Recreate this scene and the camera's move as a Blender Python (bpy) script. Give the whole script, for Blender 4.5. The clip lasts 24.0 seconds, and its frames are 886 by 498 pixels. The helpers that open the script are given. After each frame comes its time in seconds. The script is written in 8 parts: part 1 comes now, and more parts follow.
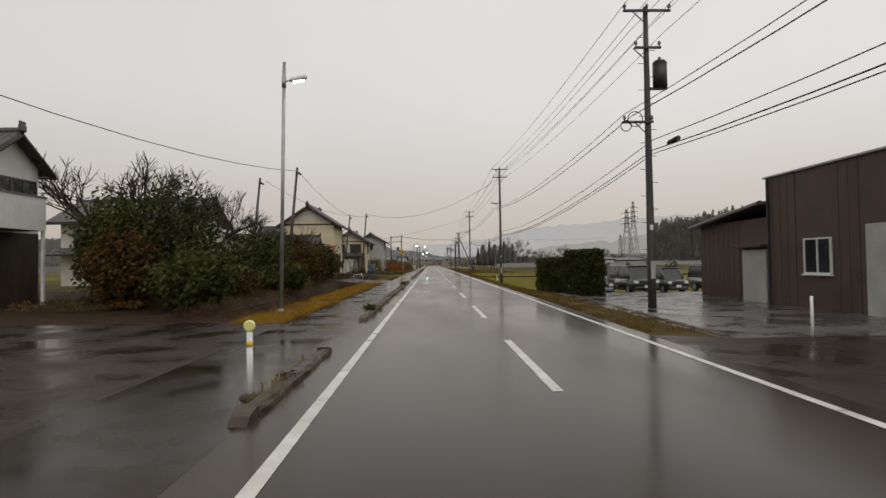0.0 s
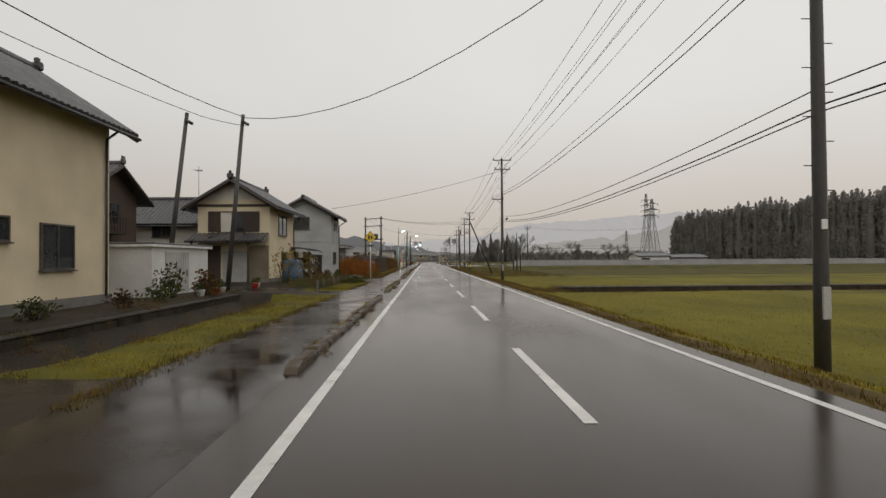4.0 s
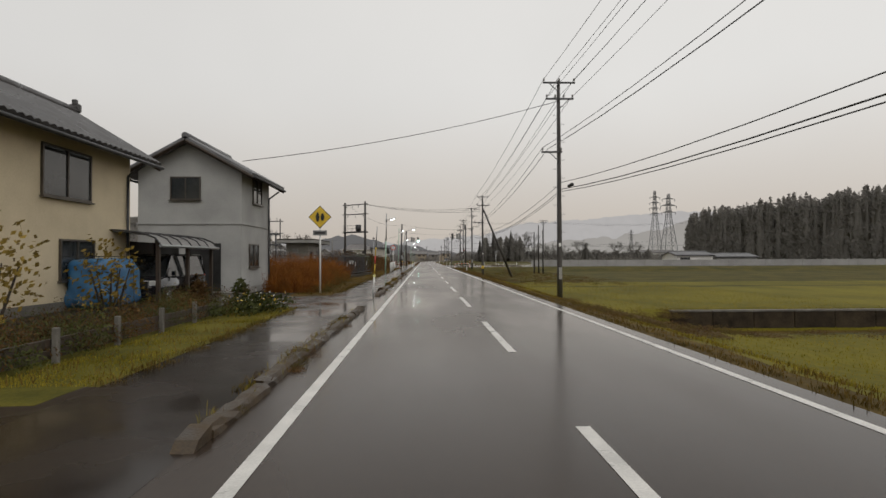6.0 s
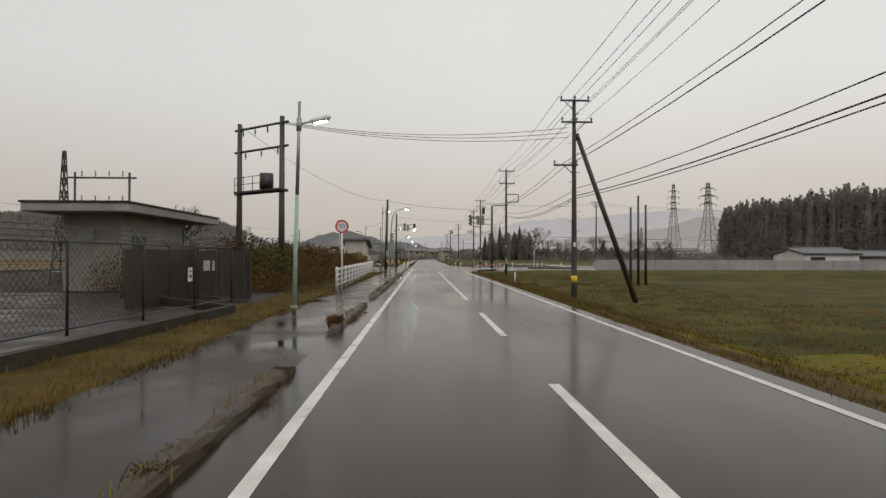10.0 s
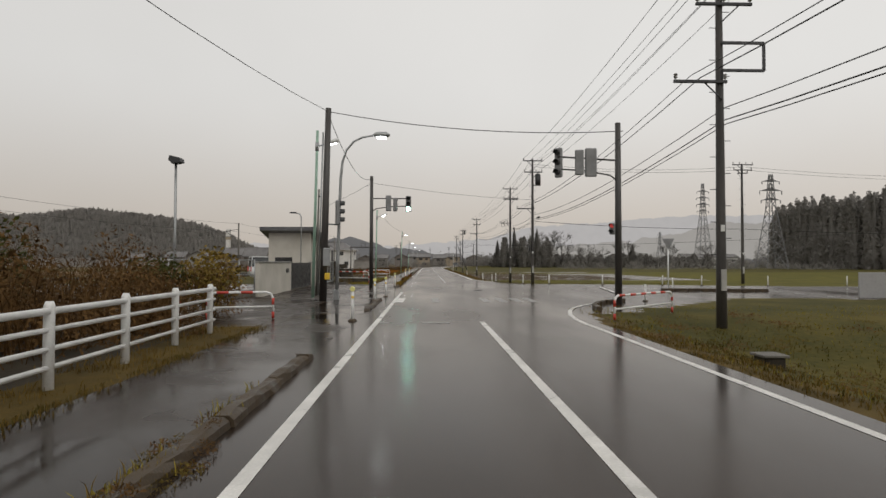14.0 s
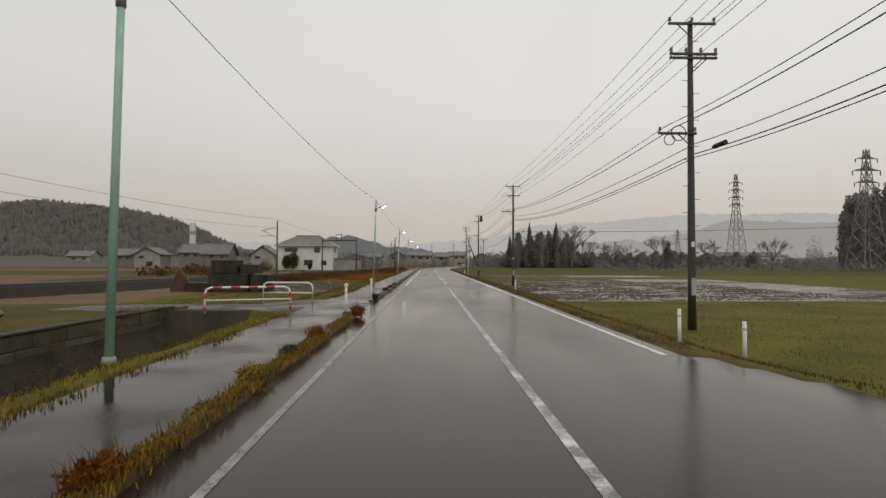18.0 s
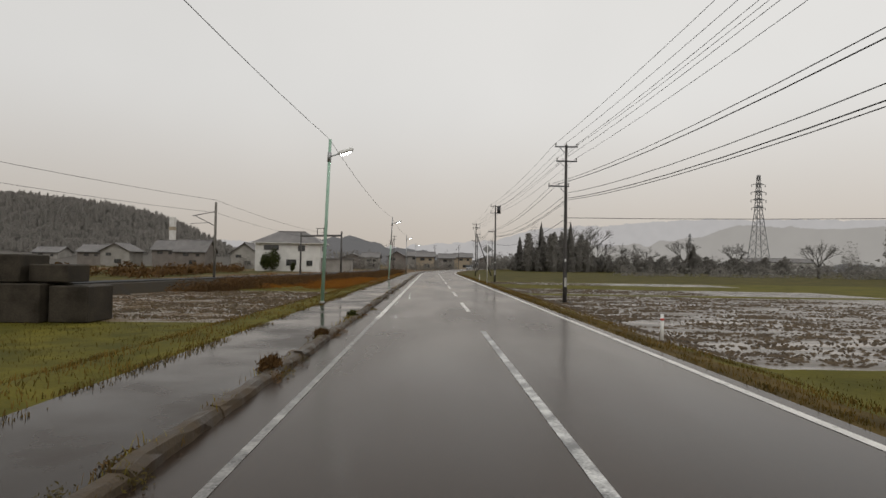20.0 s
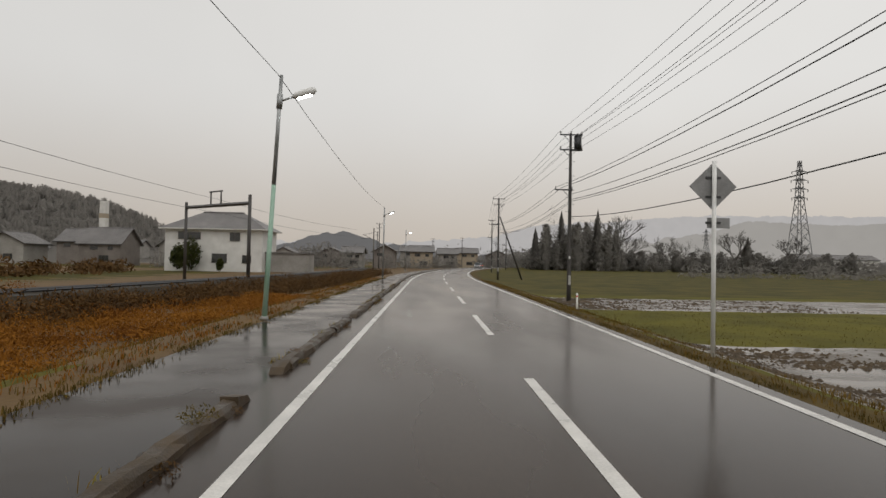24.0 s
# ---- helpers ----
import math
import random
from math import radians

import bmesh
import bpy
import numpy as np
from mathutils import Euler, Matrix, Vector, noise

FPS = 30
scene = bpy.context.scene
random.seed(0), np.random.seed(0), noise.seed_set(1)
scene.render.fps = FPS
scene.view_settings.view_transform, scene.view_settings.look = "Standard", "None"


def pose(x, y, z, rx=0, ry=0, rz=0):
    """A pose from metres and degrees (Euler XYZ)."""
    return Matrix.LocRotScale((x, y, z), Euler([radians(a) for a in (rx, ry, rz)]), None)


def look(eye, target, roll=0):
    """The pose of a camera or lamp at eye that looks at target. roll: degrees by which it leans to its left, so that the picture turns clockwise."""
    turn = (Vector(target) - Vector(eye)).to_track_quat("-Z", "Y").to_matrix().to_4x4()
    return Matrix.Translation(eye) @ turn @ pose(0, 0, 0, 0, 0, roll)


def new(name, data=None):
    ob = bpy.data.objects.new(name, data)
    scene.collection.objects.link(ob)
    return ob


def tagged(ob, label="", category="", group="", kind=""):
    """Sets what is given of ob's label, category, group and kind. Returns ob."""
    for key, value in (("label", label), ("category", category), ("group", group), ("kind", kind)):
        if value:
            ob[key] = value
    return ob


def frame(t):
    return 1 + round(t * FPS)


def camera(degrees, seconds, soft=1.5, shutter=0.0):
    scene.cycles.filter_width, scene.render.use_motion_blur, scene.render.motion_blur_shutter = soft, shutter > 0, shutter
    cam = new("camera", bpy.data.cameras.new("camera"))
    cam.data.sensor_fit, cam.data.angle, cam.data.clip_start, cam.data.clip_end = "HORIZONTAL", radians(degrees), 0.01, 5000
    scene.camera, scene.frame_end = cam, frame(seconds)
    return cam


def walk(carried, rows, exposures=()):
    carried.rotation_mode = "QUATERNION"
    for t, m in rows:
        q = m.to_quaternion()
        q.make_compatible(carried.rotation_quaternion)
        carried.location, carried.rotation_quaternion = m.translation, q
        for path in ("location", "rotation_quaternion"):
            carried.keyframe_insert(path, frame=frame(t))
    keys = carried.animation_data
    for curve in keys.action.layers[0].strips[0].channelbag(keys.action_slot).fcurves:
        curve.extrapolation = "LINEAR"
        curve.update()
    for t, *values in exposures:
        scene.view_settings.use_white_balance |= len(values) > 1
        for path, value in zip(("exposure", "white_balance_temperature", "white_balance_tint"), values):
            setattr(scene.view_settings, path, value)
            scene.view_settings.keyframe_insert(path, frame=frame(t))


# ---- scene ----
cam = camera(75.3, 24.0, soft=1.5)
# seconds, x, y, z, pitch, lean, yaw
PATH = [
    (0.0, 0.054, 0.00, 1.70, 1.41, 0.90, -1.23),
    (0.5, 0.033, 6.58, 1.70, 1.46, 0.82, -1.38),
    (1.0, 0.007, 13.12, 1.70, 1.25, 0.35, -1.46),
    (1.5, -0.032, 19.70, 1.70, 1.29, 0.31, -1.50),
    (3.5, -0.029, 46.84, 1.70, 1.20, 0.34, -1.69),
    (4.0, -0.004, 53.32, 1.70, 1.02, 0.37, -1.78),
    (4.5, 0.026, 59.63, 1.70, 0.89, 0.39, -1.88),
    (5.0, 0.055, 65.77, 1.70, 0.99, 0.36, -1.88),
    (5.5, 0.079, 71.91, 1.70, 0.90, 0.43, -1.87),
    (6.0, 0.106, 78.04, 1.70, 0.94, 0.23, -1.88),
    (6.5, 0.105, 84.01, 1.70, 0.98, 0.16, -1.80),
    (7.0, 0.058, 89.76, 1.70, 0.85, -0.13, -1.73),
    (7.5, -0.030, 95.28, 1.70, 0.92, -0.66, -1.77),
    (8.0, -0.103, 100.95, 1.70, 0.77, 0.02, -1.86),
    (8.5, -0.105, 106.66, 1.70, 0.72, 0.36, -1.91),
    (9.0, -0.060, 112.30, 1.70, 0.66, 0.14, -1.96),
    (9.5, -0.060, 117.78, 1.70, 0.77, -0.14, -1.97),
    (10.0, -0.051, 123.21, 1.70, 0.71, -0.14, -2.06),
    (10.5, -0.024, 128.69, 1.70, 0.70, -0.08, -2.18),
    (12.5, 0.038, 149.99, 1.70, 1.43, 0.24, -1.50),
    (13.0, 0.057, 156.03, 1.70, 1.32, 0.16, -1.52),
    (13.5, 0.077, 162.17, 1.70, 1.37, 0.03, -1.52),
    (14.0, 0.100, 168.37, 1.70, 1.39, -0.11, -1.60),
    (14.5, 0.112, 174.55, 1.70, 1.31, -0.60, -1.66),
    (15.0, 0.142, 180.66, 1.70, 1.29, -0.67, -1.71),
    (15.5, 0.206, 186.67, 1.70, 1.18, -0.84, -1.71),
    (16.0, 0.254, 192.75, 1.70, 1.35, -0.66, -1.66),
    (16.5, 0.277, 198.77, 1.70, 1.35, -0.33, -1.49),
    (17.0, 0.290, 204.74, 1.70, 1.29, -0.33, -1.44),
    (17.5, 0.307, 210.66, 1.70, 1.29, -0.28, -1.44),
    (18.0, 0.331, 216.50, 1.70, 1.34, -0.16, -1.45),
    (18.5, 0.353, 222.44, 1.70, 1.34, -0.34, -1.39),
    (19.0, 0.355, 228.42, 1.70, 1.47, -0.32, -1.28),
    (19.5, 0.331, 234.39, 1.70, 1.57, -0.92, -1.17),
    (21.5, 0.217, 257.62, 1.70, 1.30, -0.96, -1.22),
    (22.0, 0.191, 263.69, 1.70, 1.20, -1.12, -1.10),
    (22.5, 0.176, 269.72, 1.70, 1.21, -1.00, -1.26),
    (23.0, 0.168, 275.78, 1.70, 1.35, -1.42, -1.42),
    (23.5, 0.172, 281.78, 1.70, 1.23, -1.74, -1.47),
    (24.0, 0.182, 287.64, 1.70, 1.26, -1.05, -1.49),
]
walk(cam, [(t, pose(x, y, z, 90 + p, r, w)) for t, x, y, z, p, r, w in PATH])

# ---- sky and sun: a rainy, evenly overcast day ----
world = bpy.data.worlds.new("overcast")
scene.world = world
world.use_nodes = True
wn, wl = world.node_tree.nodes, world.node_tree.links
sky = wn.new("ShaderNodeTexSky")
sky.sky_type, sky.sun_disc = "NISHITA", False
sky.sun_elevation, sky.sun_rotation = radians(50), radians(160)
sky.air_density, sky.dust_density = 1.0, 4.0
cloud = wn.new("ShaderNodeMixRGB")
cloud.inputs["Fac"].default_value = 0.965
cloud.inputs["Color2"].default_value = (7.45, 7.22, 6.93, 1)
wl.new(sky.outputs["Color"], cloud.inputs["Color1"])
coord, parts = wn.new("ShaderNodeTexCoord"), wn.new("ShaderNodeSeparateXYZ")
rise = wn.new("ShaderNodeMapRange")
rise.interpolation_type = "SMOOTHSTEP"
rise.inputs["From Min"].default_value, rise.inputs["From Max"].default_value = -0.02, 0.30
veil, dim = wn.new("ShaderNodeMixRGB"), wn.new("ShaderNodeMixRGB")
veil.inputs["Color1"].default_value, veil.inputs["Color2"].default_value = (0.728, 0.668, 0.607, 1), (0.985, 0.998, 1.005, 1)
dim.blend_type = "MULTIPLY"
dim.inputs["Fac"].default_value = 1.0
wl.new(coord.outputs["Generated"], parts.inputs[0])
wl.new(parts.outputs["Z"], rise.inputs["Value"])
wl.new(rise.outputs["Result"], veil.inputs["Fac"])
wl.new(cloud.outputs["Color"], dim.inputs["Color1"])
wl.new(veil.outputs["Color"], dim.inputs["Color2"])
mist = wn.new("ShaderNodeTexNoise")
mist.inputs["Scale"].default_value, mist.inputs["Detail"].default_value = 1.6, 4
soft = wn.new("ShaderNodeMapRange")
soft.inputs["From Min"].default_value, soft.inputs["From Max"].default_value = 0.3, 0.7
soft.inputs["To Min"].default_value, soft.inputs["To Max"].default_value = 0.955, 1.045
glow_side = wn.new("ShaderNodeMath")
glow_side.operation = "MULTIPLY_ADD"
glow_side.inputs[1].default_value = 0.10
cloudy = wn.new("ShaderNodeVectorMath")
cloudy.operation = "SCALE"
wl.new(coord.outputs["Generated"], mist.inputs["Vector"])
wl.new(mist.outputs["Fac"], soft.inputs["Value"])
wl.new(dim.outputs["Color"], cloudy.inputs[0])
wl.new(parts.outputs["X"], glow_side.inputs[0])
wl.new(soft.outputs["Result"], glow_side.inputs[2])
wl.new(glow_side.outputs[0], cloudy.inputs["Scale"])
wl.new(cloudy.outputs[0], wn["Background"].inputs["Color"])
wn["Background"].inputs["Strength"].default_value = 0.1
sun = new("sun", bpy.data.lights.new("sun", "SUN"))
sun.data.energy, sun.data.angle, sun.data.color = 0.6, radians(40), (1.0, 0.98, 0.95)
sun.matrix_world = look((0, 0, 60), (-17, 47, 0))


# ---- materials ----
def mat(name, a, b, size=1.0, rough=0.7, rough2=None, bump=0.15, metal=0.0, fine=14.0, stretch=(1, 1, 1), spec=0.5, patch=0.5, vary=0.0, coat=0.0, thin=0.0):
    """Two colours mixed by noise at two scales, with relief; size: metres of the large patches; vary: difference from piece to piece; thin: share of light let through a leaf."""
    m = bpy.data.materials.new(name)
    m.use_nodes = True
    n, l = m.node_tree.nodes, m.node_tree.links
    p = n["Principled BSDF"]
    geo = n.new("ShaderNodeNewGeometry")
    mp = n.new("ShaderNodeMapping")
    mp.inputs["Scale"].default_value = [s / size for s in stretch]
    l.new(geo.outputs["Position"], mp.inputs["Vector"])
    big, small = n.new("ShaderNodeTexNoise"), n.new("ShaderNodeTexNoise")
    big.inputs["Scale"].default_value, big.inputs["Detail"].default_value = 1.0, 5
    small.inputs["Scale"].default_value, small.inputs["Detail"].default_value = fine, 3
    l.new(mp.outputs["Vector"], big.inputs["Vector"])
    l.new(mp.outputs["Vector"], small.inputs["Vector"])
    add = n.new("ShaderNodeMath")
    add.operation = "MULTIPLY_ADD"
    add.inputs[1].default_value = 0.45
    l.new(small.outputs["Fac"], add.inputs[0])
    l.new(big.outputs["Fac"], add.inputs[2])
    ramp = n.new("ShaderNodeMapRange")
    ramp.inputs["From Min"].default_value, ramp.inputs["From Max"].default_value = 0.5 * patch + 0.3, 1.2 - 0.5 * patch
    l.new(add.outputs[0], ramp.inputs["Value"])
    mix = n.new("ShaderNodeMixRGB")
    mix.inputs["Color1"].default_value, mix.inputs["Color2"].default_value = (*a, 1), (*b, 1)
    l.new(ramp.outputs["Result"], mix.inputs["Fac"])
    col = mix.outputs["Color"]
    if vary:
        info = n.new("ShaderNodeObjectInfo")
        isl = n.new("ShaderNodeMath")
        isl.operation = "ADD"
        l.new(info.outputs["Random"], isl.inputs[0])
        l.new(geo.outputs["Random Per Island"], isl.inputs[1])
        vr = n.new("ShaderNodeMapRange")
        vr.inputs["From Max"].default_value = 2.0
        vr.inputs["To Min"].default_value, vr.inputs["To Max"].default_value = 1 - vary, 1 + vary
        l.new(isl.outputs[0], vr.inputs["Value"])
        hs = n.new("ShaderNodeHueSaturation")
        l.new(vr.outputs["Result"], hs.inputs["Value"])
        l.new(col, hs.inputs["Color"])
        col = hs.outputs["Color"]
    l.new(col, p.inputs["Base Color"])
    rr = n.new("ShaderNodeMapRange")
    rr.inputs["From Min"].default_value, rr.inputs["From Max"].default_value = 0.35, 0.65
    rr.inputs["To Min"].default_value, rr.inputs["To Max"].default_value = rough, rough if rough2 is None else rough2
    l.new(big.outputs["Fac"], rr.inputs["Value"])
    l.new(rr.outputs["Result"], p.inputs["Roughness"])
    p.inputs["Metallic"].default_value = metal
    p.inputs["Specular IOR Level"].default_value = spec
    p.inputs["Coat Weight"].default_value = coat
    p.inputs["Coat Roughness"].default_value = 0.06
    if bump:
        bp = n.new("ShaderNodeBump")
        bp.inputs["Strength"].default_value, bp.inputs["Distance"].default_value = bump, 0.02
        l.new(add.outputs[0], bp.inputs["Height"])
        l.new(bp.outputs["Normal"], p.inputs["Normal"])
    if thin:
        tr, blend = n.new("ShaderNodeBsdfTranslucent"), n.new("ShaderNodeMixShader")
        blend.inputs["Fac"].default_value = thin
        l.new(col, tr.inputs["Color"])
        l.new(p.outputs["BSDF"], blend.inputs[1])
        l.new(tr.outputs["BSDF"], blend.inputs[2])
        l.new(blend.outputs["Shader"], n["Material Output"].inputs["Surface"])
    return m


def glow(name, colour, power):
    m = bpy.data.materials.new(name)
    m.use_nodes = True
    p = m.node_tree.nodes["Principled BSDF"]
    p.inputs["Base Color"].default_value = (*colour, 1)
    p.inputs["Emission Color"].default_value = (*colour, 1)
    p.inputs["Emission Strength"].default_value = power
    return m


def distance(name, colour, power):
    """Plain far backdrop; rain haze is put into its own pale glow."""
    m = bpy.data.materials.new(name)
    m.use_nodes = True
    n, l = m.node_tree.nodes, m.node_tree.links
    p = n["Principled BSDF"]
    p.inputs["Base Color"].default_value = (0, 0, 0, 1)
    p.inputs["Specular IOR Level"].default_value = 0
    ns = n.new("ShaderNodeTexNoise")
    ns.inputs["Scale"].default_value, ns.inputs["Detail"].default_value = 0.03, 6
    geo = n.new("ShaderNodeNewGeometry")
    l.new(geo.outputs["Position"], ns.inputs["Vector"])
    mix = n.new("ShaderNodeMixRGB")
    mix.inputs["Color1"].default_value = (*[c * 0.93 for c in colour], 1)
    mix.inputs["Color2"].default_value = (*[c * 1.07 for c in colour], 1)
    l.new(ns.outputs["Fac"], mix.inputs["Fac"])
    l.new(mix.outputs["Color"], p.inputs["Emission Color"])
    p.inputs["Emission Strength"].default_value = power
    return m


ASPHALT = mat("wet_asphalt", (0.0195, 0.0125, 0.0082), (0.039, 0.0262, 0.0178), 3.0, 0.13, 0.28, bump=0.05, fine=60, stretch=(1, 0.25, 1), spec=0.18)
SIDEWALK = mat("wet_sidewalk", (0.0115, 0.0073, 0.0046), (0.026, 0.0172, 0.0112), 1.8, 0.06, 0.34, bump=0.06, fine=40, spec=0.11)
LOT = mat("wet_gravel_lot", (0.05, 0.047, 0.045), (0.12, 0.115, 0.11), 1.5, 0.05, 0.5, bump=0.2, fine=30)
PAINT = mat("road_paint", (0.44, 0.43, 0.4), (0.74, 0.72, 0.68), 0.5, 0.25, 0.5, bump=0.1, fine=20, patch=0.45)
WORN = mat("worn_road_paint", (0.10, 0.10, 0.10), (0.62, 0.62, 0.60), 0.3, 0.3, 0.5, bump=0.1, fine=9, patch=0.6)
FAINT = mat("rubbed_road_paint", (0.035, 0.033, 0.03), (0.40, 0.39, 0.37), 0.35, 0.25, 0.5, bump=0.1, fine=8, patch=0.5)
KERB = mat("mossy_concrete", (0.026, 0.016, 0.007), (0.082, 0.055, 0.028), 0.35, 0.38, 0.75, bump=0.7, vary=0.25)
CONC = mat("grey_concrete", (0.22, 0.215, 0.20), (0.36, 0.35, 0.33), 0.8, 0.6, 0.85, bump=0.2)
OLDCONC = mat("weathered_concrete", (0.085, 0.078, 0.066), (0.19, 0.178, 0.155), 0.7, 0.6, 0.85, bump=0.3)
DITCH = mat("dark_wet_concrete", (0.022, 0.018, 0.013), (0.065, 0.055, 0.042), 0.6, 0.45, 0.8, bump=0.4, spec=0.15)
FIELD = mat("stubble_grass", (0.07, 0.064, 0.004), (0.19, 0.158, 0.010), 5.0, 0.8, bump=0.8, fine=30, stretch=(1, 0.4, 1), patch=0.4, spec=0.12)
FIELDDARK = mat("rough_dark_grass", (0.040, 0.039, 0.006), (0.098, 0.077, 0.014), 3.2, 0.85, bump=0.9, fine=16, spec=0.12, patch=0.55)
VERGE = mat("dead_verge_grass", (0.048, 0.033, 0.009), (0.11, 0.073, 0.018), 0.9, 0.85, bump=0.9, fine=24, spec=0.12)
MOSS = mat("green_verge", (0.058, 0.055, 0.007), (0.135, 0.115, 0.014), 1.2, 0.85, bump=0.9, fine=24, spec=0.12)
MUD = mat("wet_paddy_mud", (0.05, 0.038, 0.027), (0.105, 0.083, 0.06), 1.4, 0.03, 0.55, bump=0.4, fine=9, stretch=(0.4, 1, 1), spec=0.5)
SOIL = mat("dark_soil", (0.017, 0.0135, 0.009), (0.05, 0.04, 0.027), 1.2, 0.6, 0.9, bump=0.6, spec=0.12)
REDGRASS = mat("rust_red_grass", (0.10, 0.034, 0.007), (0.26, 0.095, 0.015), 0.6, 0.85, bump=0.3, vary=0.3, spec=0.12)
POLE = mat("dark_wet_pole", (0.035, 0.032, 0.030), (0.075, 0.068, 0.062), 0.5, 0.35, 0.6, bump=0.15, stretch=(1, 1, 0.2))
STEEL = mat("galvanised_steel", (0.28, 0.29, 0.29), (0.42, 0.43, 0.43), 0.4, 0.35, 0.55, bump=0.05, metal=0.6)
DARKSTEEL = mat("dark_steel", (0.04, 0.04, 0.042), (0.075, 0.075, 0.078), 0.4, 0.4, 0.6, bump=0.08, metal=0.4)
PORCELAIN = mat("insulator_porcelain", (0.25, 0.24, 0.23), (0.4, 0.39, 0.38), 0.2, 0.2, bump=0)
WIRE = mat("black_cable", (0.012, 0.012, 0.012), (0.022, 0.022, 0.022), 0.5, 0.5, bump=0)
WHITEPAINT = mat("white_paint", (0.62, 0.62, 0.60), (0.80, 0.80, 0.78), 0.4, 0.3, 0.5, bump=0.05)
REDPAINT = mat("faded_red_paint", (0.45, 0.04, 0.025), (0.58, 0.075, 0.05), 0.3, 0.4, 0.6, bump=0.05)
YELLOW = mat("yellow_paint", (0.65, 0.42, 0.03), (0.78, 0.55, 0.06), 0.3, 0.35, 0.5, bump=0.03)
BLACK = mat("black_paint", (0.012, 0.012, 0.012), (0.03, 0.03, 0.03), 0.3, 0.35, 0.6, bump=0.03)
GREENPOLE = mat("pale_green_paint", (0.26, 0.42, 0.32), (0.36, 0.52, 0.42), 0.5, 0.35, 0.55, bump=0.05)
CREAM = mat("cream_mortar", (0.53, 0.445, 0.30), (0.66, 0.56, 0.39), 1.4, 0.75, 0.9, bump=0.25, fine=40)
CREAMPALE = mat("pale_plaster", (0.46, 0.43, 0.37), (0.60, 0.565, 0.50), 1.2, 0.75, 0.9, bump=0.2, fine=40)
GREYWALL = mat("grey_siding", (0.30, 0.30, 0.29), (0.42, 0.42, 0.405), 1.5, 0.7, 0.85, bump=0.15, fine=30)
WHITEWALL = mat("white_siding", (0.56, 0.55, 0.52), (0.70, 0.69, 0.66), 1.5, 0.6, 0.8, bump=0.1)
BROWNWALL = mat("brown_board_wall", (0.045, 0.028, 0.020), (0.10, 0.062, 0.045), 0.8, 0.5, 0.75, bump=0.3, vary=0.2)
WOOD = mat("dark_stained_wood", (0.022, 0.015, 0.01), (0.06, 0.04, 0.027), 0.5, 0.5, 0.8, bump=0.3, stretch=(3, 3, 0.5), vary=0.15)
TILE = mat("dark_glazed_tile", (0.035, 0.034, 0.035), (0.085, 0.08, 0.08), 0.6, 0.25, 0.5, bump=0.1, vary=0.25)
REDTILE = mat("red_tile", (0.20, 0.05, 0.03), (0.33, 0.09, 0.05), 0.6, 0.35, 0.6, bump=0.1, vary=0.25)
METALROOF = mat("grey_metal_roof", (0.10, 0.10, 0.105), (0.18, 0.18, 0.185), 1.0, 0.3, 0.5, bump=0.05, metal=0.3)
SHUTTER = mat("pale_metal_door", (0.33, 0.32, 0.30), (0.46, 0.45, 0.42), 0.8, 0.4, 0.6, bump=0.05)
GLASS = mat("dark_window_glass", (0.02, 0.023, 0.025), (0.045, 0.05, 0.052), 1.5, 0.04, 0.1, bump=0, spec=0.8)
ALU = mat("bronze_window_frame", (0.07, 0.06, 0.05), (0.12, 0.105, 0.09), 0.4, 0.4, bump=0.03, metal=0.5)
BARK = mat("wet_bark", (0.03, 0.024, 0.02), (0.085, 0.07, 0.058), 0.2, 0.8, bump=0.6, stretch=(1, 1, 0.3), spec=0.12)
LEAF = mat("dark_evergreen_leaf", (0.03, 0.038, 0.01), (0.078, 0.084, 0.022), 1.2, 0.55, bump=0, vary=0.4, spec=0.12)
LEAFBROWN = mat("dull_brown_leaf", (0.048, 0.026, 0.009), (0.125, 0.067, 0.022), 1.0, 0.7, bump=0, vary=0.4, spec=0.12)
WITHERED = mat("blackish_withered_leaf", (0.022, 0.013, 0.006), (0.065, 0.036, 0.013), 0.8, 0.75, bump=0, vary=0.4, spec=0.1)
LEAFOCHRE = mat("ochre_leaf", (0.16, 0.11, 0.02), (0.32, 0.22, 0.05), 0.5, 0.7, bump=0, vary=0.4, spec=0.12)
# pale grey stands for haze over the wood, mixed into the leaf colour
CONIFER = mat("wet_hazed_conifer", (0.26, 0.247, 0.228), (0.345, 0.328, 0.303), 7.0, 0.9, bump=0, vary=0.1, spec=0.05, thin=0.5)
# far trees and brush carry the haze in this lightened grey-brown
FARWOOD = mat("hazed_grey_brown_woodland", (0.18, 0.17, 0.155), (0.275, 0.261, 0.238), 6.0, 0.9, bump=0, vary=0.25, spec=0.05, thin=0.5)
BLADE = mat("grass_blade", (0.14, 0.12, 0.013), (0.29, 0.225, 0.03), 1.5, 0.7, bump=0, vary=0.35, spec=0.12)
DEADBLADE = mat("dry_grass_blade", (0.08, 0.051, 0.012), (0.18, 0.115, 0.027), 1.0, 0.8, bump=0, vary=0.35, spec=0.12)
TARP = mat("blue_tarpaulin", (0.02, 0.09, 0.20), (0.05, 0.17, 0.32), 0.4, 0.3, 0.5, bump=0.4)
LAMPGLOW = glow("lit_lamp", (0.92, 1.0, 1.0), 16.0)
GREENGLOW = glow("lit_green_signal", (0.40, 1.0, 0.78), 40.0)
REDGLOW = glow("lit_red_signal", (0.9, 0.10, 0.09), 0.25)
# hills shine by themselves, paler with distance, to stand for haze
HILLNEAR = distance("haze_glow_near_hill", (0.25, 0.245, 0.245), 0.55)
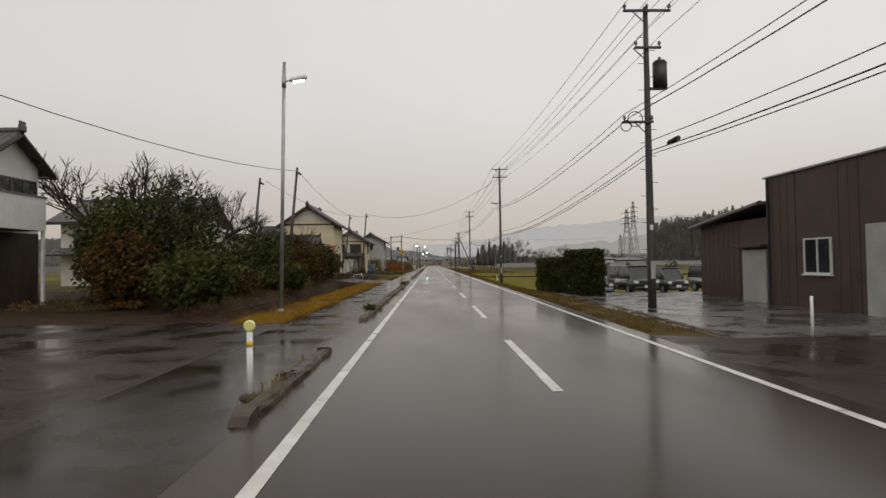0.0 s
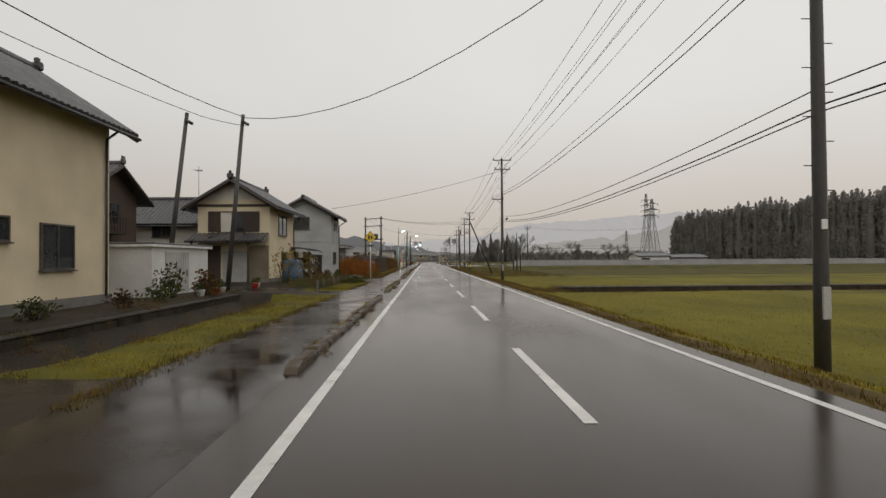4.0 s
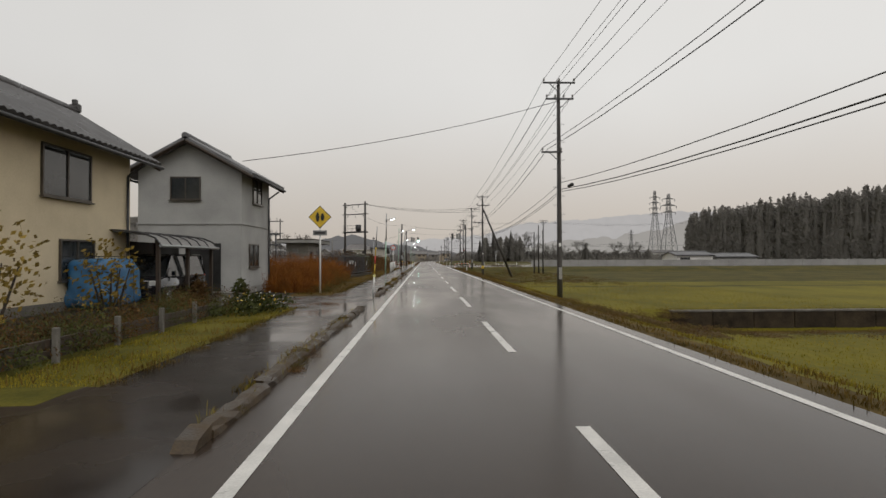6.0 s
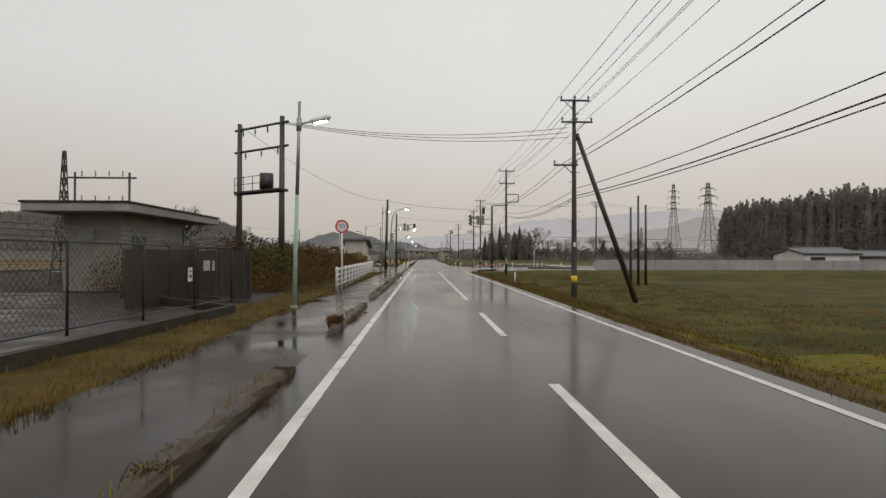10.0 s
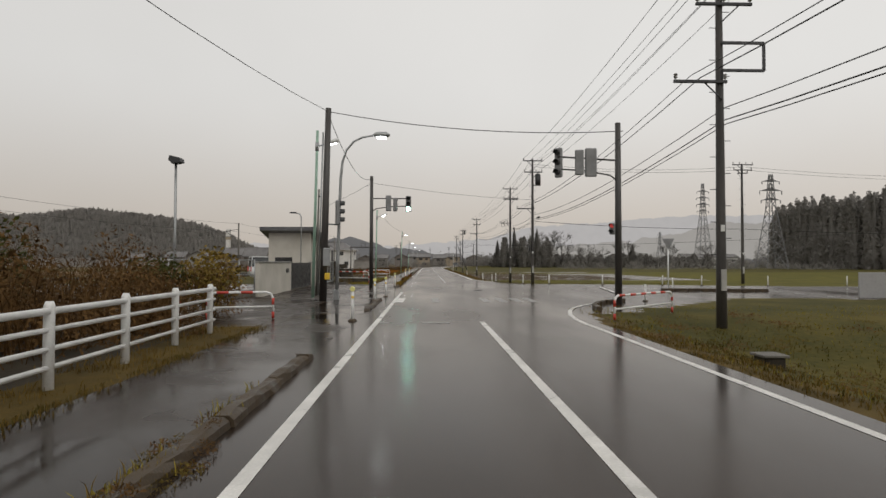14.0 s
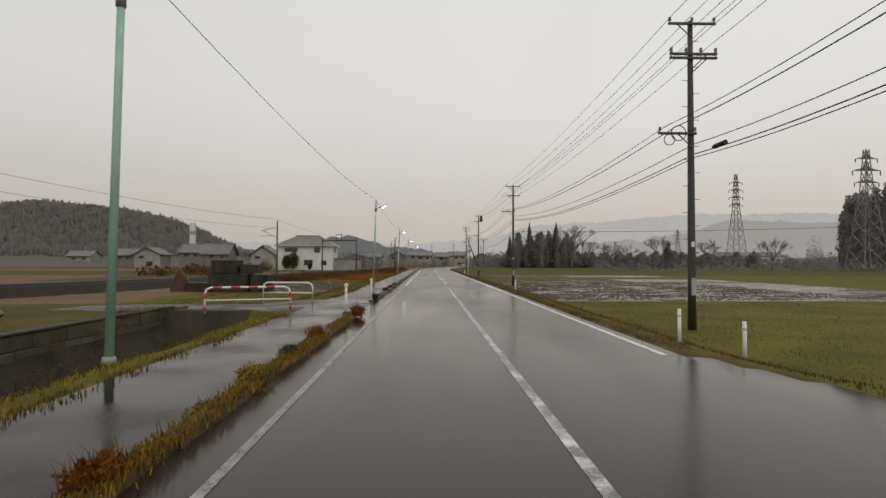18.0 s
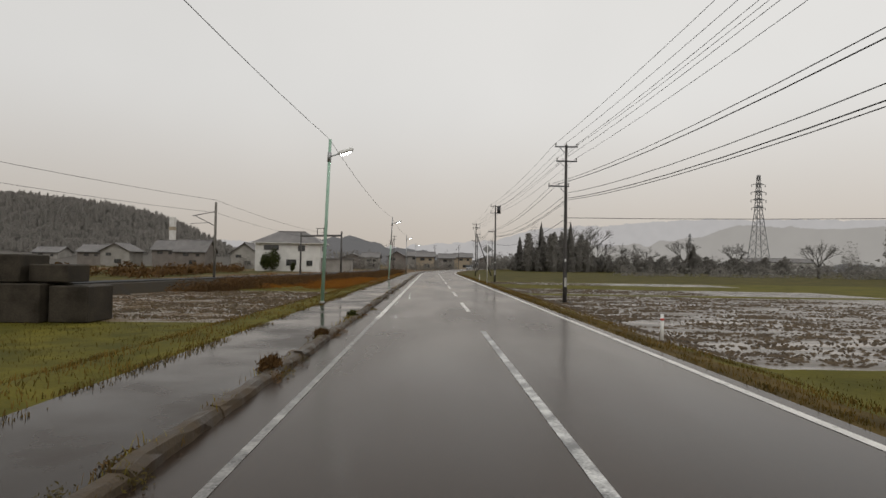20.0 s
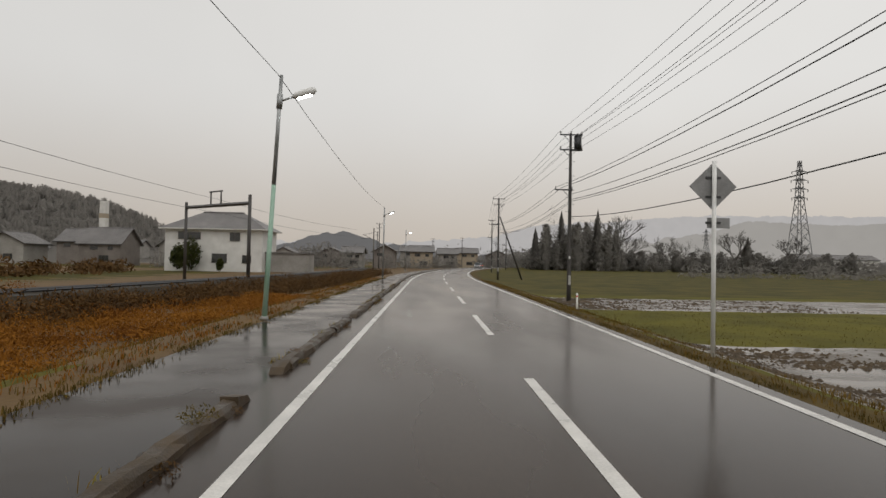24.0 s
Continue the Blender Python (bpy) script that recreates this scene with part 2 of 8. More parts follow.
HILLMID = distance("haze_glow_middle_hill", (0.335, 0.32, 0.30), 1.0)
HILLFAR = distance("haze_glow_far_hill", (0.46, 0.445, 0.44), 0.95)


# ---- building helpers ----
def box(bm, x0, x1, y0, y1, z0, z1, bevel=0.0):
    m = Matrix.Translation(((x0 + x1) / 2, (y0 + y1) / 2, (z0 + z1) / 2)) @ Matrix.Diagonal((abs(x1 - x0), abs(y1 - y0), abs(z1 - z0), 1))
    r = bmesh.ops.create_cube(bm, size=1, matrix=m)
    if bevel:
        ed = {e for v in r["verts"] for e in v.link_edges}
        bmesh.ops.bevel(bm, geom=list(ed), offset=bevel, segments=1, affect="EDGES")
    return bm


def rod(bm, a, b, r0, r1=None, seg=8, cap=True):
    a, b = Vector(a), Vector(b)
    r1 = r0 if r1 is None else r1
    d = b - a
    q = d.to_track_quat("Z", "Y").to_matrix()
    ra = [bm.verts.new(a + q @ Vector((math.cos(2 * math.pi * i / seg) * r0, math.sin(2 * math.pi * i / seg) * r0, 0))) for i in range(seg)]
    rb = [bm.verts.new(b + q @ Vector((math.cos(2 * math.pi * i / seg) * r1, math.sin(2 * math.pi * i / seg) * r1, 0))) for i in range(seg)]
    for i in range(seg):
        f = bm.faces.new((ra[i], ra[(i + 1) % seg], rb[(i + 1) % seg], rb[i]))
        f.smooth = seg > 5
    if cap:
        bm.faces.new(ra[::-1])
        bm.faces.new(rb)
    return bm


def tube(bm, pts, r, seg=6, cap=True):
    """One tube through a row of points; r: a radius or one for each point."""
    pts = [Vector(p) for p in pts]
    rs = list(r) if isinstance(r, (list, tuple)) else [r] * len(pts)
    rings = []
    for i, p in enumerate(pts):
        d = pts[min(i + 1, len(pts) - 1)] - pts[max(i - 1, 0)]
        q = d.to_track_quat("Z", "Y").to_matrix()
        rings.append([bm.verts.new(p + q @ Vector((math.cos(2 * math.pi * k / seg) * rs[i], math.sin(2 * math.pi * k / seg) * rs[i], 0))) for k in range(seg)])
    for a, b in zip(rings, rings[1:]):
        for k in range(seg):
            f = bm.faces.new((a[k], a[(k + 1) % seg], b[(k + 1) % seg], b[k]))
            f.smooth = seg > 5
    if cap:
        bm.faces.new(rings[0][::-1])
        bm.faces.new(rings[-1])
    return bm


def sheet(bm, corner, along, down, n, amp, thick=0.1):
    """A ribbed roof sheet: n ribs side by side along one edge, running down the other."""
    c, u, v = Vector(corner), Vector(along), Vector(down)
    nrm = u.cross(v).normalized()
    if nrm.z < 0:
        nrm = -nrm
    top, low = [], []
    for k in range(4 * n + 1):
        h = amp * (0, 0.7, 1, 0.7)[k % 4]
        p = c + u * (k / (4 * n)) + nrm * h
        top.append((bm.verts.new(p), bm.verts.new(p + v)))
    b = [bm.verts.new(c + u * a + v * e - nrm * thick) for a, e in ((0, 0), (1, 0), (1, 1), (0, 1))]
    for a, e in zip(top, top[1:]):
        bm.faces.new((a[0], a[1], e[1], e[0]))
    bm.faces.new((b[0], b[1], b[2], b[3]))
    bm.faces.new([t[0] for t in top] + [b[1], b[0]])
    bm.faces.new([t[1] for t in top] + [b[2], b[3]])
    bm.faces.new((top[0][0], top[0][1], b[3], b[0]))
    bm.faces.new((top[-1][0], top[-1][1], b[2], b[1]))
    bmesh.ops.recalc_face_normals(bm, faces=bm.faces)
    return bm


def prism(bm, outline, axis, a, b):
    """An outline of (u, v) swept along an axis from a to b; u, v are the two other axes in order."""
    def at(u, v, w):
        return {"x": (w, u, v), "y": (u, w, v), "z": (u, v, w)}[axis]
    va = [bm.verts.new(at(u, v, a)) for u, v in outline]
    vb = [bm.verts.new(at(u, v, b)) for u, v in outline]
    n = len(outline)
    for i in range(n):
        bm.faces.new((va[i], va[(i + 1) % n], vb[(i + 1) % n], vb[i]))
    bm.faces.new(va[::-1])
    bm.faces.new(vb)
    bmesh.ops.recalc_face_normals(bm, faces=bm.faces)
    return bm


def disc(bm, c, r, axis=(0, -1, 0), seg=20, thick=0.01):
    c, axis = Vector(c), Vector(axis).normalized()
    return rod(bm, c, c + axis * thick, r, r, seg)


def mesh_of(name, bm, material):
    me = bpy.data.meshes.new(name)
    bm.to_mesh(me)
    bm.free()
    for m in material if isinstance(material, (list, tuple)) else [material]:
        me.materials.append(m)
    return me


def part(name, bm, material, parent=None, label=""):
    ob = new(name, mesh_of(name, bm, material))
    ob.parent = parent
    return tagged(ob, label) if label else ob


def thing(name, label, category, group="", at=(0, 0, 0), turn=0.0, kind=""):
    ob = new(name)
    ob.matrix_basis = pose(*at, 0, 0, turn)
    return tagged(ob, label, category, group, kind)


def shared(name, me, parent, at=(0, 0, 0), turn=0.0):
    ob = new(name, me)
    ob.parent = parent
    ob.matrix_basis = pose(*at, 0, 0, turn)
    return ob


def soup(name, verts, faces, material):
    me = bpy.data.meshes.new(name)
    me.from_pydata(verts, [], faces)
    for m in material if isinstance(material, (list, tuple)) else [material]:
        me.materials.append(m)
    return me


def step(a, b, x):
    t = min(1.0, max(0.0, (x - a) / (b - a)))
    return t * t * (3 - 2 * t)


def bend(y):
    """How far the road has swung to the right at y."""
    return 0.0 if y < 335 else (y - 335) ** 2 / 1000.0


def level(x, y):
    """Height of the ground."""
    x = x - bend(y)
    if x > 0:
        low = step(30, 46, y) * (1 - step(178, 190, y) * (1 - step(216, 232, y)))
        flat = 1 - 0.85 * step(180, 188, y) * (1 - step(222, 230, y))
        z = -(0.08 + 0.22 * step(30, 46, y)) * flat * step(4.9, 7.5, x) - 0.55 * low * step(6.2, 9.5, x)
    else:
        z = 0.25 * step(-6.0, -9.0, x) * step(20, 40, y) * (1 - step(100, 112, y)) if y < 130 else 0.0
        z -= 0.6 * step(-5.2, -7.5, x) * step(238, 250, y)
    if -8.9 < x < -4.7 and (22 < y < 53 or 62.5 < y < 81 or 219 < y < 237):
        z -= (0.85 * step(-6.2, -6.7, x) if y < 200 else 1.05 * step(-4.7, -6.6, x)) * (1 - step(-8.4, -8.7, x))
    if 8.6 < x < 90 and 96 < y < 106:
        z -= 0.95 * step(9.3, 12.6, x) * step(96.5, 102.5, y) * (1 - step(105.0, 105.3, y))
    return z - 0.02


# ---- ground, road and pavement ----
def zone(x, y):
    """Which surface the ground has: an index into GROUND."""
    x = x - bend(y)
    if x > 4.9:
        if 185.5 < y < 227 and x < 5.7:
            return 0
        if 186.5 < y < 226 and (x - 5) * 0.9 > 187.5 - y and x > 5 + (y - 190) * -0.1:
            edge = 227 - 1.6 * (x - 4.9) if x < 9.5 else 217.5 - 0.28 * (x - 9.5)
            near = 187 + 0.9 * (x - 5) if x < 14 else 196.5
            if near < y < max(edge, 212):
                return 0
        if y < 12.8:
            return 12 if x < 34 else 3
        if y < 47:
            if x < 6.6 + 0.05 * max(0, y - 20):
                return 5
            return 2 if y < 44 and x < 45 else 3
        if x < 6.1:
            return 5
        if y < 172:
            if 99.6 < y < 102.4 and x < 7.4:
                return 12
            if 96.5 < y < 105.2:
                return 5 if x < 12 or y > 102.5 else 4
            if 128 < y < 130:
                return 4
            if y > 138 or (92 < y < 99 and x > 30):
                return 4
            return 3
        if y < 200:
            return 4
        if 255 < y < 291 or 294 < y < 306 or 320 < y < 331:
            return 7 if 6.3 < x < 44 else 11
        if y > 335:
            return 4
        return 11
    if x < -26 and y < 126:
        return 4 if (y // 37) % 2 else 3
    if x < -48:
        return 4 if (y // 45) % 2 else 9
    if x < -4.1:
        if y < 18:
            return 12
        if y < 53.5:
            return 15 if x > -5.75 else 14
        if y < 61.8:
            return 12
        if y < 82:
            return 6 if x > -7.2 else 8
        if y < 85.5:
            return 12
        if y < 98.5:
            return 6 if x > -6.9 else 8
        if y < 105.2:
            return 12
        if y < 150:
            return 5 if x > -6.2 else (8 if y < 126 else 10)
        if y < 184:
            return 5 if x > -5.6 else 8
        if y < 214:
            return 12 if x > -9.5 else 2
        if y < 237:
            return 6 if x > -5.9 else (8 if x > -8.8 else 4)
        if y < 243:
            return 12 if x > -13 else 4
        if y < 262:
            return 6 if x > -17 else 9
        if y < 286:
            return 6 if x > -6.0 else (13 if x > -22 else 9)
        if y < 297 and -22 < x < -5.2:
            return 6
        return 9 if x > -34 else 4
    return 8


BROWNFIELD = mat("brown_autumn_grass", (0.07, 0.035, 0.007), (0.14, 0.08, 0.016), 2.5, 0.85, bump=0.9, fine=20, patch=0.3)
DARKLOT = mat("dark_gravel", (0.022, 0.019, 0.016), (0.06, 0.053, 0.045), 1.2, 0.3, 0.7, bump=0.3, fine=30, spec=0.2)
DULLFIELD = mat("dull_green_field", (0.056, 0.053, 0.005), (0.135, 0.117, 0.012), 3.0, 0.85, bump=0.8, fine=26, patch=0.35, spec=0.12)
DRIVE = mat("wet_dark_drive", (0.0165, 0.0108, 0.0068), (0.038, 0.0262, 0.0175), 1.6, 0.16, 0.5, bump=0.12, fine=34, spec=0.09)
STRAWMUD = mat("flooded_straw_mud", (0.065, 0.045, 0.026), (0.15, 0.105, 0.058), 0.9, 0.05, 0.85, bump=0.7, fine=10, stretch=(0.5, 1, 1), spec=0.3)
DITCHSOIL = mat("wet_ditch_soil", (0.014, 0.008, 0.004), (0.05, 0.028, 0.011), 0.7, 0.8, bump=0.9, fine=18, spec=0.12)
OCHRETURF = mat("ochre_turf", (0.10, 0.05, 0.008), (0.23, 0.12, 0.016), 0.7, 0.85, bump=0.9, fine=24, spec=0.1)
GROUND = [ASPHALT, SIDEWALK, LOT, FIELD, FIELDDARK, VERGE, MOSS, MUD, SOIL, BROWNFIELD, DARKLOT, DULLFIELD, DRIVE, STRAWMUD, DITCHSOIL, OCHRETURF]
xs = sorted({-2600, -1200, -500, -250, -140, -90, *np.arange(-64, -20, 4.0), *np.arange(-20, -8, 1.0), *np.arange(-8, -2, 0.35), 0.0, 2.5,
             *np.arange(4.9, 10, 0.35), *np.arange(10, 24, 1.0), *np.arange(24, 64, 4.0), 90, 140, 250, 500, 1200, 2600})
ys = sorted({-900, -300, -120, -60, *np.arange(-30, 420, 1.0), *np.arange(420, 560, 10.0), 600, 700, 850, 1100, 1600, 2600})
gv = [(x + bend(min(y, 520)), y, level(x + bend(min(y, 520)), min(y, 519)) + (0.05 * noise.noise((x * 0.8, y * 0.8, 0)) if (x < -4.8 or x > 5.6) and not (0 < x < 40 and 184 < y < 229) else 0)) for y in ys for x in xs]
nx = len(xs)
gf = [(j * nx + i, j * nx + i + 1, (j + 1) * nx + i + 1, (j + 1) * nx + i) for j in range(len(ys) - 1) for i in range(nx - 1)]
gm = soup("ground", gv, gf, GROUND)
for f, poly in zip(gf, gm.polygons):
    c = poly.center
    poly.material_index = zone(c.x + 0.25 * noise.noise((c.x, c.y, 3)), c.y + 0.5 * noise.noise((c.x * 0.7, c.y * 0.7, 5)))
    poly.use_smooth = True
tagged(new("ground", gm), "rain-soaked ground of fields, verges and yards", "ground", kind="structure")


def ribbon(name, x0, x1, y0, y1, z, material, thick=0.0, dy=2.0, wave=0.0):
    bm = bmesh.new()
    n = max(1, int((y1 - y0) / dy))
    rows = []
    for i in range(n + 1):
        y = y0 + (y1 - y0) * i / n
        w = wave * noise.noise((x0, y * 0.9, 7)) if wave else 0
        rows.append([bm.verts.new((x + bend(y), y, z)) for x in (x0 + w, x1 + w * 0.7)])
    for a, b in zip(rows, rows[1:]):
        bm.faces.new((a[0], a[1], b[1], b[0]))
    if thick:
        bmesh.ops.extrude_face_region(bm, geom=list(bm.faces))
        for r in rows:
            for v in r:
                v.co.z -= thick
        bmesh.ops.recalc_face_normals(bm, faces=bm.faces)
    return mesh_of(name, bm, material)


tagged(new("road", ribbon("road", -2.0, 5.0, -40, 519, 0.0, ASPHALT, 0.06, 1.0, 0.0)), "wet grey asphalt two-lane road", "road", kind="structure")
tagged(new("pavement", ribbon("pavement", -4.25, -2.004, -40, 519, 0.0, SIDEWALK, 0.06, 1.0, 0.0)), "flooded asphalt roadside pavement", "pavement", kind="structure")
road_marks = thing("road_markings", "white painted lane lines, dashes and crossing stripes", "road marking", kind="structure")


def line(name, x0, x1, y0, y1, material=PAINT):
    ob = new(name, ribbon(name, x0, x1, y0, y1, 0.005, material))
    ob.parent = road_marks


line("edge_line", -1.41, -1.26, -40, 201.5)
line("edge_line", -1.38, -1.28, 211, 258, FAINT)
line("edge_line", -1.40, -1.25, 258, 519)
line("edge_line", 4.50, 4.64, -40, 184)
line("edge_line", 4.62, 4.76, 227, 519)
for far in (-7.5, 2.4, 12.5, 22.6, 32.7, 43.5, 54.4, 64.2, 74.1, 83.8, 93.4, 103.1, 112.3, 121.6, 130.8, 140.4):
    line("centre_dash", 1.62, 1.77, far - 5.0, far)
line("centre_line", 1.62, 1.77, 145.4, 185.0)
line("stop_line", -1.24, -0.95, 184.55, 184.85, FAINT)
line("stop_line", -0.05, 0.75, 184.55, 184.85, FAINT)
line("centre_line", 1.60, 1.73, 217, 255, WORN)
for k in range(14):
    line("centre_dash", 1.62, 1.77, 261.1 + 10 * k, 266.1 + 10 * k)
line("crossing_stripe", -1.25, -0.92, 193.2, 196.2)
for x0 in (0.32, 2.58, 3.30, 4.02, 4.66):
    line("crossing_stripe", x0, x0 + 0.34, 193.3, 196.1, FAINT)
# white line that swings into the side road
bm = bmesh.new()
prev = None
for i in range(8):
    a = radians(90 * i / 12)
    pin = [Vector((13.6 - (9.0 + d) * math.cos(a), 184 + (12.6 + d) * math.sin(a))) for d in (0.0, 0.14)]
    row = [bm.verts.new((p.x, p.y, (0.006 if p.x < 5 else max(level(p.x, p.y), -0.4) + 0.02))) for p in pin]
    if prev:
        bm.faces.new((prev[0], row[0], row[1], prev[1]))
    prev = row
bmesh.ops.recalc_face_normals(bm, faces=bm.faces)
part("turning_line", bm, PAINT, road_marks)
bm = bmesh.new()
for x0, y0, x1, y1 in ((12.6, 209.5, 11.2, 202.0), (12.8, 208.6, 17.5, 206.9)):
    d = Vector((x1 - x0, y1 - y0)).normalized()
    s = Vector((-d.y, d.x)) * 0.09
    vs = [(x0 + s.x, y0 + s.y), (x0 - s.x, y0 - s.y), (x1 - s.x, y1 - s.y), (x1 + s.x, y1 + s.y)]
    bm.faces.new([bm.verts.new((x, y, level(x, y) + 0.045)) for x, y in vs])
bmesh.ops.recalc_face_normals(bm, faces=bm.faces)
part("side_road_line", bm, PAINT, road_marks)

# low concrete kerb stones between the lane and the pavement, in runs with gaps for the driveways
KERBMESHES = []
for k in range(4):
    krng = random.Random(300 + k)
    bm = bmesh.new()
    rows = []
    for j in range(8):
        rows.append([bm.verts.new((x + krng.uniform(-0.02, 0.02), 1.95 * j / 7 + (krng.uniform(-0.02, 0.02) if 0 < j < 7 else 0), z + (krng.uniform(-0.03, 0.008) if z > 0 else 0))) for x, z in ((-0.115, -0.04), (-0.105, 0.10), (-0.07, 0.145), (0.06, 0.145), (0.10, 0.095), (0.12, -0.04))])
    for a, b in zip(rows, rows[1:]):
        for i in range(5):
            bm.faces.new((a[i], a[i + 1], b[i + 1], b[i]))
    bm.faces.new(rows[0])
    bm.faces.new(rows[-1][::-1])
    bmesh.ops.recalc_face_normals(bm, faces=bm.faces)
    KERBMESHES.append(mesh_of("kerb_stone", bm, KERB))
end_bm = bmesh.new()
prism(end_bm, [(0.25, -0.04), (0.75, -0.04), (0.75, 0.14), (0.42, 0.085)], "x", -0.105, 0.105)
KERBEND = mesh_of("kerb_end", end_bm, KERB)
KERBX = -2.02
KERBRUNS = ((-30, -2), (6.6, 11.0), (17.8, 30), (31, 54), (62.4, 78.8), (83.6, 97.2), (104.4, 131.4), (136.5, 142.5), (146, 169.5), (170.5, 178.3), (189.2, 193.9),
               (209.6, 234), (242.7, 262), (263.5, 270.8), (272.9, 273.7), (275.3, 281.3), (282.4, 288.6), (290.4, 294.2), (296.6, 303.4), (305.2, 322), (324, 420))


def on_kerb(y):
    return any(a <= y <= b for a, b in KERBRUNS)


for y0, y1 in KERBRUNS:
    run = thing("kerb", "low mossy concrete kerb along the wet road", "kerb", "kerb runs", (0, 0, 0), kind="structure")
    count = max(1, round((y1 - y0) / 2.0))
    length = (y1 - y0) / count
    shared("kerb_end", KERBEND, run, (KERBX + bend(y0), y0 - 0.75, 0.0))
    for k in range(count):
        y = y0 + k * length
        stone = shared("kerb_stone", KERBMESHES[int(y * 7.3) % 4], run, (KERBX + bend(y) + random.uniform(-0.02, 0.02), y, random.uniform(-0.03, 0.0)), random.uniform(-0.4, 0.4) - math.degrees(math.atan(max(0, y - 335) / 500)))
        stone.matrix_basis = stone.matrix_basis @ Matrix.Diagonal((1, (length - 0.03) / 1.95, 1, 1))
    shared("kerb_end", KERBEND, run, (KERBX + bend(y1), y1 + 0.73, 0.0), 180)


# ---- poles, lamps and wires ----
BOLT = mesh_of("step_bolt", rod(bmesh.new(), (0, 0, 0), (0.22, 0, 0), 0.012, 0.012, 5), DARKSTEEL)


def insulator(bm, x, y, z, up=0.22):
    tube(bm, [(x, y, z + up * k) for k in (0, 0.3, 0.31, 0.46, 0.52, 0.53, 0.68, 0.74, 0.75, 0.9)], [0.02, 0.02, 0.065, 0.035, 0.035, 0.065, 0.035, 0.035, 0.065, 0.035], 8)


def crossarm(root, z, x0, x1, y=-0.16, hang=0.0, n=3, brace=True):
    bm = bmesh.new()
    box(bm, x0, x1, y - 0.04, y + 0.04, z - 0.045, z + 0.045, 0.008)
    if brace:
        s = 0.55 if abs(x1) > abs(x0) else -0.55
        rod(bm, (0, y, z - 0.55), (s, y, z - 0.03), 0.022, 0.022, 5)
    arm = part("crossarm", bm, DARKSTEEL, root)
    for k in range(n):
        ib = bmesh.new()
        insulator(ib, x0 + 0.06 + (x1 - x0 - 0.12) * k / max(1, n - 1), y, z + 0.04)
        part("insulator", ib, PORCELAIN, arm)


def utility_pole(x, y, z0, top, label, arms=(), lean=0.0, band=True, transformer=None, side=None, coil=False):
    h = top - z0
    root = thing("utility_pole", label, "utility pole", "roadside utility poles", (x, y, z0 - 0.05))
    root.matrix_basis = root.matrix_basis @ pose(0, 0, 0, 0, lean, 0)
    bm = bmesh.new()
    tube(bm, [(0, 0, h * k / 6) for k in range(7)], [0.158 - 0.068 * k / 6 for k in range(7)], 14)
    part("shaft", bm, POLE, root)
    for k in range(int((h - 2.6) / 0.5)):
        shared("step_bolt", BOLT, root, (0.1 if k % 2 else -0.1, 0, 2.4 + 0.5 * k), 0 if k % 2 else 180)
    if band:
        bm = bmesh.new()
        if band is True:
            box(bm, -0.075, 0.085, -0.172, -0.11, 1.3, 1.95, 0.008)
        else:
            rod(bm, (0, 0, 1.25), (0, 0, 1.62), 0.166, 0.163, 14)
        part("marker_band", bm, SHUTTER if band is True else YELLOW, root, "pale marker plate near the base" if band is True else "yellow guard band near the base")
        bm = bmesh.new()
        box(bm, -0.07, 0.05, -0.158, -0.12, 3.1, 3.3, 0.008)
        part("number_plate", bm, WHITEPAINT, root)
    for z, xa, xb, k in arms:
        crossarm(root, h - z, xa, xb, n=k)
    if transformer:
        tz, sx = transformer
        bm = bmesh.new()
        rod(bm, (sx * 0.5, 0, h - tz - 0.45), (sx * 0.5, 0, h - tz + 0.45), 0.26, 0.26, 14)
        rod(bm, (sx * 0.5, 0, h - tz + 0.45), (sx * 0.5, 0, h - tz + 0.55), 0.27, 0.2, 14)
        t = part("transformer", bm, DARKSTEEL, root, "dark grey drum transformer")
        bm = bmesh.new()
        insulator(bm, sx * 0.5, 0, h - tz + 0.52, 0.2)
        part("bushing", bm, PORCELAIN, t)
        bm = bmesh.new()
        box(bm, min(0, sx * 0.75), max(0, sx * 0.75), -0.06, 0.06, h - tz - 0.55, h - tz - 0.47)
        part("transformer_bracket", bm, DARKSTEEL, root)
    if side:
        z, xa, xb, zz = side
        bm = bmesh.new()
        for k in (0, zz):
            box(bm, min(xa, xb), max(xa, xb), -0.2, -0.13, h - z - k - 0.04, h - z - k + 0.04)
        box(bm, xb - 0.035, xb + 0.035, -0.2, -0.13, h - z - zz, h - z)
        part("side_frame", bm, DARKSTEEL, root)
    if coil:
        bm = bmesh.new()
        for k, r in enumerate((0.28, 0.2)):
            pts = [(-0.55 - 0.35 * k + r * math.cos(a), -0.2, h - 4.0 - 0.3 - 0.25 * k + r * math.sin(a)) for a in np.linspace(0, 2 * math.pi, 15)]
            part("cable_coil", tube(bmesh.new(), pts, 0.018, 5), WIRE, root)
    return root


plain = ((0.15, -0.9, 0.9, 3), (1.05, -0.75, 0.8, 4), (4.0, -1.0, 0.15, 2))
POLES = [(8.4, -24.0, -0.2, 11.0), (8.3, 21.3, -0.25, 11.3), (8.0, 64.7, -0.8, 12.4), (7.6, 109.6, -0.72, 11.6), (7.7, 152.3, -0.85, 9.8), (9.1, 185.7, -0.38, 11.2),
         (9.9, 221.4, -0.45, 11.4), (10.2, 237.8, -0.75, 10.9), (9.9, 281.2, -1.0, 10.5), (10.0, 327.4, -1.0, 10.9), (10.6, 373.0, -0.9, 11.4), (14.5, 417, -0.9, 11.4), (24.0, 463, -0.9, 11.4)]
DARKLABEL = "tall dark wet concrete utility pole with crossarms in the verge"
utility_pole(*POLES[0], DARKLABEL, plain)
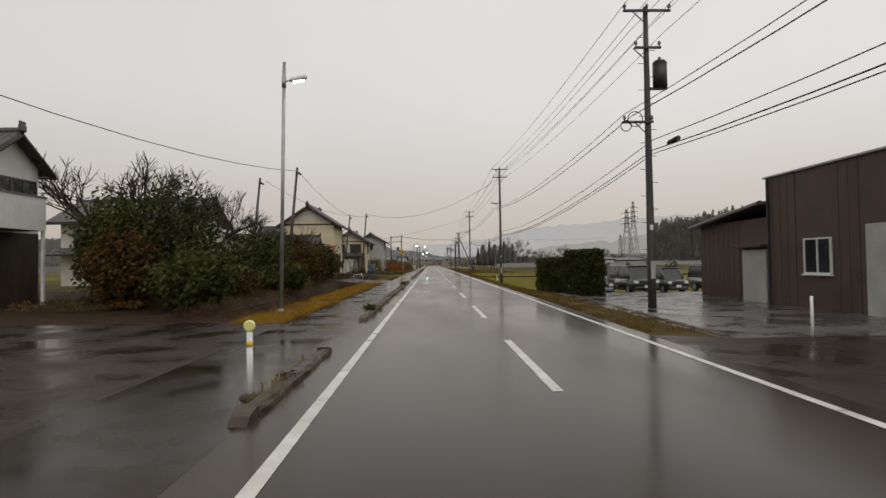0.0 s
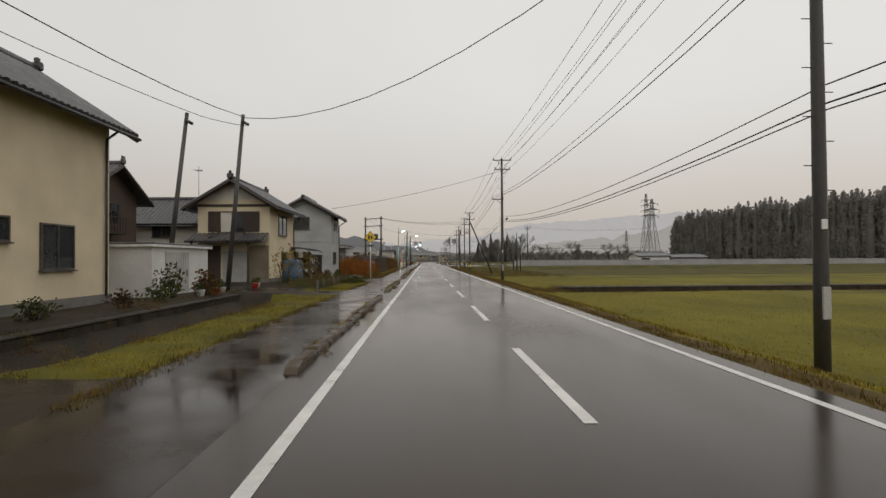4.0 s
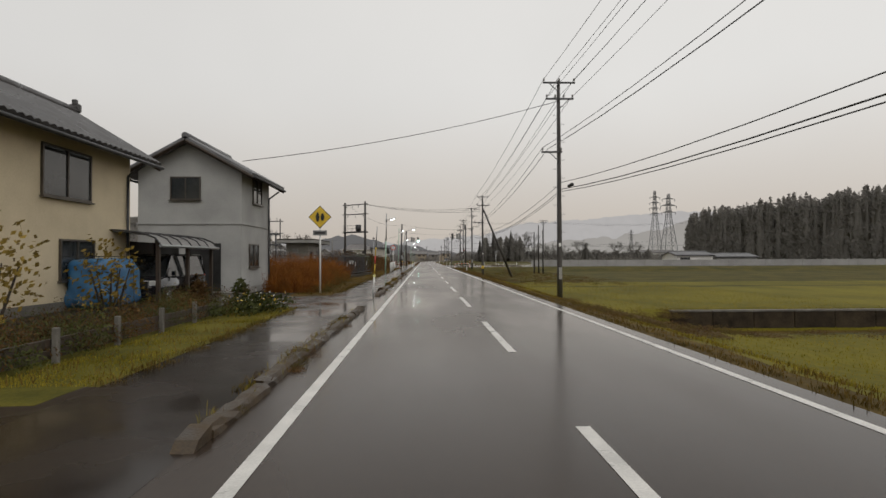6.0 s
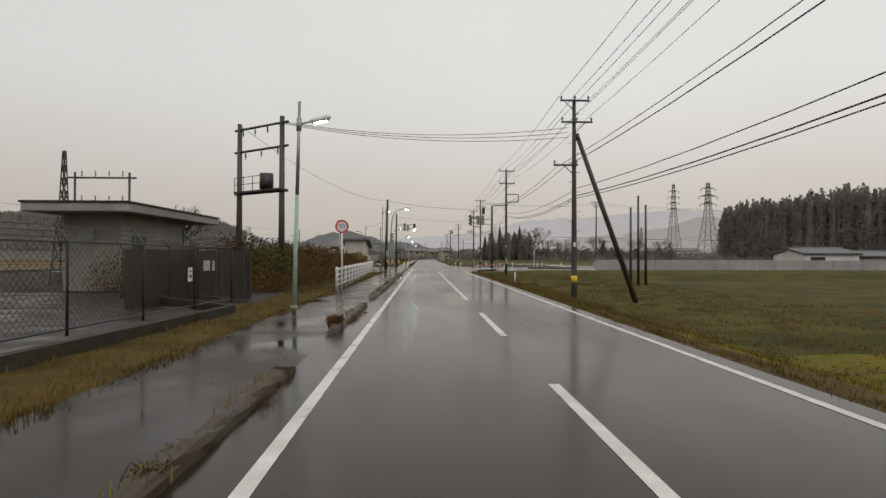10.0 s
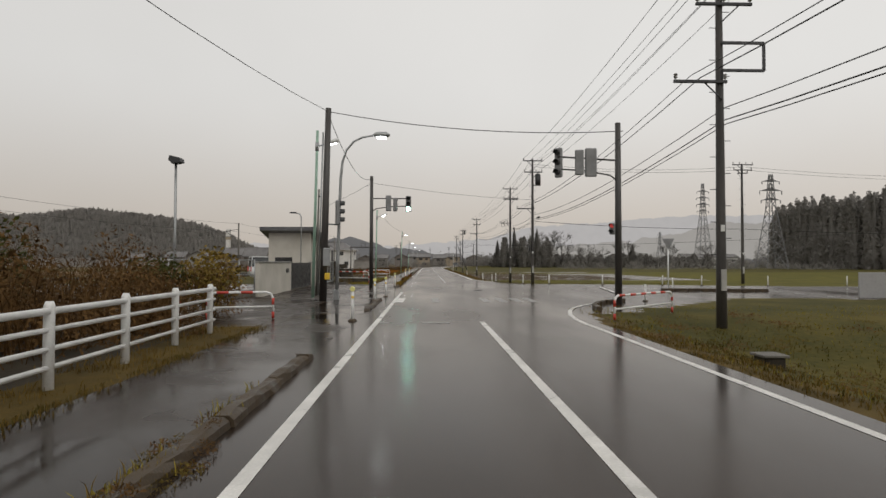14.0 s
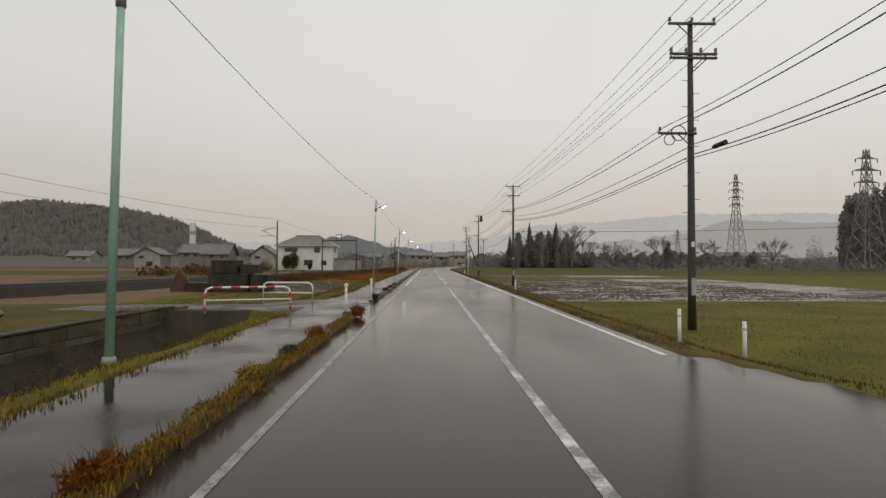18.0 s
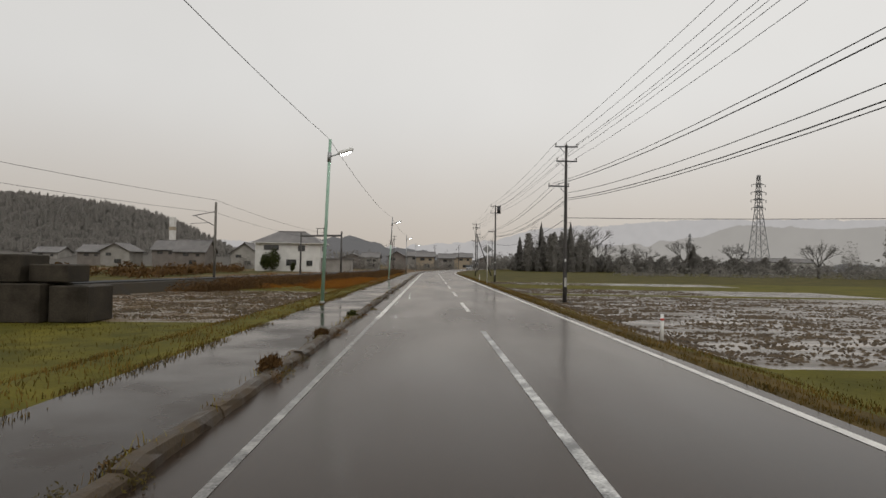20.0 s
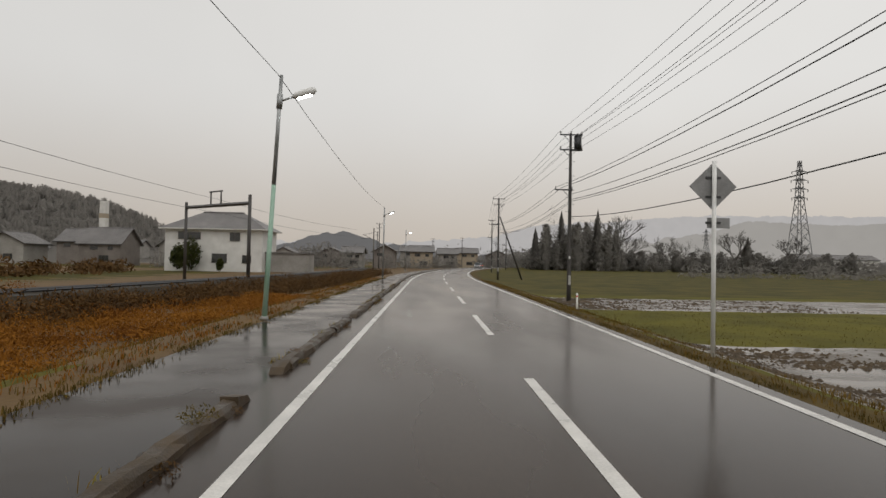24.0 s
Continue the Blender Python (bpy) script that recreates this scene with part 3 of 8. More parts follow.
utility_pole(*POLES[1], "leaning concrete utility pole with drum transformer beside the yard", ((0.2, -0.9, 0.9, 3), (1.6, -0.5, 0.5, 2), (4.4, -1.0, 0.15, 2)), 0.0, True, (2.6, 1), None, True)
utility_pole(*POLES[2], DARKLABEL, plain)
utility_pole(*POLES[3], DARKLABEL, plain)
utility_pole(*POLES[4], "dark utility pole with a slanting brace and yellow guard", ((0.1, -0.75, 0.75, 3), (1.2, -0.7, 0.9, 3), (3.4, -1.1, 0.15, 2)), 0.0, "y")
utility_pole(*POLES[5], "dark utility pole with a side frame by the junction", ((0.15, -0.8, 0.9, 3), (1.5, -0.8, 0.95, 3), (3.9, -1.5, 0.15, 2)), 0.0, True, None, (2.7, 0, 1.3, 0.85))
utility_pole(*POLES[6], "dark utility pole with traffic mirror facing the side road", ((0.15, -0.9, 0.9, 3), (1.2, -0.8, 0.9, 4), (4.6, -1.5, 0.15, 2)), 0.0, True, (1.9, 1))
utility_pole(*POLES[7], DARKLABEL, ((0.15, -0.9, 0.9, 3), (1.3, -0.85, 0.95, 4), (1.45, -0.85, 0.95, 4), (4.3, -1.3, 0.15, 2)), 0.0, True, None, None, True)
utility_pole(*POLES[8], DARKLABEL, ((0.15, -0.85, 0.8, 3), (1.2, -0.75, 0.75, 3), (3.0, -1.3, 0.2, 3)))
utility_pole(*POLES[9], "dark utility pole with a small transformer above the paddy", ((0.15, -0.8, 0.8, 3), (1.2, -0.8, 0.8, 3), (4.0, -1.1, 0.15, 2)), 0.0, True, (0.7, 1))
for p in POLES[10:]:
    utility_pole(*p, DARKLABEL, plain)
for x, y, z0, top in ((13.4, 155.6, -1.3, 8.6),):
    brace = thing("pole_brace", "slanting dark brace pole propping a utility pole", "pole", at=(12.0, 154.9, -1.0))
    bm = bmesh.new()
    rod(bm, (0, 0, -0.2), (7.85 - 12.0, 152.4 - 154.9, 8.0 + 1.0), 0.16, 0.11, 12)
    part("brace_shaft", bm, POLE, brace)
    bm = bmesh.new()
    rod(bm, (7.9 - 12.0, 152.45 - 154.9, 8.75), (7.72 - 12.0, 152.3 - 154.9, 8.9), 0.15, 0.15, 10)
    part("collar", bm, DARKSTEEL, brace)
brace = thing("pole_brace", "slanting dark brace pole propping a utility pole", "pole", at=(14.6, 375.0, -0.9))
bm = bmesh.new()
rod(bm, (0, 0, -0.2), (10.8 - 14.6, 373.2 - 375.0, 9.5), 0.15, 0.1, 10)
part("brace_shaft", bm, POLE, brace)


def sag(a, b, drop, n=10):
    a, b = Vector(a), Vector(b)
    return [a.lerp(b, k / n) - Vector((0, 0, 4 * drop * (k / n) * (1 - k / n))) for k in range(n + 1)]


def cable(name, label, runs, r, drop=0.012):
    """One line through a row of hanging points."""
    bm = bmesh.new()
    pts = [Vector(runs[0])]
    for a, b in zip(runs, runs[1:]):
        pts += sag(a, b, (Vector(b) - Vector(a)).length * drop)[1:]
    tube(bm, pts, r, 4)
    return tagged(part(name, bm, WIRE), label, "cable", "overhead lines")


HV = "thin black power line sagging between roadside poles"
for dx, dz, r in ((-0.85, -0.0, 0.014), (0.0, 0.12, 0.014), (0.85, 0.0, 0.014), (-0.65, -1.0, 0.013), (0.0, -0.95, 0.013), (0.7, -1.0, 0.013)):
    cable("power_line", HV, [(x + dx, y, top + dz) for x, y, z0, top in POLES], r, 0.010)
COMM = "thick black communication cable low on the roadside poles"
LOWZ = (6.0, 6.2, 5.2, 5.9, 5.2, 6.5, 6.2, 6.2, 7.0, 6.6, 6.6, 6.6, 6.6)
ARMZ = (7.2, 7.1, 7.7, 7.75, 6.2, 7.4, 7.0, 6.8, 7.6, 7.0, 7.4, 7.4, 7.4)
for dx, dz, r in ((-0.9, 0.08, 0.015), (-0.6, 0.02, 0.02), (0.16, 0.0, 0.016), (0.16, -0.38, 0.02), (0.2, -0.5, 0.016)):
    cable("communication_cable", COMM, [(x + dx, y, (LOWZ[k] if dx > 0 else ARMZ[k]) + dz) for k, (x, y, z0, top) in enumerate(POLES)], r, 0.016)
# splice sleeves on the thick cables
for k in (1, 3, 6, 7):
    x, y, z0, top = POLES[k]
    bm = bmesh.new()
    rod(bm, (x + 0.17, y - 2.2, LOWZ[k] - 0.4), (x + 0.17, y - 1.5, LOWZ[k] - 0.4), 0.09, 0.09, 8)
    rod(bm, (x + 0.17, y - 1.5, LOWZ[k] - 0.4), (x + 0.17, y - 1.3, LOWZ[k] - 0.39), 0.09, 0.03, 8)
    tagged(part("splice_case", bm, WIRE), "black cable splice case hanging on the line", "splice case", "splice cases")


def street_lamp(x, y, h, material, label, arm=(0.9, 0.25), lean=0.0, two_tone=False, lit=True, z0=0.0):
    root = thing("street_lamp", label, "street lamp", "roadside street lamps", (x, y, z0 - 0.03))
    root.matrix_basis = root.matrix_basis @ pose(0, 0, 0, 0, lean, 0)
    bm = bmesh.new()
    cut = 0.55 * h if two_tone else h
    rod(bm, (0, 0, 0), (0, 0, cut), 0.075, 0.062, 12)
    part("post", bm, material, root)
    if two_tone:
        bm = bmesh.new()
        rod(bm, (0, 0, cut), (0, 0, h), 0.062, 0.05, 12)
        part("upper_post", bm, STEEL, root)
    bm = bmesh.new()
    rod(bm, (0, 0, 0), (0, 0, 0.12), 0.13, 0.1, 12)
    part("base_collar", bm, CONC, root)
    ax, az = arm
    zb = h - 0.75
    bm = bmesh.new()
    rod(bm, (0, 0, zb), (ax * 0.45, 0, zb + az * 0.5), 0.03, 0.03, 8)
    rod(bm, (0, 0, zb + 0.2), (0, 0, zb - 0.2), 0.085, 0.085, 10)
    part("bracket", bm, STEEL, root)
    bm = bmesh.new()
    d = Vector((ax, 0, az)).normalized()
    a = Vector((ax * 0.4, 0, zb + az * 0.45))
    tube(bm, [a, a + d * 0.12, a + d * 0.58, a + d * 0.68], [0.05, 0.1, 0.11, 0.05], 10)
    head = part("lamp_head", bm, WHITEPAINT, root)
    bm = bmesh.new()
    b0 = a + d * 0.14 + Vector((0, 0, -0.09))
    rod(bm, b0, b0 + d * 0.42, 0.055, 0.055, 8)
    part("lamp_tube", bm, LAMPGLOW if lit else WHITEPAINT, head, "glowing white lamp tube")
    return root


street_lamp(-5.55, 21.6, 9.4, STEEL, "tall slim pale steel street lamp on the grass verge", (0.5, 0.12), 1.2)
street_lamp(-4.2, 142.0, 6.75, GREENPOLE, "slim street lamp post pale green below, grey above", (0.9, 0.25), 1.2, True)
street_lamp(-5.07, 226.4, 7.05, GREENPOLE, "slim pale green street lamp beside the flooded pavement", (0.9, 0.35), 1.0)
street_lamp(-4.25, 264.5, 6.95, GREENPOLE, "slim pale green street lamp beside the flooded pavement", (0.9, 0.35), 1.6)
street_lamp(-4.35, 303.8, 6.9, GREENPOLE, "slim pale green street lamp in dead grass", (0.9, 0.35), 2.6, True)
street_lamp(-4.2, 343.5, 6.9, STEEL, "slim grey street lamp in the distance", (0.9, 0.35), 0.5)
street_lamp(-3.6, 383.0, 6.9, STEEL, "slim grey street lamp in the distance", (0.9, 0.35), 0.5)


def wood_pole(x, y, z0, h, lean=0.0, label="thin dark service pole by the houses", bits=True):
    root = thing("service_pole", label, "utility pole", "service poles", (x, y, z0 - 0.1))
    root.matrix_basis = root.matrix_basis @ pose(0, 0, 0, 0, lean, 0)
    bm = bmesh.new()
    rod(bm, (0, 0, 0), (0, 0, h), 0.13, 0.085, 12)
    part("shaft", bm, POLE, root)
    if bits:
        bm = bmesh.new()
        rod(bm, (0, -0.06, h - 0.35), (0.34, -0.06, h - 0.5), 0.07, 0.07, 8)
        part("cable_clamp", bm, BLACK, root)
    return root


wood_pole(-10.3, 41.5, 0.2, 8.7, 5.5)
wood_pole(-14.2, 45.5, 0.2, 8.6, 6.0)
wood_pole(-9.8, 82.1, 0.2, 8.9, 5.0)
wood_pole(-12.1, 80.5, 0.2, 8.6, 6.5)
SERV = "black service cable strung from pole to house"
cable("service_cable", SERV, [(-16, -2, 8.6), (-9.4, 41.5, 8.5), (-8.85, 82.1, 8.8)], 0.018, 0.035)
cable("service_cable", SERV, [(-8.85, 82.1, 8.8), (7.9, 64.7, 11.2)], 0.018, 0.08)
cable("service_cable", SERV, [(-12.9, 45.5, 8.4), (-10.5, 80.5, 8.5), (-8.85, 82.1, 8.4)], 0.014, 0.02)
cable("service_cable", SERV, [(-8.4, 105.2, 6.3), (7.5, 109.6, 10.4)], 0.016, 0.02)


# ---- houses ----
def window(root, face, u, z, w, h, base, frame=ALU, mull=1, hood=False, pane=GLASS, sill=True, slats=0):
    """A window on a wall: face "front" looks towards -y at y=base, "road" towards +x at x=base, "back" towards -x."""
    def at(a, d, zz):
        return {"front": (a, base - d, zz), "road": (base + d, a, zz), "back": (base - d, a, zz)}[face]

    def bar(bm, a0, a1, d0, d1, z0, z1):
        p, q = at(a0, d0, z0), at(a1, d1, z1)
        box(bm, min(p[0], q[0]), max(p[0], q[0]), min(p[1], q[1]), max(p[1], q[1]), z0, z1)
    bm = bmesh.new()
    t = 0.055
    bar(bm, u - w / 2 - t, u + w / 2 + t, 0.0, 0.07, z + h / 2, z + h / 2 + t)
    bar(bm, u - w / 2 - t, u + w / 2 + t, 0.0, 0.07, z - h / 2 - t, z - h / 2)
    for s in (-1, 1):
        a = u + s * (w / 2 + t / 2)
        bar(bm, a - t / 2, a + t / 2, 0.0, 0.07, z - h / 2, z + h / 2)
    for k in range(mull):
        a = u - w / 2 + w * (k + 1) / (mull + 1)
        bar(bm, a - 0.025, a + 0.025, 0.02, 0.06, z - h / 2, z + h / 2)
    win = part("window", bm, frame, root)
    for k in range(mull + 1):
        bm = bmesh.new()
        a0, a1 = u - w / 2 + w * k / (mull + 1), u - w / 2 + w * (k + 1) / (mull + 1)
        bar(bm, a0 + 0.005, a1 - 0.005, 0.004, 0.022 + 0.012 * (k % 2), z - h / 2, z + h / 2)
        part("pane", bm, pane if not isinstance(pane, (list, tuple)) else pane[k % len(pane)], win)
    if sill:
        bm = bmesh.new()
        bar(bm, u - w / 2 - 0.1, u + w / 2 + 0.1, 0.0, 0.13, z - h / 2 - t - 0.05, z - h / 2 - t)
        part("sill", bm, frame, win)
    if hood:
        bm = bmesh.new()
        bar(bm, u - w / 2 - 0.15, u + w / 2 + 0.15, 0.0, 0.32, z + h / 2 + 0.08, z + h / 2 + 0.13)
        part("hood", bm, METALROOF, win)
    return win


def slope(root, material, ridge, eave, a0, a1, axis, thick=0.12, rib=0.3, name="roof_slope"):
    """One roof slope from the ridge (u, z) to the eave (u, z), from a0 to a1 along the axis, with rows of tile ribs."""
    (u0, z0), (u1, z1) = ridge, eave

    def at(u, a, z):
        return Vector((u, a, z) if axis == "y" else (a, u, z))
    c = at(u0, a0, z0)
    bm = sheet(bmesh.new(), c, at(u0, a1, z0) - c, at(u1, a0, z1) - c, max(1, int(abs(a1 - a0) / rib)), rib * 0.2, thick)
    return part(name, bm, material, root)


def gable_house(label, x0, x1, y0, y1, z0, eave, ridge, wall, roof, over=(0.7, 0.7), axis="y", band=None, ornament=True, gable=None, name="house"):
    """Walls x0..x1, y0..y1; the ridge runs along the axis."""
    root = thing(name, label, "house", at=(0, 0, 0))
    bm = bmesh.new()
    c0, c1 = (x0, x1) if axis == "y" else (y0, y1)
    l0, l1 = (y0, y1) if axis == "y" else (x0, x1)
    mid = (c0 + c1) / 2
    prism(bm, [(c0, z0 - 0.3), (c1, z0 - 0.3), (c1, eave), (mid, ridge - 0.18), (c0, eave)], axis, l0, l1)
    part("wall", bm, wall, root)
    s = (ridge - eave) / (mid - c0)
    ox, oy = over
    for u in (c0 - ox, c1 + ox):
        slope(root, roof, (mid, ridge), (u, eave - ox * s + 0.02), l0 - oy, l1 + oy, axis)
    bm = bmesh.new()
    a, b = ((mid, l0 - oy, ridge + 0.02), (mid, l1 + oy, ridge + 0.02)) if axis == "y" else ((l0 - oy, mid, ridge + 0.02), (l1 + oy, mid, ridge + 0.02))
    rod(bm, a, b, 0.17, 0.17, 8)
    part("ridge_cap", bm, roof, root)
    if ornament:
        for p in (a, b):
            bm = bmesh.new()
            q = Vector(p)
            w = Vector((0.22, 0.08, 0)) if axis == "y" else Vector((0.08, 0.22, 0))
            box(bm, q.x - w.x, q.x + w.x, q.y - w.y, q.y + w.y, q.z - 0.05, q.z + 0.28, 0.05)
            box(bm, q.x - w.x * 0.4, q.x + w.x * 0.4, q.y - w.y, q.y + w.y, q.z + 0.25, q.z + 0.45, 0.03)
            part("ridge_end_tile", bm, roof, root)
    # barge boards under the gable ends
    for l in (l0 - oy + 0.03, l1 + oy - 0.03):
        for u in (c0 - ox, c1 + ox):
            bm = bmesh.new()
            zl = eave - ox * s
            pa, pb = ((mid, l, ridge - 0.2), (u, l, zl - 0.16)) if axis == "y" else ((l, mid, ridge - 0.2), (l, u, zl - 0.16))
            rod(bm, pa, pb, 0.1, 0.1, 4)
            part("barge_board", bm, WOOD, root)
    for u, sg in ((c0 - ox, -1), (c1 + ox, 1)):
        bm = bmesh.new()
        zl = eave - ox * s - 0.13
        pa, pb = ((u + sg * 0.05, l0 - oy, zl), (u + sg * 0.05, l1 + oy, zl)) if axis == "y" else ((l0 - oy, u + sg * 0.05, zl), (l1 + oy, u + sg * 0.05, zl))
        rod(bm, pa, pb, 0.06, 0.06, 6)
        part("gutter", bm, DARKSTEEL, root)
    if band:
        bm = bmesh.new()
        if axis == "y":
            box(bm, x0 - 0.02, x1 + 0.02, y0 - 0.05, y0 - 0.002, band - 0.08, band + 0.08)
        part("trim_band", bm, WOOD, root)
    if gable:
        bm = bmesh.new()
        prism(bm, [(c0 + 0.1, eave + 0.1), (c1 - 0.1, eave + 0.1), (mid, ridge - 0.4)], "y", l0 - 0.025, l0 - 0.003)
        part("gable_panel", bm, gable, root)
    return root


def downpipe(root, x, y, z0, z1):
    bm = bmesh.new()
    rod(bm, (x, y, z0), (x, y, z1 - 0.4), 0.045, 0.045, 8)
    rod(bm, (x, y, z1 - 0.4), (x + 0.55, y, z1), 0.045, 0.045, 8)
    part("downpipe", bm, DARKSTEEL, root)


def lean_roof(root, material, x0, x1, y0, y1, za, zb, name="lower_roof"):
    """A lean-to roof that rises from y0 (za) to y1 (zb)."""
    bm = sheet(bmesh.new(), (x0, y1, zb), (x1 - x0, 0, 0), (0, y0 - y1, za - zb), max(1, int((x1 - x0) / 0.28)), 0.06, 0.1)
    return part(name, bm, material, root)


def boxpart(root, name, material, x0, x1, y0, y1, z0, z1, bevel=0.0, label=""):
    return part(name, box(bmesh.new(), x0, x1, y0, y1, z0, z1, bevel), material, root, label)


# cream house with a red lower roof
h1 = gable_house("cream two-storey house with dark tiled gable roof and red lower roof", -17.2, -11.3, 67.9, 74.2, 0.3, 6.8, 8.75, CREAM, TILE, (0.75, 0.6), band=6.5, gable=CREAMPALE)
window(h1, "road", 71.3, 2.15, 1.5, 1.3, -11.3, mull=1)
window(h1, "road", 69.0, 2.6, 0.35, 0.6, -11.3, mull=0)
window(h1, "front", -14.4, 4.6, 1.5, 1.2, 67.9, mull=1, hood=True)
lean_roof(h1, REDTILE, -17.6, -11.1, 66.2, 67.9, 3.35, 3.95)
boxpart(h1, "porch_wall", CREAMPALE, -17.0, -11.6, 66.6, 67.9, 0.2, 3.3)
boxpart(h1, "porch_post", WOOD, -11.58, -11.44, 66.5, 66.64, 0.2, 3.3)
boxpart(h1, "porch_beam", WOOD, -17.1, -11.4, 66.48, 66.6, 3.12, 3.32)
# black sheet for the shade within the low opening; no recess is cut
boxpart(h1, "low_opening_shade", BLACK, -13.0, -11.75, 66.56, 66.6, 0.3, 1.35)
boxpart(h1, "foundation", OLDCONC, -17.25, -11.25, 67.85, 74.25, 0.0, 0.55)
downpipe(h1, -11.22, 73.9, 0.5, 6.4)
# white shed next to it
shed = thing("shed", "white metal storage shed with a flat roof beside the house", "shed")
boxpart(shed, "wall", WHITEWALL, -13.9, -11.1, 77.0, 83.0, 0.1, 2.4)
boxpart(shed, "roof", METALROOF, -14.1, -10.9, 76.8, 83.2, 2.4, 2.47, 0.02)
boxpart(shed, "fascia", WHITEPAINT, -14.08, -10.92, 76.82, 83.18, 2.28, 2.4, 0.02)
door = boxpart(shed, "door", SHUTTER, -11.1, -11.06, 78.2, 80.6, 0.2, 2.1)
boxpart(door, "door_handle", DARKSTEEL, -11.06, -11.03, 80.3, 80.36, 1.0, 1.3)
bm = bmesh.new()
for k in range(10):
    box(bm, -11.06, -11.045, 78.25 + 0.24 * k, 78.27 + 0.24 * k, 0.25, 2.05)
tagged(part("door_ribs", bm, SHUTTER, shed), kind="stuff")
# small white pipe rail at the mouth of the drive
rail = thing("drive_rail", "short white bent-pipe rail at the drive edge", "barrier", at=(-8.3, 62.6, 0.1))
part("bent_pipe", tube(bmesh.new(), [(0, 0, -0.2), (0, 0, 0.44), (0.06, 0, 0.5), (0.9, 0, 0.5), (0.96, 0, 0.44), (0.96, 0, -0.2)], 0.03, 8), WHITEPAINT, rail)
# brown house standing back between the cream houses
hb = gable_house("old brown two-storey house with tiled roofs and a small balcony", -25.0, -18.9, 85.5, 91.5, 0.2, 6.0, 7.6, BROWNWALL, TILE, (0.9, 0.7), axis="x", gable=None)
window(hb, "road", 88.4, 4.6, 1.6, 1.2, -18.9)
balcony = boxpart(hb, "balcony", WOOD, -18.9, -18.0, 86.0, 88.6, 3.3, 3.42)
for k in range(9):
    boxpart(balcony, "baluster", WOOD, -18.06, -18.01, 86.0 + 0.31 * k, 86.05 + 0.31 * k, 3.42, 4.25)
boxpart(balcony, "rail", WOOD, -18.08, -18.0, 85.95, 88.6, 4.25, 4.32)
lean_roof(hb, TILE, -25.2, -18.3, 84.0, 85.5, 2.7, 3.25)


# second cream house: shuttered upper windows over a tiled porch
h2 = gable_house("weathered cream two-storey house with dark tiled gable roof and closed shutters", -15.0, -10.3, 91.7, 98.7, 0.2, 5.65, 7.1, CREAM, TILE, (0.78, 0.7), band=5.35, gable=CREAMPALE)
TANWALL = mat("weathered_tan_wall", (0.15, 0.12, 0.08), (0.27, 0.22, 0.15), 0.9, 0.8, bump=0.3, fine=30)
window(h2, "front", -12.75, 4.25, 1.5, 1.3, 91.7, mull=1, pane=[CREAMPALE, GLASS])
for x0, x1 in ((-14.3, -13.5), (-12.0, -10.95)):
    shutter = part("shutter_box", box(bmesh.new(), x0, x1, 91.6, 91.69, 3.6, 4.95, 0.01), WOOD, h2)
    for k in range(int((x1 - x0) / 0.16)):
        boxpart(shutter, "batten", WOOD, x0 + 0.06 + 0.16 * k, x0 + 0.1 + 0.16 * k, 91.575, 91.6, 3.64, 4.91)
lean_roof(h2, TILE, -15.3, -10.35, 90.2, 91.7, 2.95, 3.5)
boxpart(h2, "garage_shutter", SHUTTER, -13.35, -11.75, 91.64, 91.7, 0.3, 2.35)
boxpart(h2, "porch_post", WOOD, -15.0, -14.86, 90.4, 90.54, 0.2, 2.9)
boxpart(h2, "porch_post", WOOD, -11.4, -11.26, 90.4, 90.54, 0.2, 2.9)
boxpart(h2, "wainscot", WOOD, -14.95, -13.5, 91.62, 91.69, 0.3, 2.7)
boxpart(h2, "wainscot", TANWALL, -11.6, -10.35, 91.62, 91.69, 0.3, 2.7)
window(h2, "road", 95.1, 4.2, 2.2, 1.35, -10.3, mull=1)
window(h2, "road", 95.6, 1.7, 1.6, 1.1, -10.3, mull=1)
boxpart(h2, "foundation", OLDCONC, -15.05, -10.25, 91.65, 98.75, -0.1, 0.5)
downpipe(h2, -10.22, 98.4, 0.4, 5.0)
wing = gable_house("tiled rear wing of a weathered cream house", -21.5, -15.1, 94.5, 101.0, 0.2, 4.6, 6.4, CREAMPALE, TILE, (0.6, 0.6), axis="x")
window(wing, "front", -18.6, 3.9, 1.2, 0.9, 94.5)

# grey house with an open ground-floor garage
h3 = gable_house("plain grey two-storey house with open ground-floor garage", -13.3, -8.5, 105.4, 110.2, 0.1, 6.05, 7.4, GREYWALL, METALROOF, (0.7, 0.6), ornament=False)
window(h3, "front", -11.1, 5.05, 1.3, 0.98, 105.4, mull=1)
window(h3, "road", 107.9, 5.15, 1.45, 1.2, -8.5, mull=1)
window(h3, "road", 107.3, 1.88, 1.45, 1.05, -8.5, mull=1)
# black sheets on the closed wall paint the garage's dark inside
boxpart(h3, "garage_inside_shade", BLACK, -11.0, -9.45, 105.35, 105.4, 0.2, 2.45)
boxpart(h3, "garage_inside_shade", BLACK, -13.1, -11.35, 105.35, 105.4, 0.2, 2.45)
boxpart(h3, "garage_pillar", GREYWALL, -11.35, -11.0, 105.28, 105.4, 0.1, 2.5)
boxpart(h3, "trim_band", GREYWALL, -13.35, -8.45, 105.35, 110.25, 3.35, 3.42)
downpipe(h3, -8.42, 109.9, 0.3, 5.4)
boxpart(h3, "foundation", CONC, -13.35, -8.45, 105.45, 110.25, -0.1, 0.35)
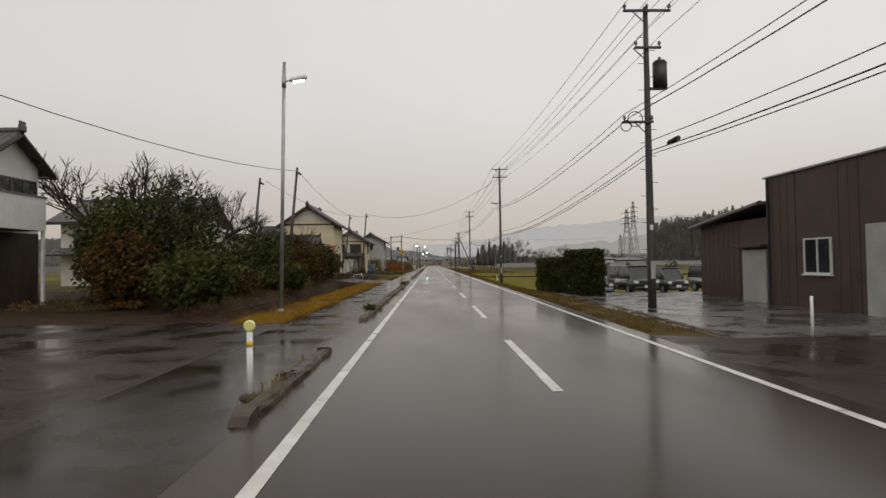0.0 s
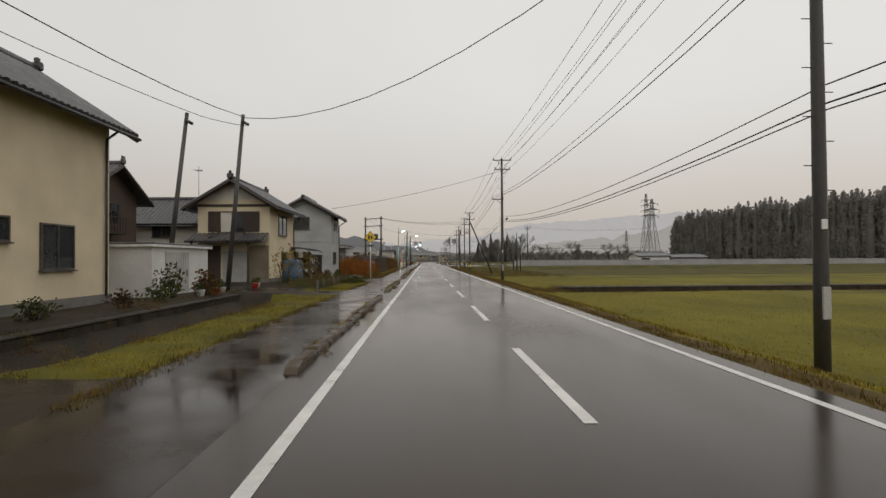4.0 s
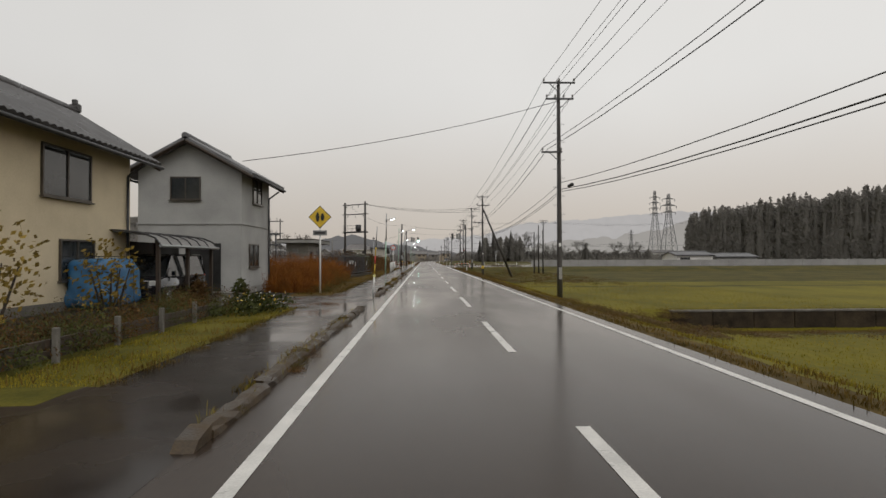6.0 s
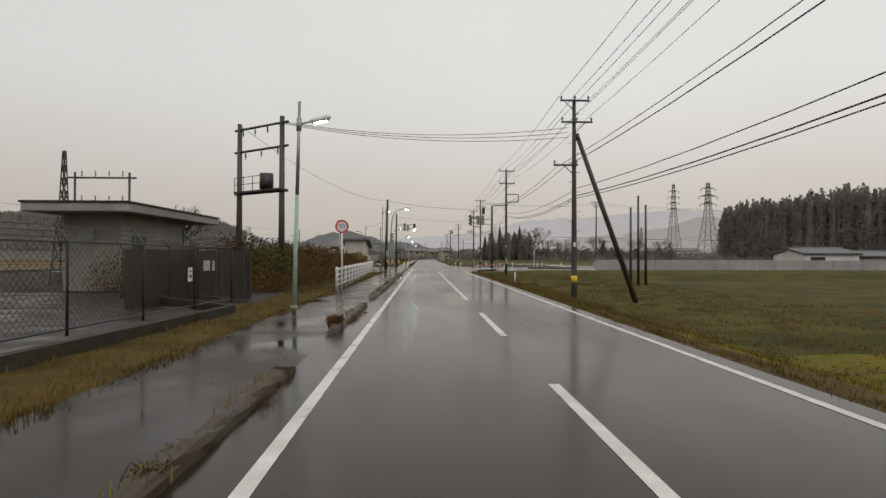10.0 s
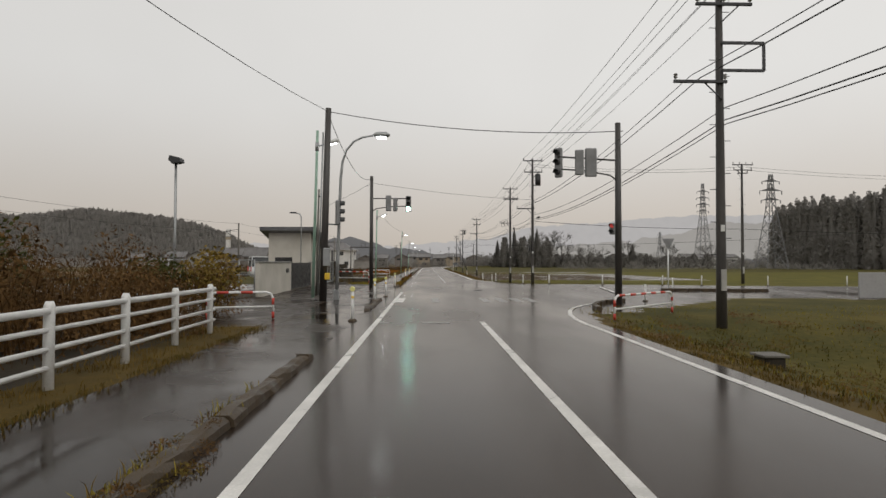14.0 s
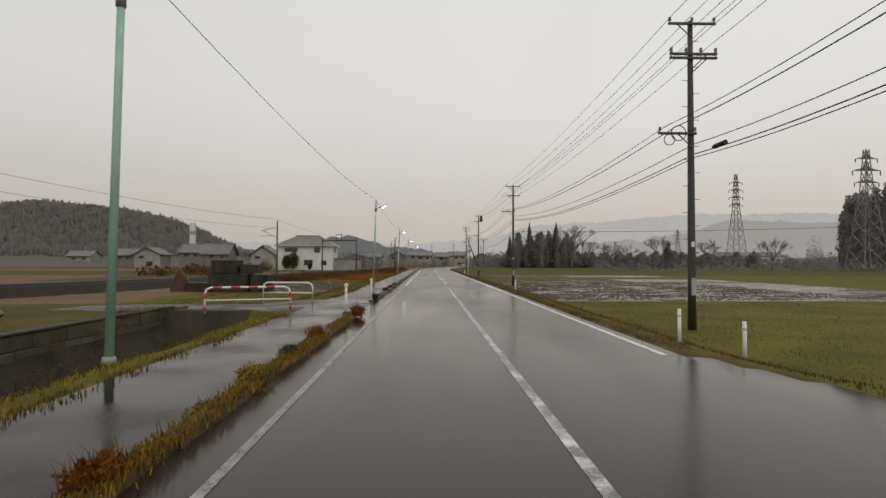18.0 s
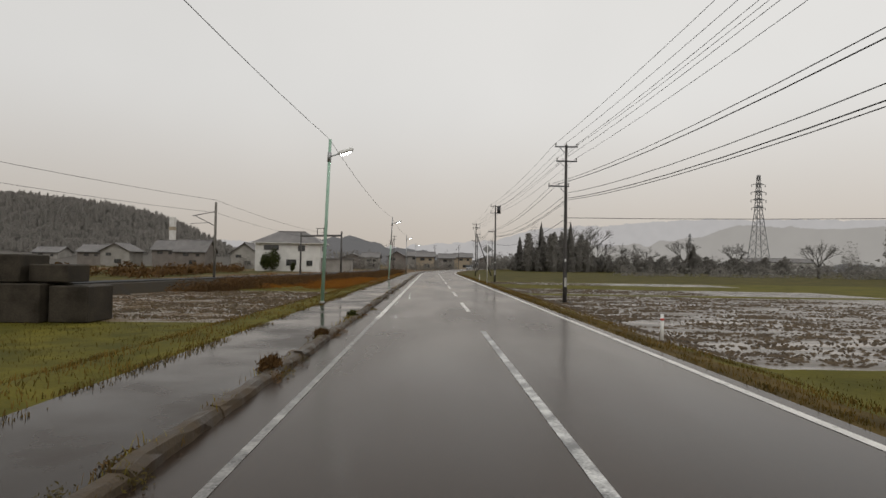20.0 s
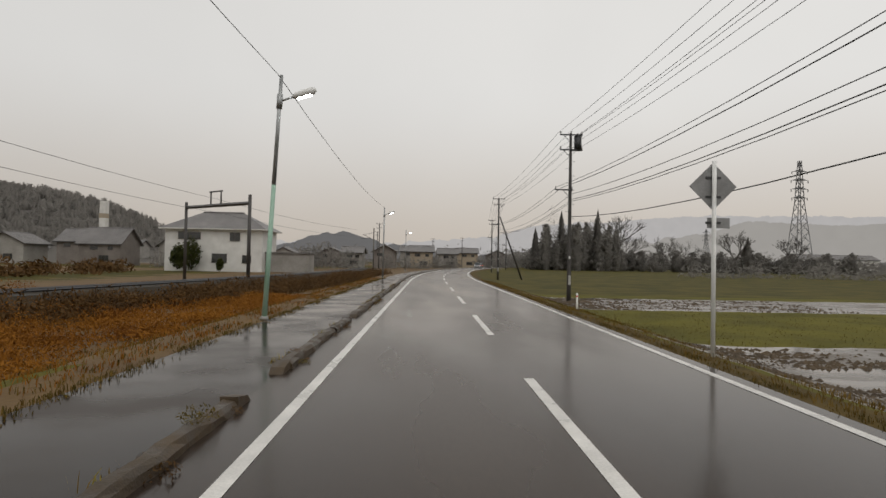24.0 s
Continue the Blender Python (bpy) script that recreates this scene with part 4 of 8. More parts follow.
# carport with a rounded eave between the two houses
store = thing("carport", "low carport with rounded grey plastic roof between houses", "carport")
POLY = mat("smoky_plastic_roof", (0.16, 0.155, 0.15), (0.25, 0.245, 0.235), 0.8, 0.25, 0.45, bump=0.05)
arc = [(-11.2, 2.72), (-9.9, 2.66), (-9.2, 2.55), (-8.85, 2.4), (-8.68, 2.18)]
for k in range(6):
    ya, yb = 97.5 + 0.86 * k, 97.5 + 0.86 * (k + 1) - 0.03
    bm = prism(bmesh.new(), arc + [(x + 0.02, z - 0.035) for x, z in reversed(arc)], "y", ya, yb)
    part("roof_sheet", bm, POLY, store)
for k in range(7):
    y = 97.5 + 0.86 * k
    part("rib", tube(bmesh.new(), [(x, y - 0.015, z + 0.02) for x, z in arc], 0.028, 5), DARKSTEEL, store)
part("gutter", rod(bmesh.new(), (-8.64, 97.4, 2.16), (-8.64, 102.75, 2.16), 0.055, 0.055, 8), STEEL, store)
for x in (-11.1, -8.85):
    for y in (97.7, 100.1, 102.5):
        boxpart(store, "post", WOOD, x - 0.06, x + 0.06, y - 0.06, y + 0.06, 0.1, 2.3 if x > -10 else 2.65)
boxpart(store, "back_wall", WOOD, -11.3, -11.18, 98.9, 102.6, 0.1, 2.4)
tank = thing("tarpaulin_stack", "blue tarpaulin tied over a stacked load beside the house", "tarpaulin", at=(-9.75, 96.1, 0.2))
bm = bmesh.new()
bmesh.ops.create_cube(bm, size=2.0)
bmesh.ops.subdivide_edges(bm, edges=list(bm.edges), cuts=9, use_grid_fill=True)
for v in bm.verts:
    c = v.co.copy()
    k = (abs(c.x) ** 8 + abs(c.y) ** 8 + abs(c.z) ** 8) ** (1 / 8)
    c = c / k
    crease = 0.07 * noise.noise((c.x * 2.3, c.y * 2.9, c.z * 1.3)) + 0.035 * noise.noise((c.x * 6, c.y * 7, c.z * 2.5))
    flare = 1 + 0.10 * max(0, -c.z)
    v.co = Vector((c.x * 0.58 * flare + crease, c.y * 1.1 * flare + crease, 0.8 + c.z * 0.72 + crease))
for f in bm.faces:
    f.smooth = True
part("tarpaulin", bm, TARP, tank)
for y in (-0.5, 0.45):
    part("tie_rope", tube(bmesh.new(), [(-0.68, y, 0.1), (-0.64, y, 1.4), (-0.4, y, 1.6), (0.4, y, 1.6), (0.64, y, 1.4), (0.68, y, 0.1)], 0.012, 5), WIRE, tank)
boxpart(tank, "pallet", WOOD, -0.55, 0.55, -1.0, 1.0, -0.12, 0.1)

# brown workshop with a yard, across the road at the start
ws = thing("workshop", "dark brown boarded workshop with pale sliding doors", "building")
boxpart(ws, "wall", BROWNWALL, 13.5, 23.5, 9.0, 22.6, -0.3, 4.85)
boxpart(ws, "annex_wall", BROWNWALL, 13.6, 22.5, 22.6, 28.3, -0.3, 3.35)
boxpart(ws, "parapet_cap", SHUTTER, 13.4, 23.6, 8.9, 22.7, 4.85, 4.93, 0.015)
lean_roof(ws, METALROOF, 13.1, 22.8, 28.8, 22.6, 3.3, 3.95, "annex_roof")
board = mesh_of("board", box(bmesh.new(), -0.02, 0.0, 0.012, 0.438, -0.28, 4.83, 0.008), BROWNWALL)
low = mesh_of("board", box(bmesh.new(), -0.02, 0.0, 0.012, 0.438, -0.28, 3.25, 0.008), BROWNWALL)
for k in range(43):
    y = 9.1 + 0.45 * k
    if 18.7 < y < 20.4 or 15.9 < y < 17.3:
        continue
    if y < 22.2:
        shared("board", board, ws, (13.5, y, 0))
    elif not 22.3 < y < 24.7:
        shared("board", low, ws, (13.6, y, 0))
window(ws, "back", 19.6, 1.75, 1.3, 1.15, 13.48, frame=WHITEPAINT, mull=1)
boxpart(ws, "sliding_door", SHUTTER, 13.5, 13.58, 22.75, 24.5, -0.2, 2.05, 0.01)
boxpart(ws, "door_hood", BROWNWALL, 13.2, 13.6, 22.65, 24.7, 2.15, 2.27, 0.01)
boxpart(ws, "shutter_door", SHUTTER, 13.42, 13.49, 16.0, 17.35, -0.2, 2.7, 0.01)
boxpart(ws, "drain_pipe", DARKSTEEL, 13.4, 13.48, 22.4, 22.48, -0.2, 4.8)


# ---- plants ----
def branches(bm, a, d, length, r, depth, rng, spread=0.6):
    b = a + d * length
    rod(bm, a, b, r, r * 0.66, 5 if depth > 2 else 3, False)
    if depth == 0:
        return
    for k in range(3 if depth > 1 else 4):
        n = Vector((rng.uniform(-1, 1), rng.uniform(-1, 1), rng.uniform(-0.35, 0.8))).normalized()
        branches(bm, a.lerp(b, rng.uniform(0.55, 1.0)), (d + n * spread).normalized(), length * rng.uniform(0.6, 0.82), r * 0.6, depth - 1, rng, spread + 0.08)


def bare_tree(x, y, z, h, seed, label="leafless garden tree with a fan of fine twigs", depth=5, bark=None):
    bark = bark or BARK
    rng = random.Random(seed)
    root = thing("bare_tree", label, "tree", "bare trees", (x, y, z - 0.05))
    bm = bmesh.new()
    rod(bm, (0, 0, 0), (0.1, 0, h * 0.28), h * 0.028, h * 0.02, 8)
    part("trunk", bm, bark, root)
    bm = bmesh.new()
    for k in range(4):
        n = Vector((math.cos(k * 1.7 + seed), math.sin(k * 1.7 + seed), 1.3)).normalized()
        branches(bm, Vector((0.1, 0, h * 0.26)), n, h * 0.25, h * 0.014, depth - 1, rng)
    part("crown", bm, bark, root)
    return root


def leafy(root, shape, count, size, material, rng, name="crown"):
    """Many small leaf clumps scattered by shape(rng) -> point."""
    vs, fs = [], []
    for k in range(count):
        p = shape(rng)
        for j in range(2):
            n = Vector((rng.gauss(0, 1), rng.gauss(0, 1), rng.gauss(0, 1))).normalized()
            u = n.orthogonal().normalized()
            w = n.cross(u)
            s = size * rng.uniform(0.5, 1.3)
            i = len(vs)
            vs += [p - u * s, p + w * s * 0.6, p + u * s, p - w * s * 0.6]
            fs.append((i, i + 1, i + 2, i + 3))
    ob = new(name, soup(name, vs, fs, material))
    ob.parent = root
    return ob


def ball(cx, cy, cz, rx, ry, rz, lump=0.35, seed=0):
    c = Vector((cx, cy, cz))

    def f(rng):
        d = Vector((rng.gauss(0, 1), rng.gauss(0, 1), rng.gauss(0, 1))).normalized()
        s = (rng.random() ** 0.45) * (1 + lump * noise.noise(d * 2.2 + Vector((seed, seed, 0))))
        return c + Vector((d.x * rx, d.y * ry, d.z * rz)) * s
    return f


def slab(x0, x1, y0, y1, z0, z1, ragged=0.15):
    def f(rng):
        x, y, z = rng.uniform(x0, x1), rng.uniform(y0, y1), rng.uniform(z0, z1)
        k = rng.randrange(5)
        e = rng.uniform(-ragged, ragged * 0.3)
        if k == 0:
            z = z1 + e + 0.12 * noise.noise((x * 2, y * 2, 1))
        elif k == 1:
            x = x0 - e
        elif k == 2:
            x = x1 + e
        elif k == 3:
            y = y0 - e
        return Vector((x, y, z))
    return f


def shrub(x, y, z, rx, ry, h, material, label, seed, count=900, size=0.11, name="shrub", trunk=True):
    rng = random.Random(seed)
    root = thing(name, label, "shrub", "garden shrubs", (x, y, z - 0.03))
    bm = bmesh.new()
    for k in range(5):
        a = 6.28 * k / 5 + seed
        rod(bm, (0.1 * math.cos(a), 0.1 * math.sin(a), 0), (rx * 0.5 * math.cos(a), ry * 0.5 * math.sin(a), h * 0.6), 0.045, 0.015, 5)
    part("stem", bm, BARK, root)
    leafy(root, ball(0, 0, h * 0.52, rx, ry, h * 0.5, 0.4, seed), count, size, material, rng)
    return root


rng = random.Random(11)
EVER = "dense dark evergreen garden shrub"
for k, (x, y, rx, ry, h) in enumerate(((-9.3, 23.0, 1.6, 1.5, 2.6), (-11.5, 26, 2.2, 1.8, 4.4), (-10.6, 30.5, 1.5, 1.7, 2.6), (-12.0, 32, 2.0, 2.0, 4.6), (-14.5, 29, 2.2, 2.0, 4.8), (-17, 33, 2.4, 2.2, 4.6), (-9.2, 36.5, 1.4, 1.8, 3.0),
                                        (-11.5, 39, 2.0, 2.0, 3.9), (-10.0, 45, 1.8, 2.2, 3.6), (-12.5, 49, 2.0, 2.2, 4.2), (-10.4, 55, 1.6, 2.0, 3.6), (-11.0, 61, 1.5, 1.8, 2.8), (-14, 57, 2.0, 2.2, 4.4), (-13.6, 26.0, 1.3, 1.5, 3.6), (-12.6, 23.9, 1.3, 1.2, 2.6), (-14.9, 27.2, 1.4, 1.6, 4.4))):
    shrub(x, y, 0.1, rx * 1.1, ry * 1.1, h * (1.22 if y < 29 and x < -10.5 else 0.88 if y < 29 else 0.6 if y < 38 else 1.04), LEAF if k % 3 != 2 else LEAFBROWN, EVER if k % 3 != 2 else "dull brown half-bare garden shrub", k, 3600, 0.1)
for k, (x, y, h) in enumerate(((-14.4, 37.5, 8.2), (-17.0, 30.8, 9.6), (-15.6, 33.5, 8.6), (-13.7, 43.5, 7.2), (-20.0, 46.5, 9.2), (-12.6, 50.5, 6.4))):
    bare_tree(x, y, 0.1, h, k + 3)
# hedge along the parking yard
for k, (x, y, l, h) in enumerate(((8.1, 39.5, 2.6, 2.3), (8.2, 37.0, 1.6, 2.2), (8.4, 31.4, 4.4, 2.35))):
    root = thing("hedge", "clipped dark green hedge block beside the yard", "hedge", "yard hedges", (x, y, level(x, y) - 0.02))
    bm = bmesh.new()
    for j in range(int(l / 0.45)):
        yy = -l / 2 + 0.25 + j * 0.45
        rod(bm, (0, yy, 0), (0.03, yy, h * 0.5), 0.035, 0.02, 5)
    part("stem", bm, BARK, root)
    leafy(root, slab(-0.55, 0.55, -l / 2, l / 2, 0.02, h, 0.28), int(1900 * l), 0.075, LEAF, random.Random(k + 40))

# conifer wood on the right and far treelines
def wood(name, spots, material, label, seed, tufts=520, size=0.55, rings=8, sides=11):
    """Closed woodland: lumpy crowns with a ragged shell of small tufts; spots of (x, y, z, height, radius, pointed)."""
    rng = random.Random(seed)
    vs, fs = [], []
    for x, y, z, h, r, sharp in spots:
        def girth(t):
            return r * min(1.0, 0.6 + 1.6 * t) * ((1.02 - t) ** 0.7 if sharp else max(0.0, 1 - t ** 2.2) ** 0.7)

        def at(t, a, out=1.0):
            g = girth(t) * out * (1 + 0.6 * noise.noise((0.5 * x + 1.6 * math.cos(a), 0.5 * y + 1.6 * math.sin(a), 7 * t)))
            return Vector((x + g * math.cos(a), y + g * math.sin(a), z + h * t))
        base = len(vs)
        for j in range(rings + 1):
            vs += [at(j / rings * 0.95, 6.2832 * k / sides + 0.3 * j, 0.55) for k in range(sides)]
        for j in range(rings):
            for k in range(sides):
                p, q = base + sides * j + k, base + sides * j + (k + 1) % sides
                fs.append((p, q, q + sides, p + sides))
        for k in range(tufts):
            t, a = rng.random() ** 0.75, rng.uniform(0, 6.2832)
            p = at(t, a, rng.uniform(0.6, 1.22))
            s = size * rng.uniform(0.5, 1.4)
            u = Vector((rng.gauss(0, 1), rng.gauss(0, 1), rng.gauss(0, 0.7))).normalized()
            w = Vector((rng.gauss(0, 0.6), rng.gauss(0, 0.6), 1)).normalized()
            i = len(vs)
            vs += [p - u * s, p + w * s * 1.2, p + u * s]
            fs.append((i, i + 1, i + 2))
    me = soup(name, vs, fs, material)
    me.polygons.foreach_set("use_smooth", [True] * len(me.polygons))
    return tagged(new(name, me), label, "woodland", kind="stuff")


def conifer_soup(name, spots, material, label, seed, blades=110):
    rng = random.Random(seed)
    vs, fs = [], []
    for x, y, z, h, r in spots:
        for k in range(blades):
            t = rng.random() ** 0.8
            a = rng.uniform(0, 6.283)
            rr = r * (1 - t ** 2.2) * rng.uniform(0.35, 1.1) * (0.75 + 0.5 * noise.noise((x + 3 * math.cos(a), y + 3 * math.sin(a), 5 * t))) + 0.12
            px, py, pz = x + rr * math.cos(a), y + rr * math.sin(a), z + h * (0.05 + 0.95 * t)
            w = 0.34 * r * (1.05 - t ** 2.2) * rng.uniform(0.5, 1.2) + 0.1
            i = len(vs)
            vs += [(x + 0.25 * rr * math.cos(a), y + 0.25 * rr * math.sin(a), pz + 0.07 * h * (1.1 - t)), (px - w * math.sin(a) * 0.6, py + w * math.cos(a) * 0.6, pz - 0.02 * h), (px + w * math.sin(a) * 0.6, py - w * math.cos(a) * 0.6, pz - 0.05 * h)]
            fs.append((i, i + 1, i + 2))
    return tagged(new(name, soup(name, vs, fs, material)), label, "woodland", kind="stuff")


def brush(name, spots, material, label, seed, blades=120, flat=1.0, fine=1.0, peak=0.0):
    """Low mixed woodland: rounded heads of small leaf clumps and twigs."""
    rng = random.Random(seed)
    vs, fs = [], []
    for x, y, z, h, r in spots:
        for k in range(blades):
            d = Vector((rng.gauss(0, 1), rng.gauss(0, 1), abs(rng.gauss(0, 1)) * 0.9)).normalized() * (rng.random() ** 0.4)
            thin = 1 - peak * d.z ** 1.3
            p = Vector((x + d.x * r * thin, y + d.y * r * thin, z + h * (0.08 + 0.92 * d.z) * flat))
            s = r * rng.uniform(0.06, 0.2) * fine * (0.4 + 0.6 * thin)
            u = Vector((rng.gauss(0, 1), rng.gauss(0, 1), rng.gauss(0.5, 1))).normalized()
            w = u.orthogonal().normalized()
            if peak:
                u = (u.cross(d) + u * 0.25).normalized()
                w = (d.cross(u) + w * 0.25).normalized() * 1.5
            i = len(vs)
            vs += [p - u * s, p + w * s * 0.7, p + u * s * 1.3]
            fs.append((i, i + 1, i + 2))
    return tagged(new(name, soup(name, vs, fs, material)), label, "woodland", kind="stuff")


rng = random.Random(5)
spots = []
for k in range(1500):
    # the wood's edge runs from its far corner towards the road's start
    s, d = rng.random(), 42 * rng.random() ** 1.5
    x, y = 175 + 100 * s + 0.9 * d, 455 - 205 * s + 0.44 * d
    top = (33 + 4 * math.sin(3.1416 * s) + 3 * step(0, 30, d)) * (1 + 0.16 * noise.noise((0.05 * x, 0.05 * y, 2))) * (rng.uniform(0.45, 0.85) if rng.random() < 0.4 else rng.uniform(0.84, 1.03))
    spots.append((x, y, -2.0, top, rng.uniform(2.6, 4.4), rng.random() < 0.75))
wood("conifer_wood", spots, CONIFER, "dense conifer wood beyond the fields, haze in its pale colour", 1, 200, 0.8)


# ---- far hills ----
def hill(name, pts, dist, material, label, rough=6.0, seed=0):
    """A ridge line: (bearing in degrees from straight ahead, height in metres) at a distance."""
    bm = bmesh.new()
    top, low = [], []
    b = pts[0][0]
    while b <= pts[-1][0]:
        for (b0, h0), (b1, h1) in zip(pts, pts[1:]):
            if b0 <= b <= b1:
                h = h0 + (h1 - h0) * step(b0, b1, b)
        h += rough * (noise.noise((b * 0.9, seed, 0)) + 0.35 * noise.noise((b * 9, seed, 2)))
        x, y = dist * math.sin(radians(b)), dist * math.cos(radians(b)) + 150
        top.append(bm.verts.new((x, y, max(h, 1))))
        low.append(bm.verts.new((x * 0.97, (y - 150) * 0.97 + 150, -15)))
        b += 0.15
    for i in range(len(top) - 1):
        bm.faces.new((low[i], low[i + 1], top[i + 1], top[i]))
    return tagged(part(name, bm, material), label, "hill", kind="structure")


hill("backdrop_hill_far", [(-75, 90), (-40, 120), (-22, 80), (-6, 60), (4, 90), (12, 150), (25, 175), (40, 160), (75, 140)], 2300, HILLFAR, "mountain ridge with haze painted as a pale glow", 14, 3)
hill("backdrop_hill_near", [(-75, 60), (-45, 70), (-34, 60), (-25, 40), (-14, 25), (-8, 58), (-3, 35), (3, 15), (9, 12), (75, 12)], 1300, HILLNEAR, "wooded hills with haze painted as a grey glow", 7, 8)
hill("backdrop_hill_middle", [(8, 12), (14, 45), (19, 52), (23, 66), (27, 92), (33, 82), (40, 86), (75, 70)], 1400, HILLMID, "wooded ridge with rain haze painted as a pale glow", 8, 5)
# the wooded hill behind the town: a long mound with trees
# mist is painted in: one pale colour for slope and trees
HILLWOOD = mat("mist_painted_slope", (0.30, 0.284, 0.262), (0.335, 0.317, 0.293), 30.0, 0.95, bump=0, spec=0.02, vary=0.03, thin=0.6)


def mound(x, y):
    top = 33 * step(-80, -185, x) * (1 - 0.25 * step(-260, -420, x)) + 5 * noise.noise((x * 0.02, 0, 2))
    return max(-1.0, top * math.exp(-((y - 560) / 60) ** 2) - 1)


mv, mf = [], []
mx, my = list(np.arange(-560, -60, 10.0)), list(np.arange(430, 700, 10.0))
for yy in my:
    for xx in mx:
        mv.append((xx, yy, mound(xx, yy)))
for j in range(len(my) - 1):
    for i in range(len(mx) - 1):
        k = j * len(mx) + i
        mf.append((k, k + 1, k + 1 + len(mx), k + len(mx)))
tagged(new("wooded_hill", soup("wooded_hill", mv, mf, HILLWOOD)), "low wooded hill behind the town, mist in its pale colour", "hill", kind="structure")
rng = random.Random(31)
hs = []
while len(hs) < 5200:
    x, y = rng.uniform(-480, -85), rng.uniform(470, 580)
    z = mound(x, y)
    if z > 4:
        hs.append((x, y, z - 1.2, rng.uniform(3.2, 5.6), rng.uniform(1.8, 2.8)))
wood("hill_wood", [(*q, k % 2) for k, q in enumerate(hs)], HILLWOOD, "grey trees covering the hill, mist in their pale colour", 12, 20, 0.5, 4, 6)


# ---- substation and power frame ----
hut = thing("substation_hut", "grey concrete switch house with thick flat roof", "building")
HUTWALL = mat("hut_mortar", (0.20, 0.185, 0.16), (0.31, 0.29, 0.255), 1.1, 0.7, 0.9, bump=0.2, fine=30)
boxpart(hut, "wall", HUTWALL, -17.4, -14.6, 151.6, 159.0, -0.3, 3.75)
boxpart(hut, "roof", CONC, -18.3, -13.5, 149.9, 161.6, 3.7, 4.15, 0.04)
boxpart(hut, "roof_lip", DITCH, -18.35, -13.45, 149.85, 161.65, 4.1, 4.2)
boxpart(hut, "door", SHUTTER, -14.6, -14.56, 155.6, 156.7, 0.2, 2.2)
boxpart(hut, "vent_box", CONC, -16.6, -15.9, 151.4, 151.6, 2.4, 3.0, 0.02)
window(hut, "road", 153.2, 2.2, 1.2, 0.8, -14.6)
downpipe(hut, -14.55, 158.6, 0.1, 3.6)
# wire fence on a low wall; runs (x, y) to (x, y)
def wire_fence(runs, h, label, gap=2.0):
    root = thing("wire_fence", label, "fence", at=(0, 0, 0))
    for (ax, ay), (bx, by) in runs:
        a, b = Vector((ax, ay, 0)), Vector((bx, by, 0))
        n = max(1, int((b - a).length / gap))
        q = (b - a).normalized()
        s = Vector((-q.y, q.x, 0)) * 0.11
        bm = bmesh.new()
        v = [bm.verts.new(p + Vector((0, 0, z))) for z in (-0.5, 0.22) for p in (a - s, b - s, b + s, a + s)]
        for f in ((3, 2, 1, 0), (4, 5, 6, 7), (0, 1, 5, 4), (1, 2, 6, 5), (2, 3, 7, 6), (3, 0, 4, 7)):
            bm.faces.new([v[i] for i in f])
        part("base_wall", bm, DITCH, root)
        for k in range(n + 1):
            p = a.lerp(b, k / n)
            bm = bmesh.new()
            tube(bm, [p + Vector((0, 0, 0.3)), p + Vector((0, 0, h)), p + Vector((0, 0, h + 0.3)) + s * 2.2], 0.03, 6)
            part("post", bm, DARKSTEEL, root)
        for k in range(3):
            bm = bmesh.new()
            o = s * (0.7 * k + 0.5)
            rod(bm, a + o + Vector((0, 0, h + 0.1 * k + 0.06)), b + o + Vector((0, 0, h + 0.1 * k + 0.06)), 0.008, 0.008, 4)
            part("barbed_wire", bm, DARKSTEEL, root)
        for z in (0.42, h - 0.02):
            bm = bmesh.new()
            rod(bm, a + Vector((0, 0, z)), b + Vector((0, 0, z)), 0.02, 0.02, 5)
            part("rail", bm, DARKSTEEL, root)
        vs, fs = [], []
        L, c = (b - a).length, 0.14
        for k in range(int(L / c) + 1):
            for sgn in (1, -1):
                d0 = k * c
                d1 = d0 + sgn * (h - 0.44)
                z0, z1 = 0.42, h - 0.02
                if d1 > L:
                    z1 -= d1 - L
                    d1 = L
                if d1 < 0:
                    z1 += d1
                    d1 = 0
                p0, p1 = a + q * d0 + Vector((0, 0, z0)), a + q * d1 + Vector((0, 0, z1))
                w = Vector((0, 0, 0.007))
                i = len(vs)
                vs += [p0 - w, p1 - w, p1 + w, p0 + w]
                fs.append((i, i + 1, i + 2, i + 3))
        net = new("wire_netting", soup("wire_netting", vs, fs, DARKSTEEL))
        net.parent = root
        tagged(net, kind="stuff")
    return root


wire_fence((((-7.3, 119.0), (-6.35, 131.0)), ((-6.35, 131.0), (-5.75, 140.6)), ((-5.75, 140.6), (-12.0, 146.6)), ((-7.3, 119.0), (-30, 119.5))), 1.95, "rusty dark chain-link fence with barbed wire on a low wall")
for k, (x, y) in enumerate(((-6.3, 131.5), (-5.9, 137.8), (-6.6, 128.0))):
    n = thing("warning_notice", "small white warning notice hung on the wire fence", "notice", "fence notices", (x + 0.04, y, 0))
    boxpart(n, "board", WHITEPAINT, 0, 0.012, -0.12, 0.12, 1.05, 1.4)
    boxpart(n, "dark_bar", DARKSTEEL, 0.012, 0.016, -0.07, 0.07, 1.14, 1.22)
    boxpart(n, "red_bar", REDPAINT, 0.012, 0.016, -0.07, 0.07, 1.28, 1.33)
gatebox = thing("gate_enclosure", "dark timber gate enclosure with white notices", "gate")
boxpart(gatebox, "panel", WOOD, -9.4, -9.3, 141.6, 146.5, -0.2, 1.9)
boxpart(gatebox, "panel", WOOD, -9.4, -6.9, 146.4, 146.5, -0.2, 1.9)
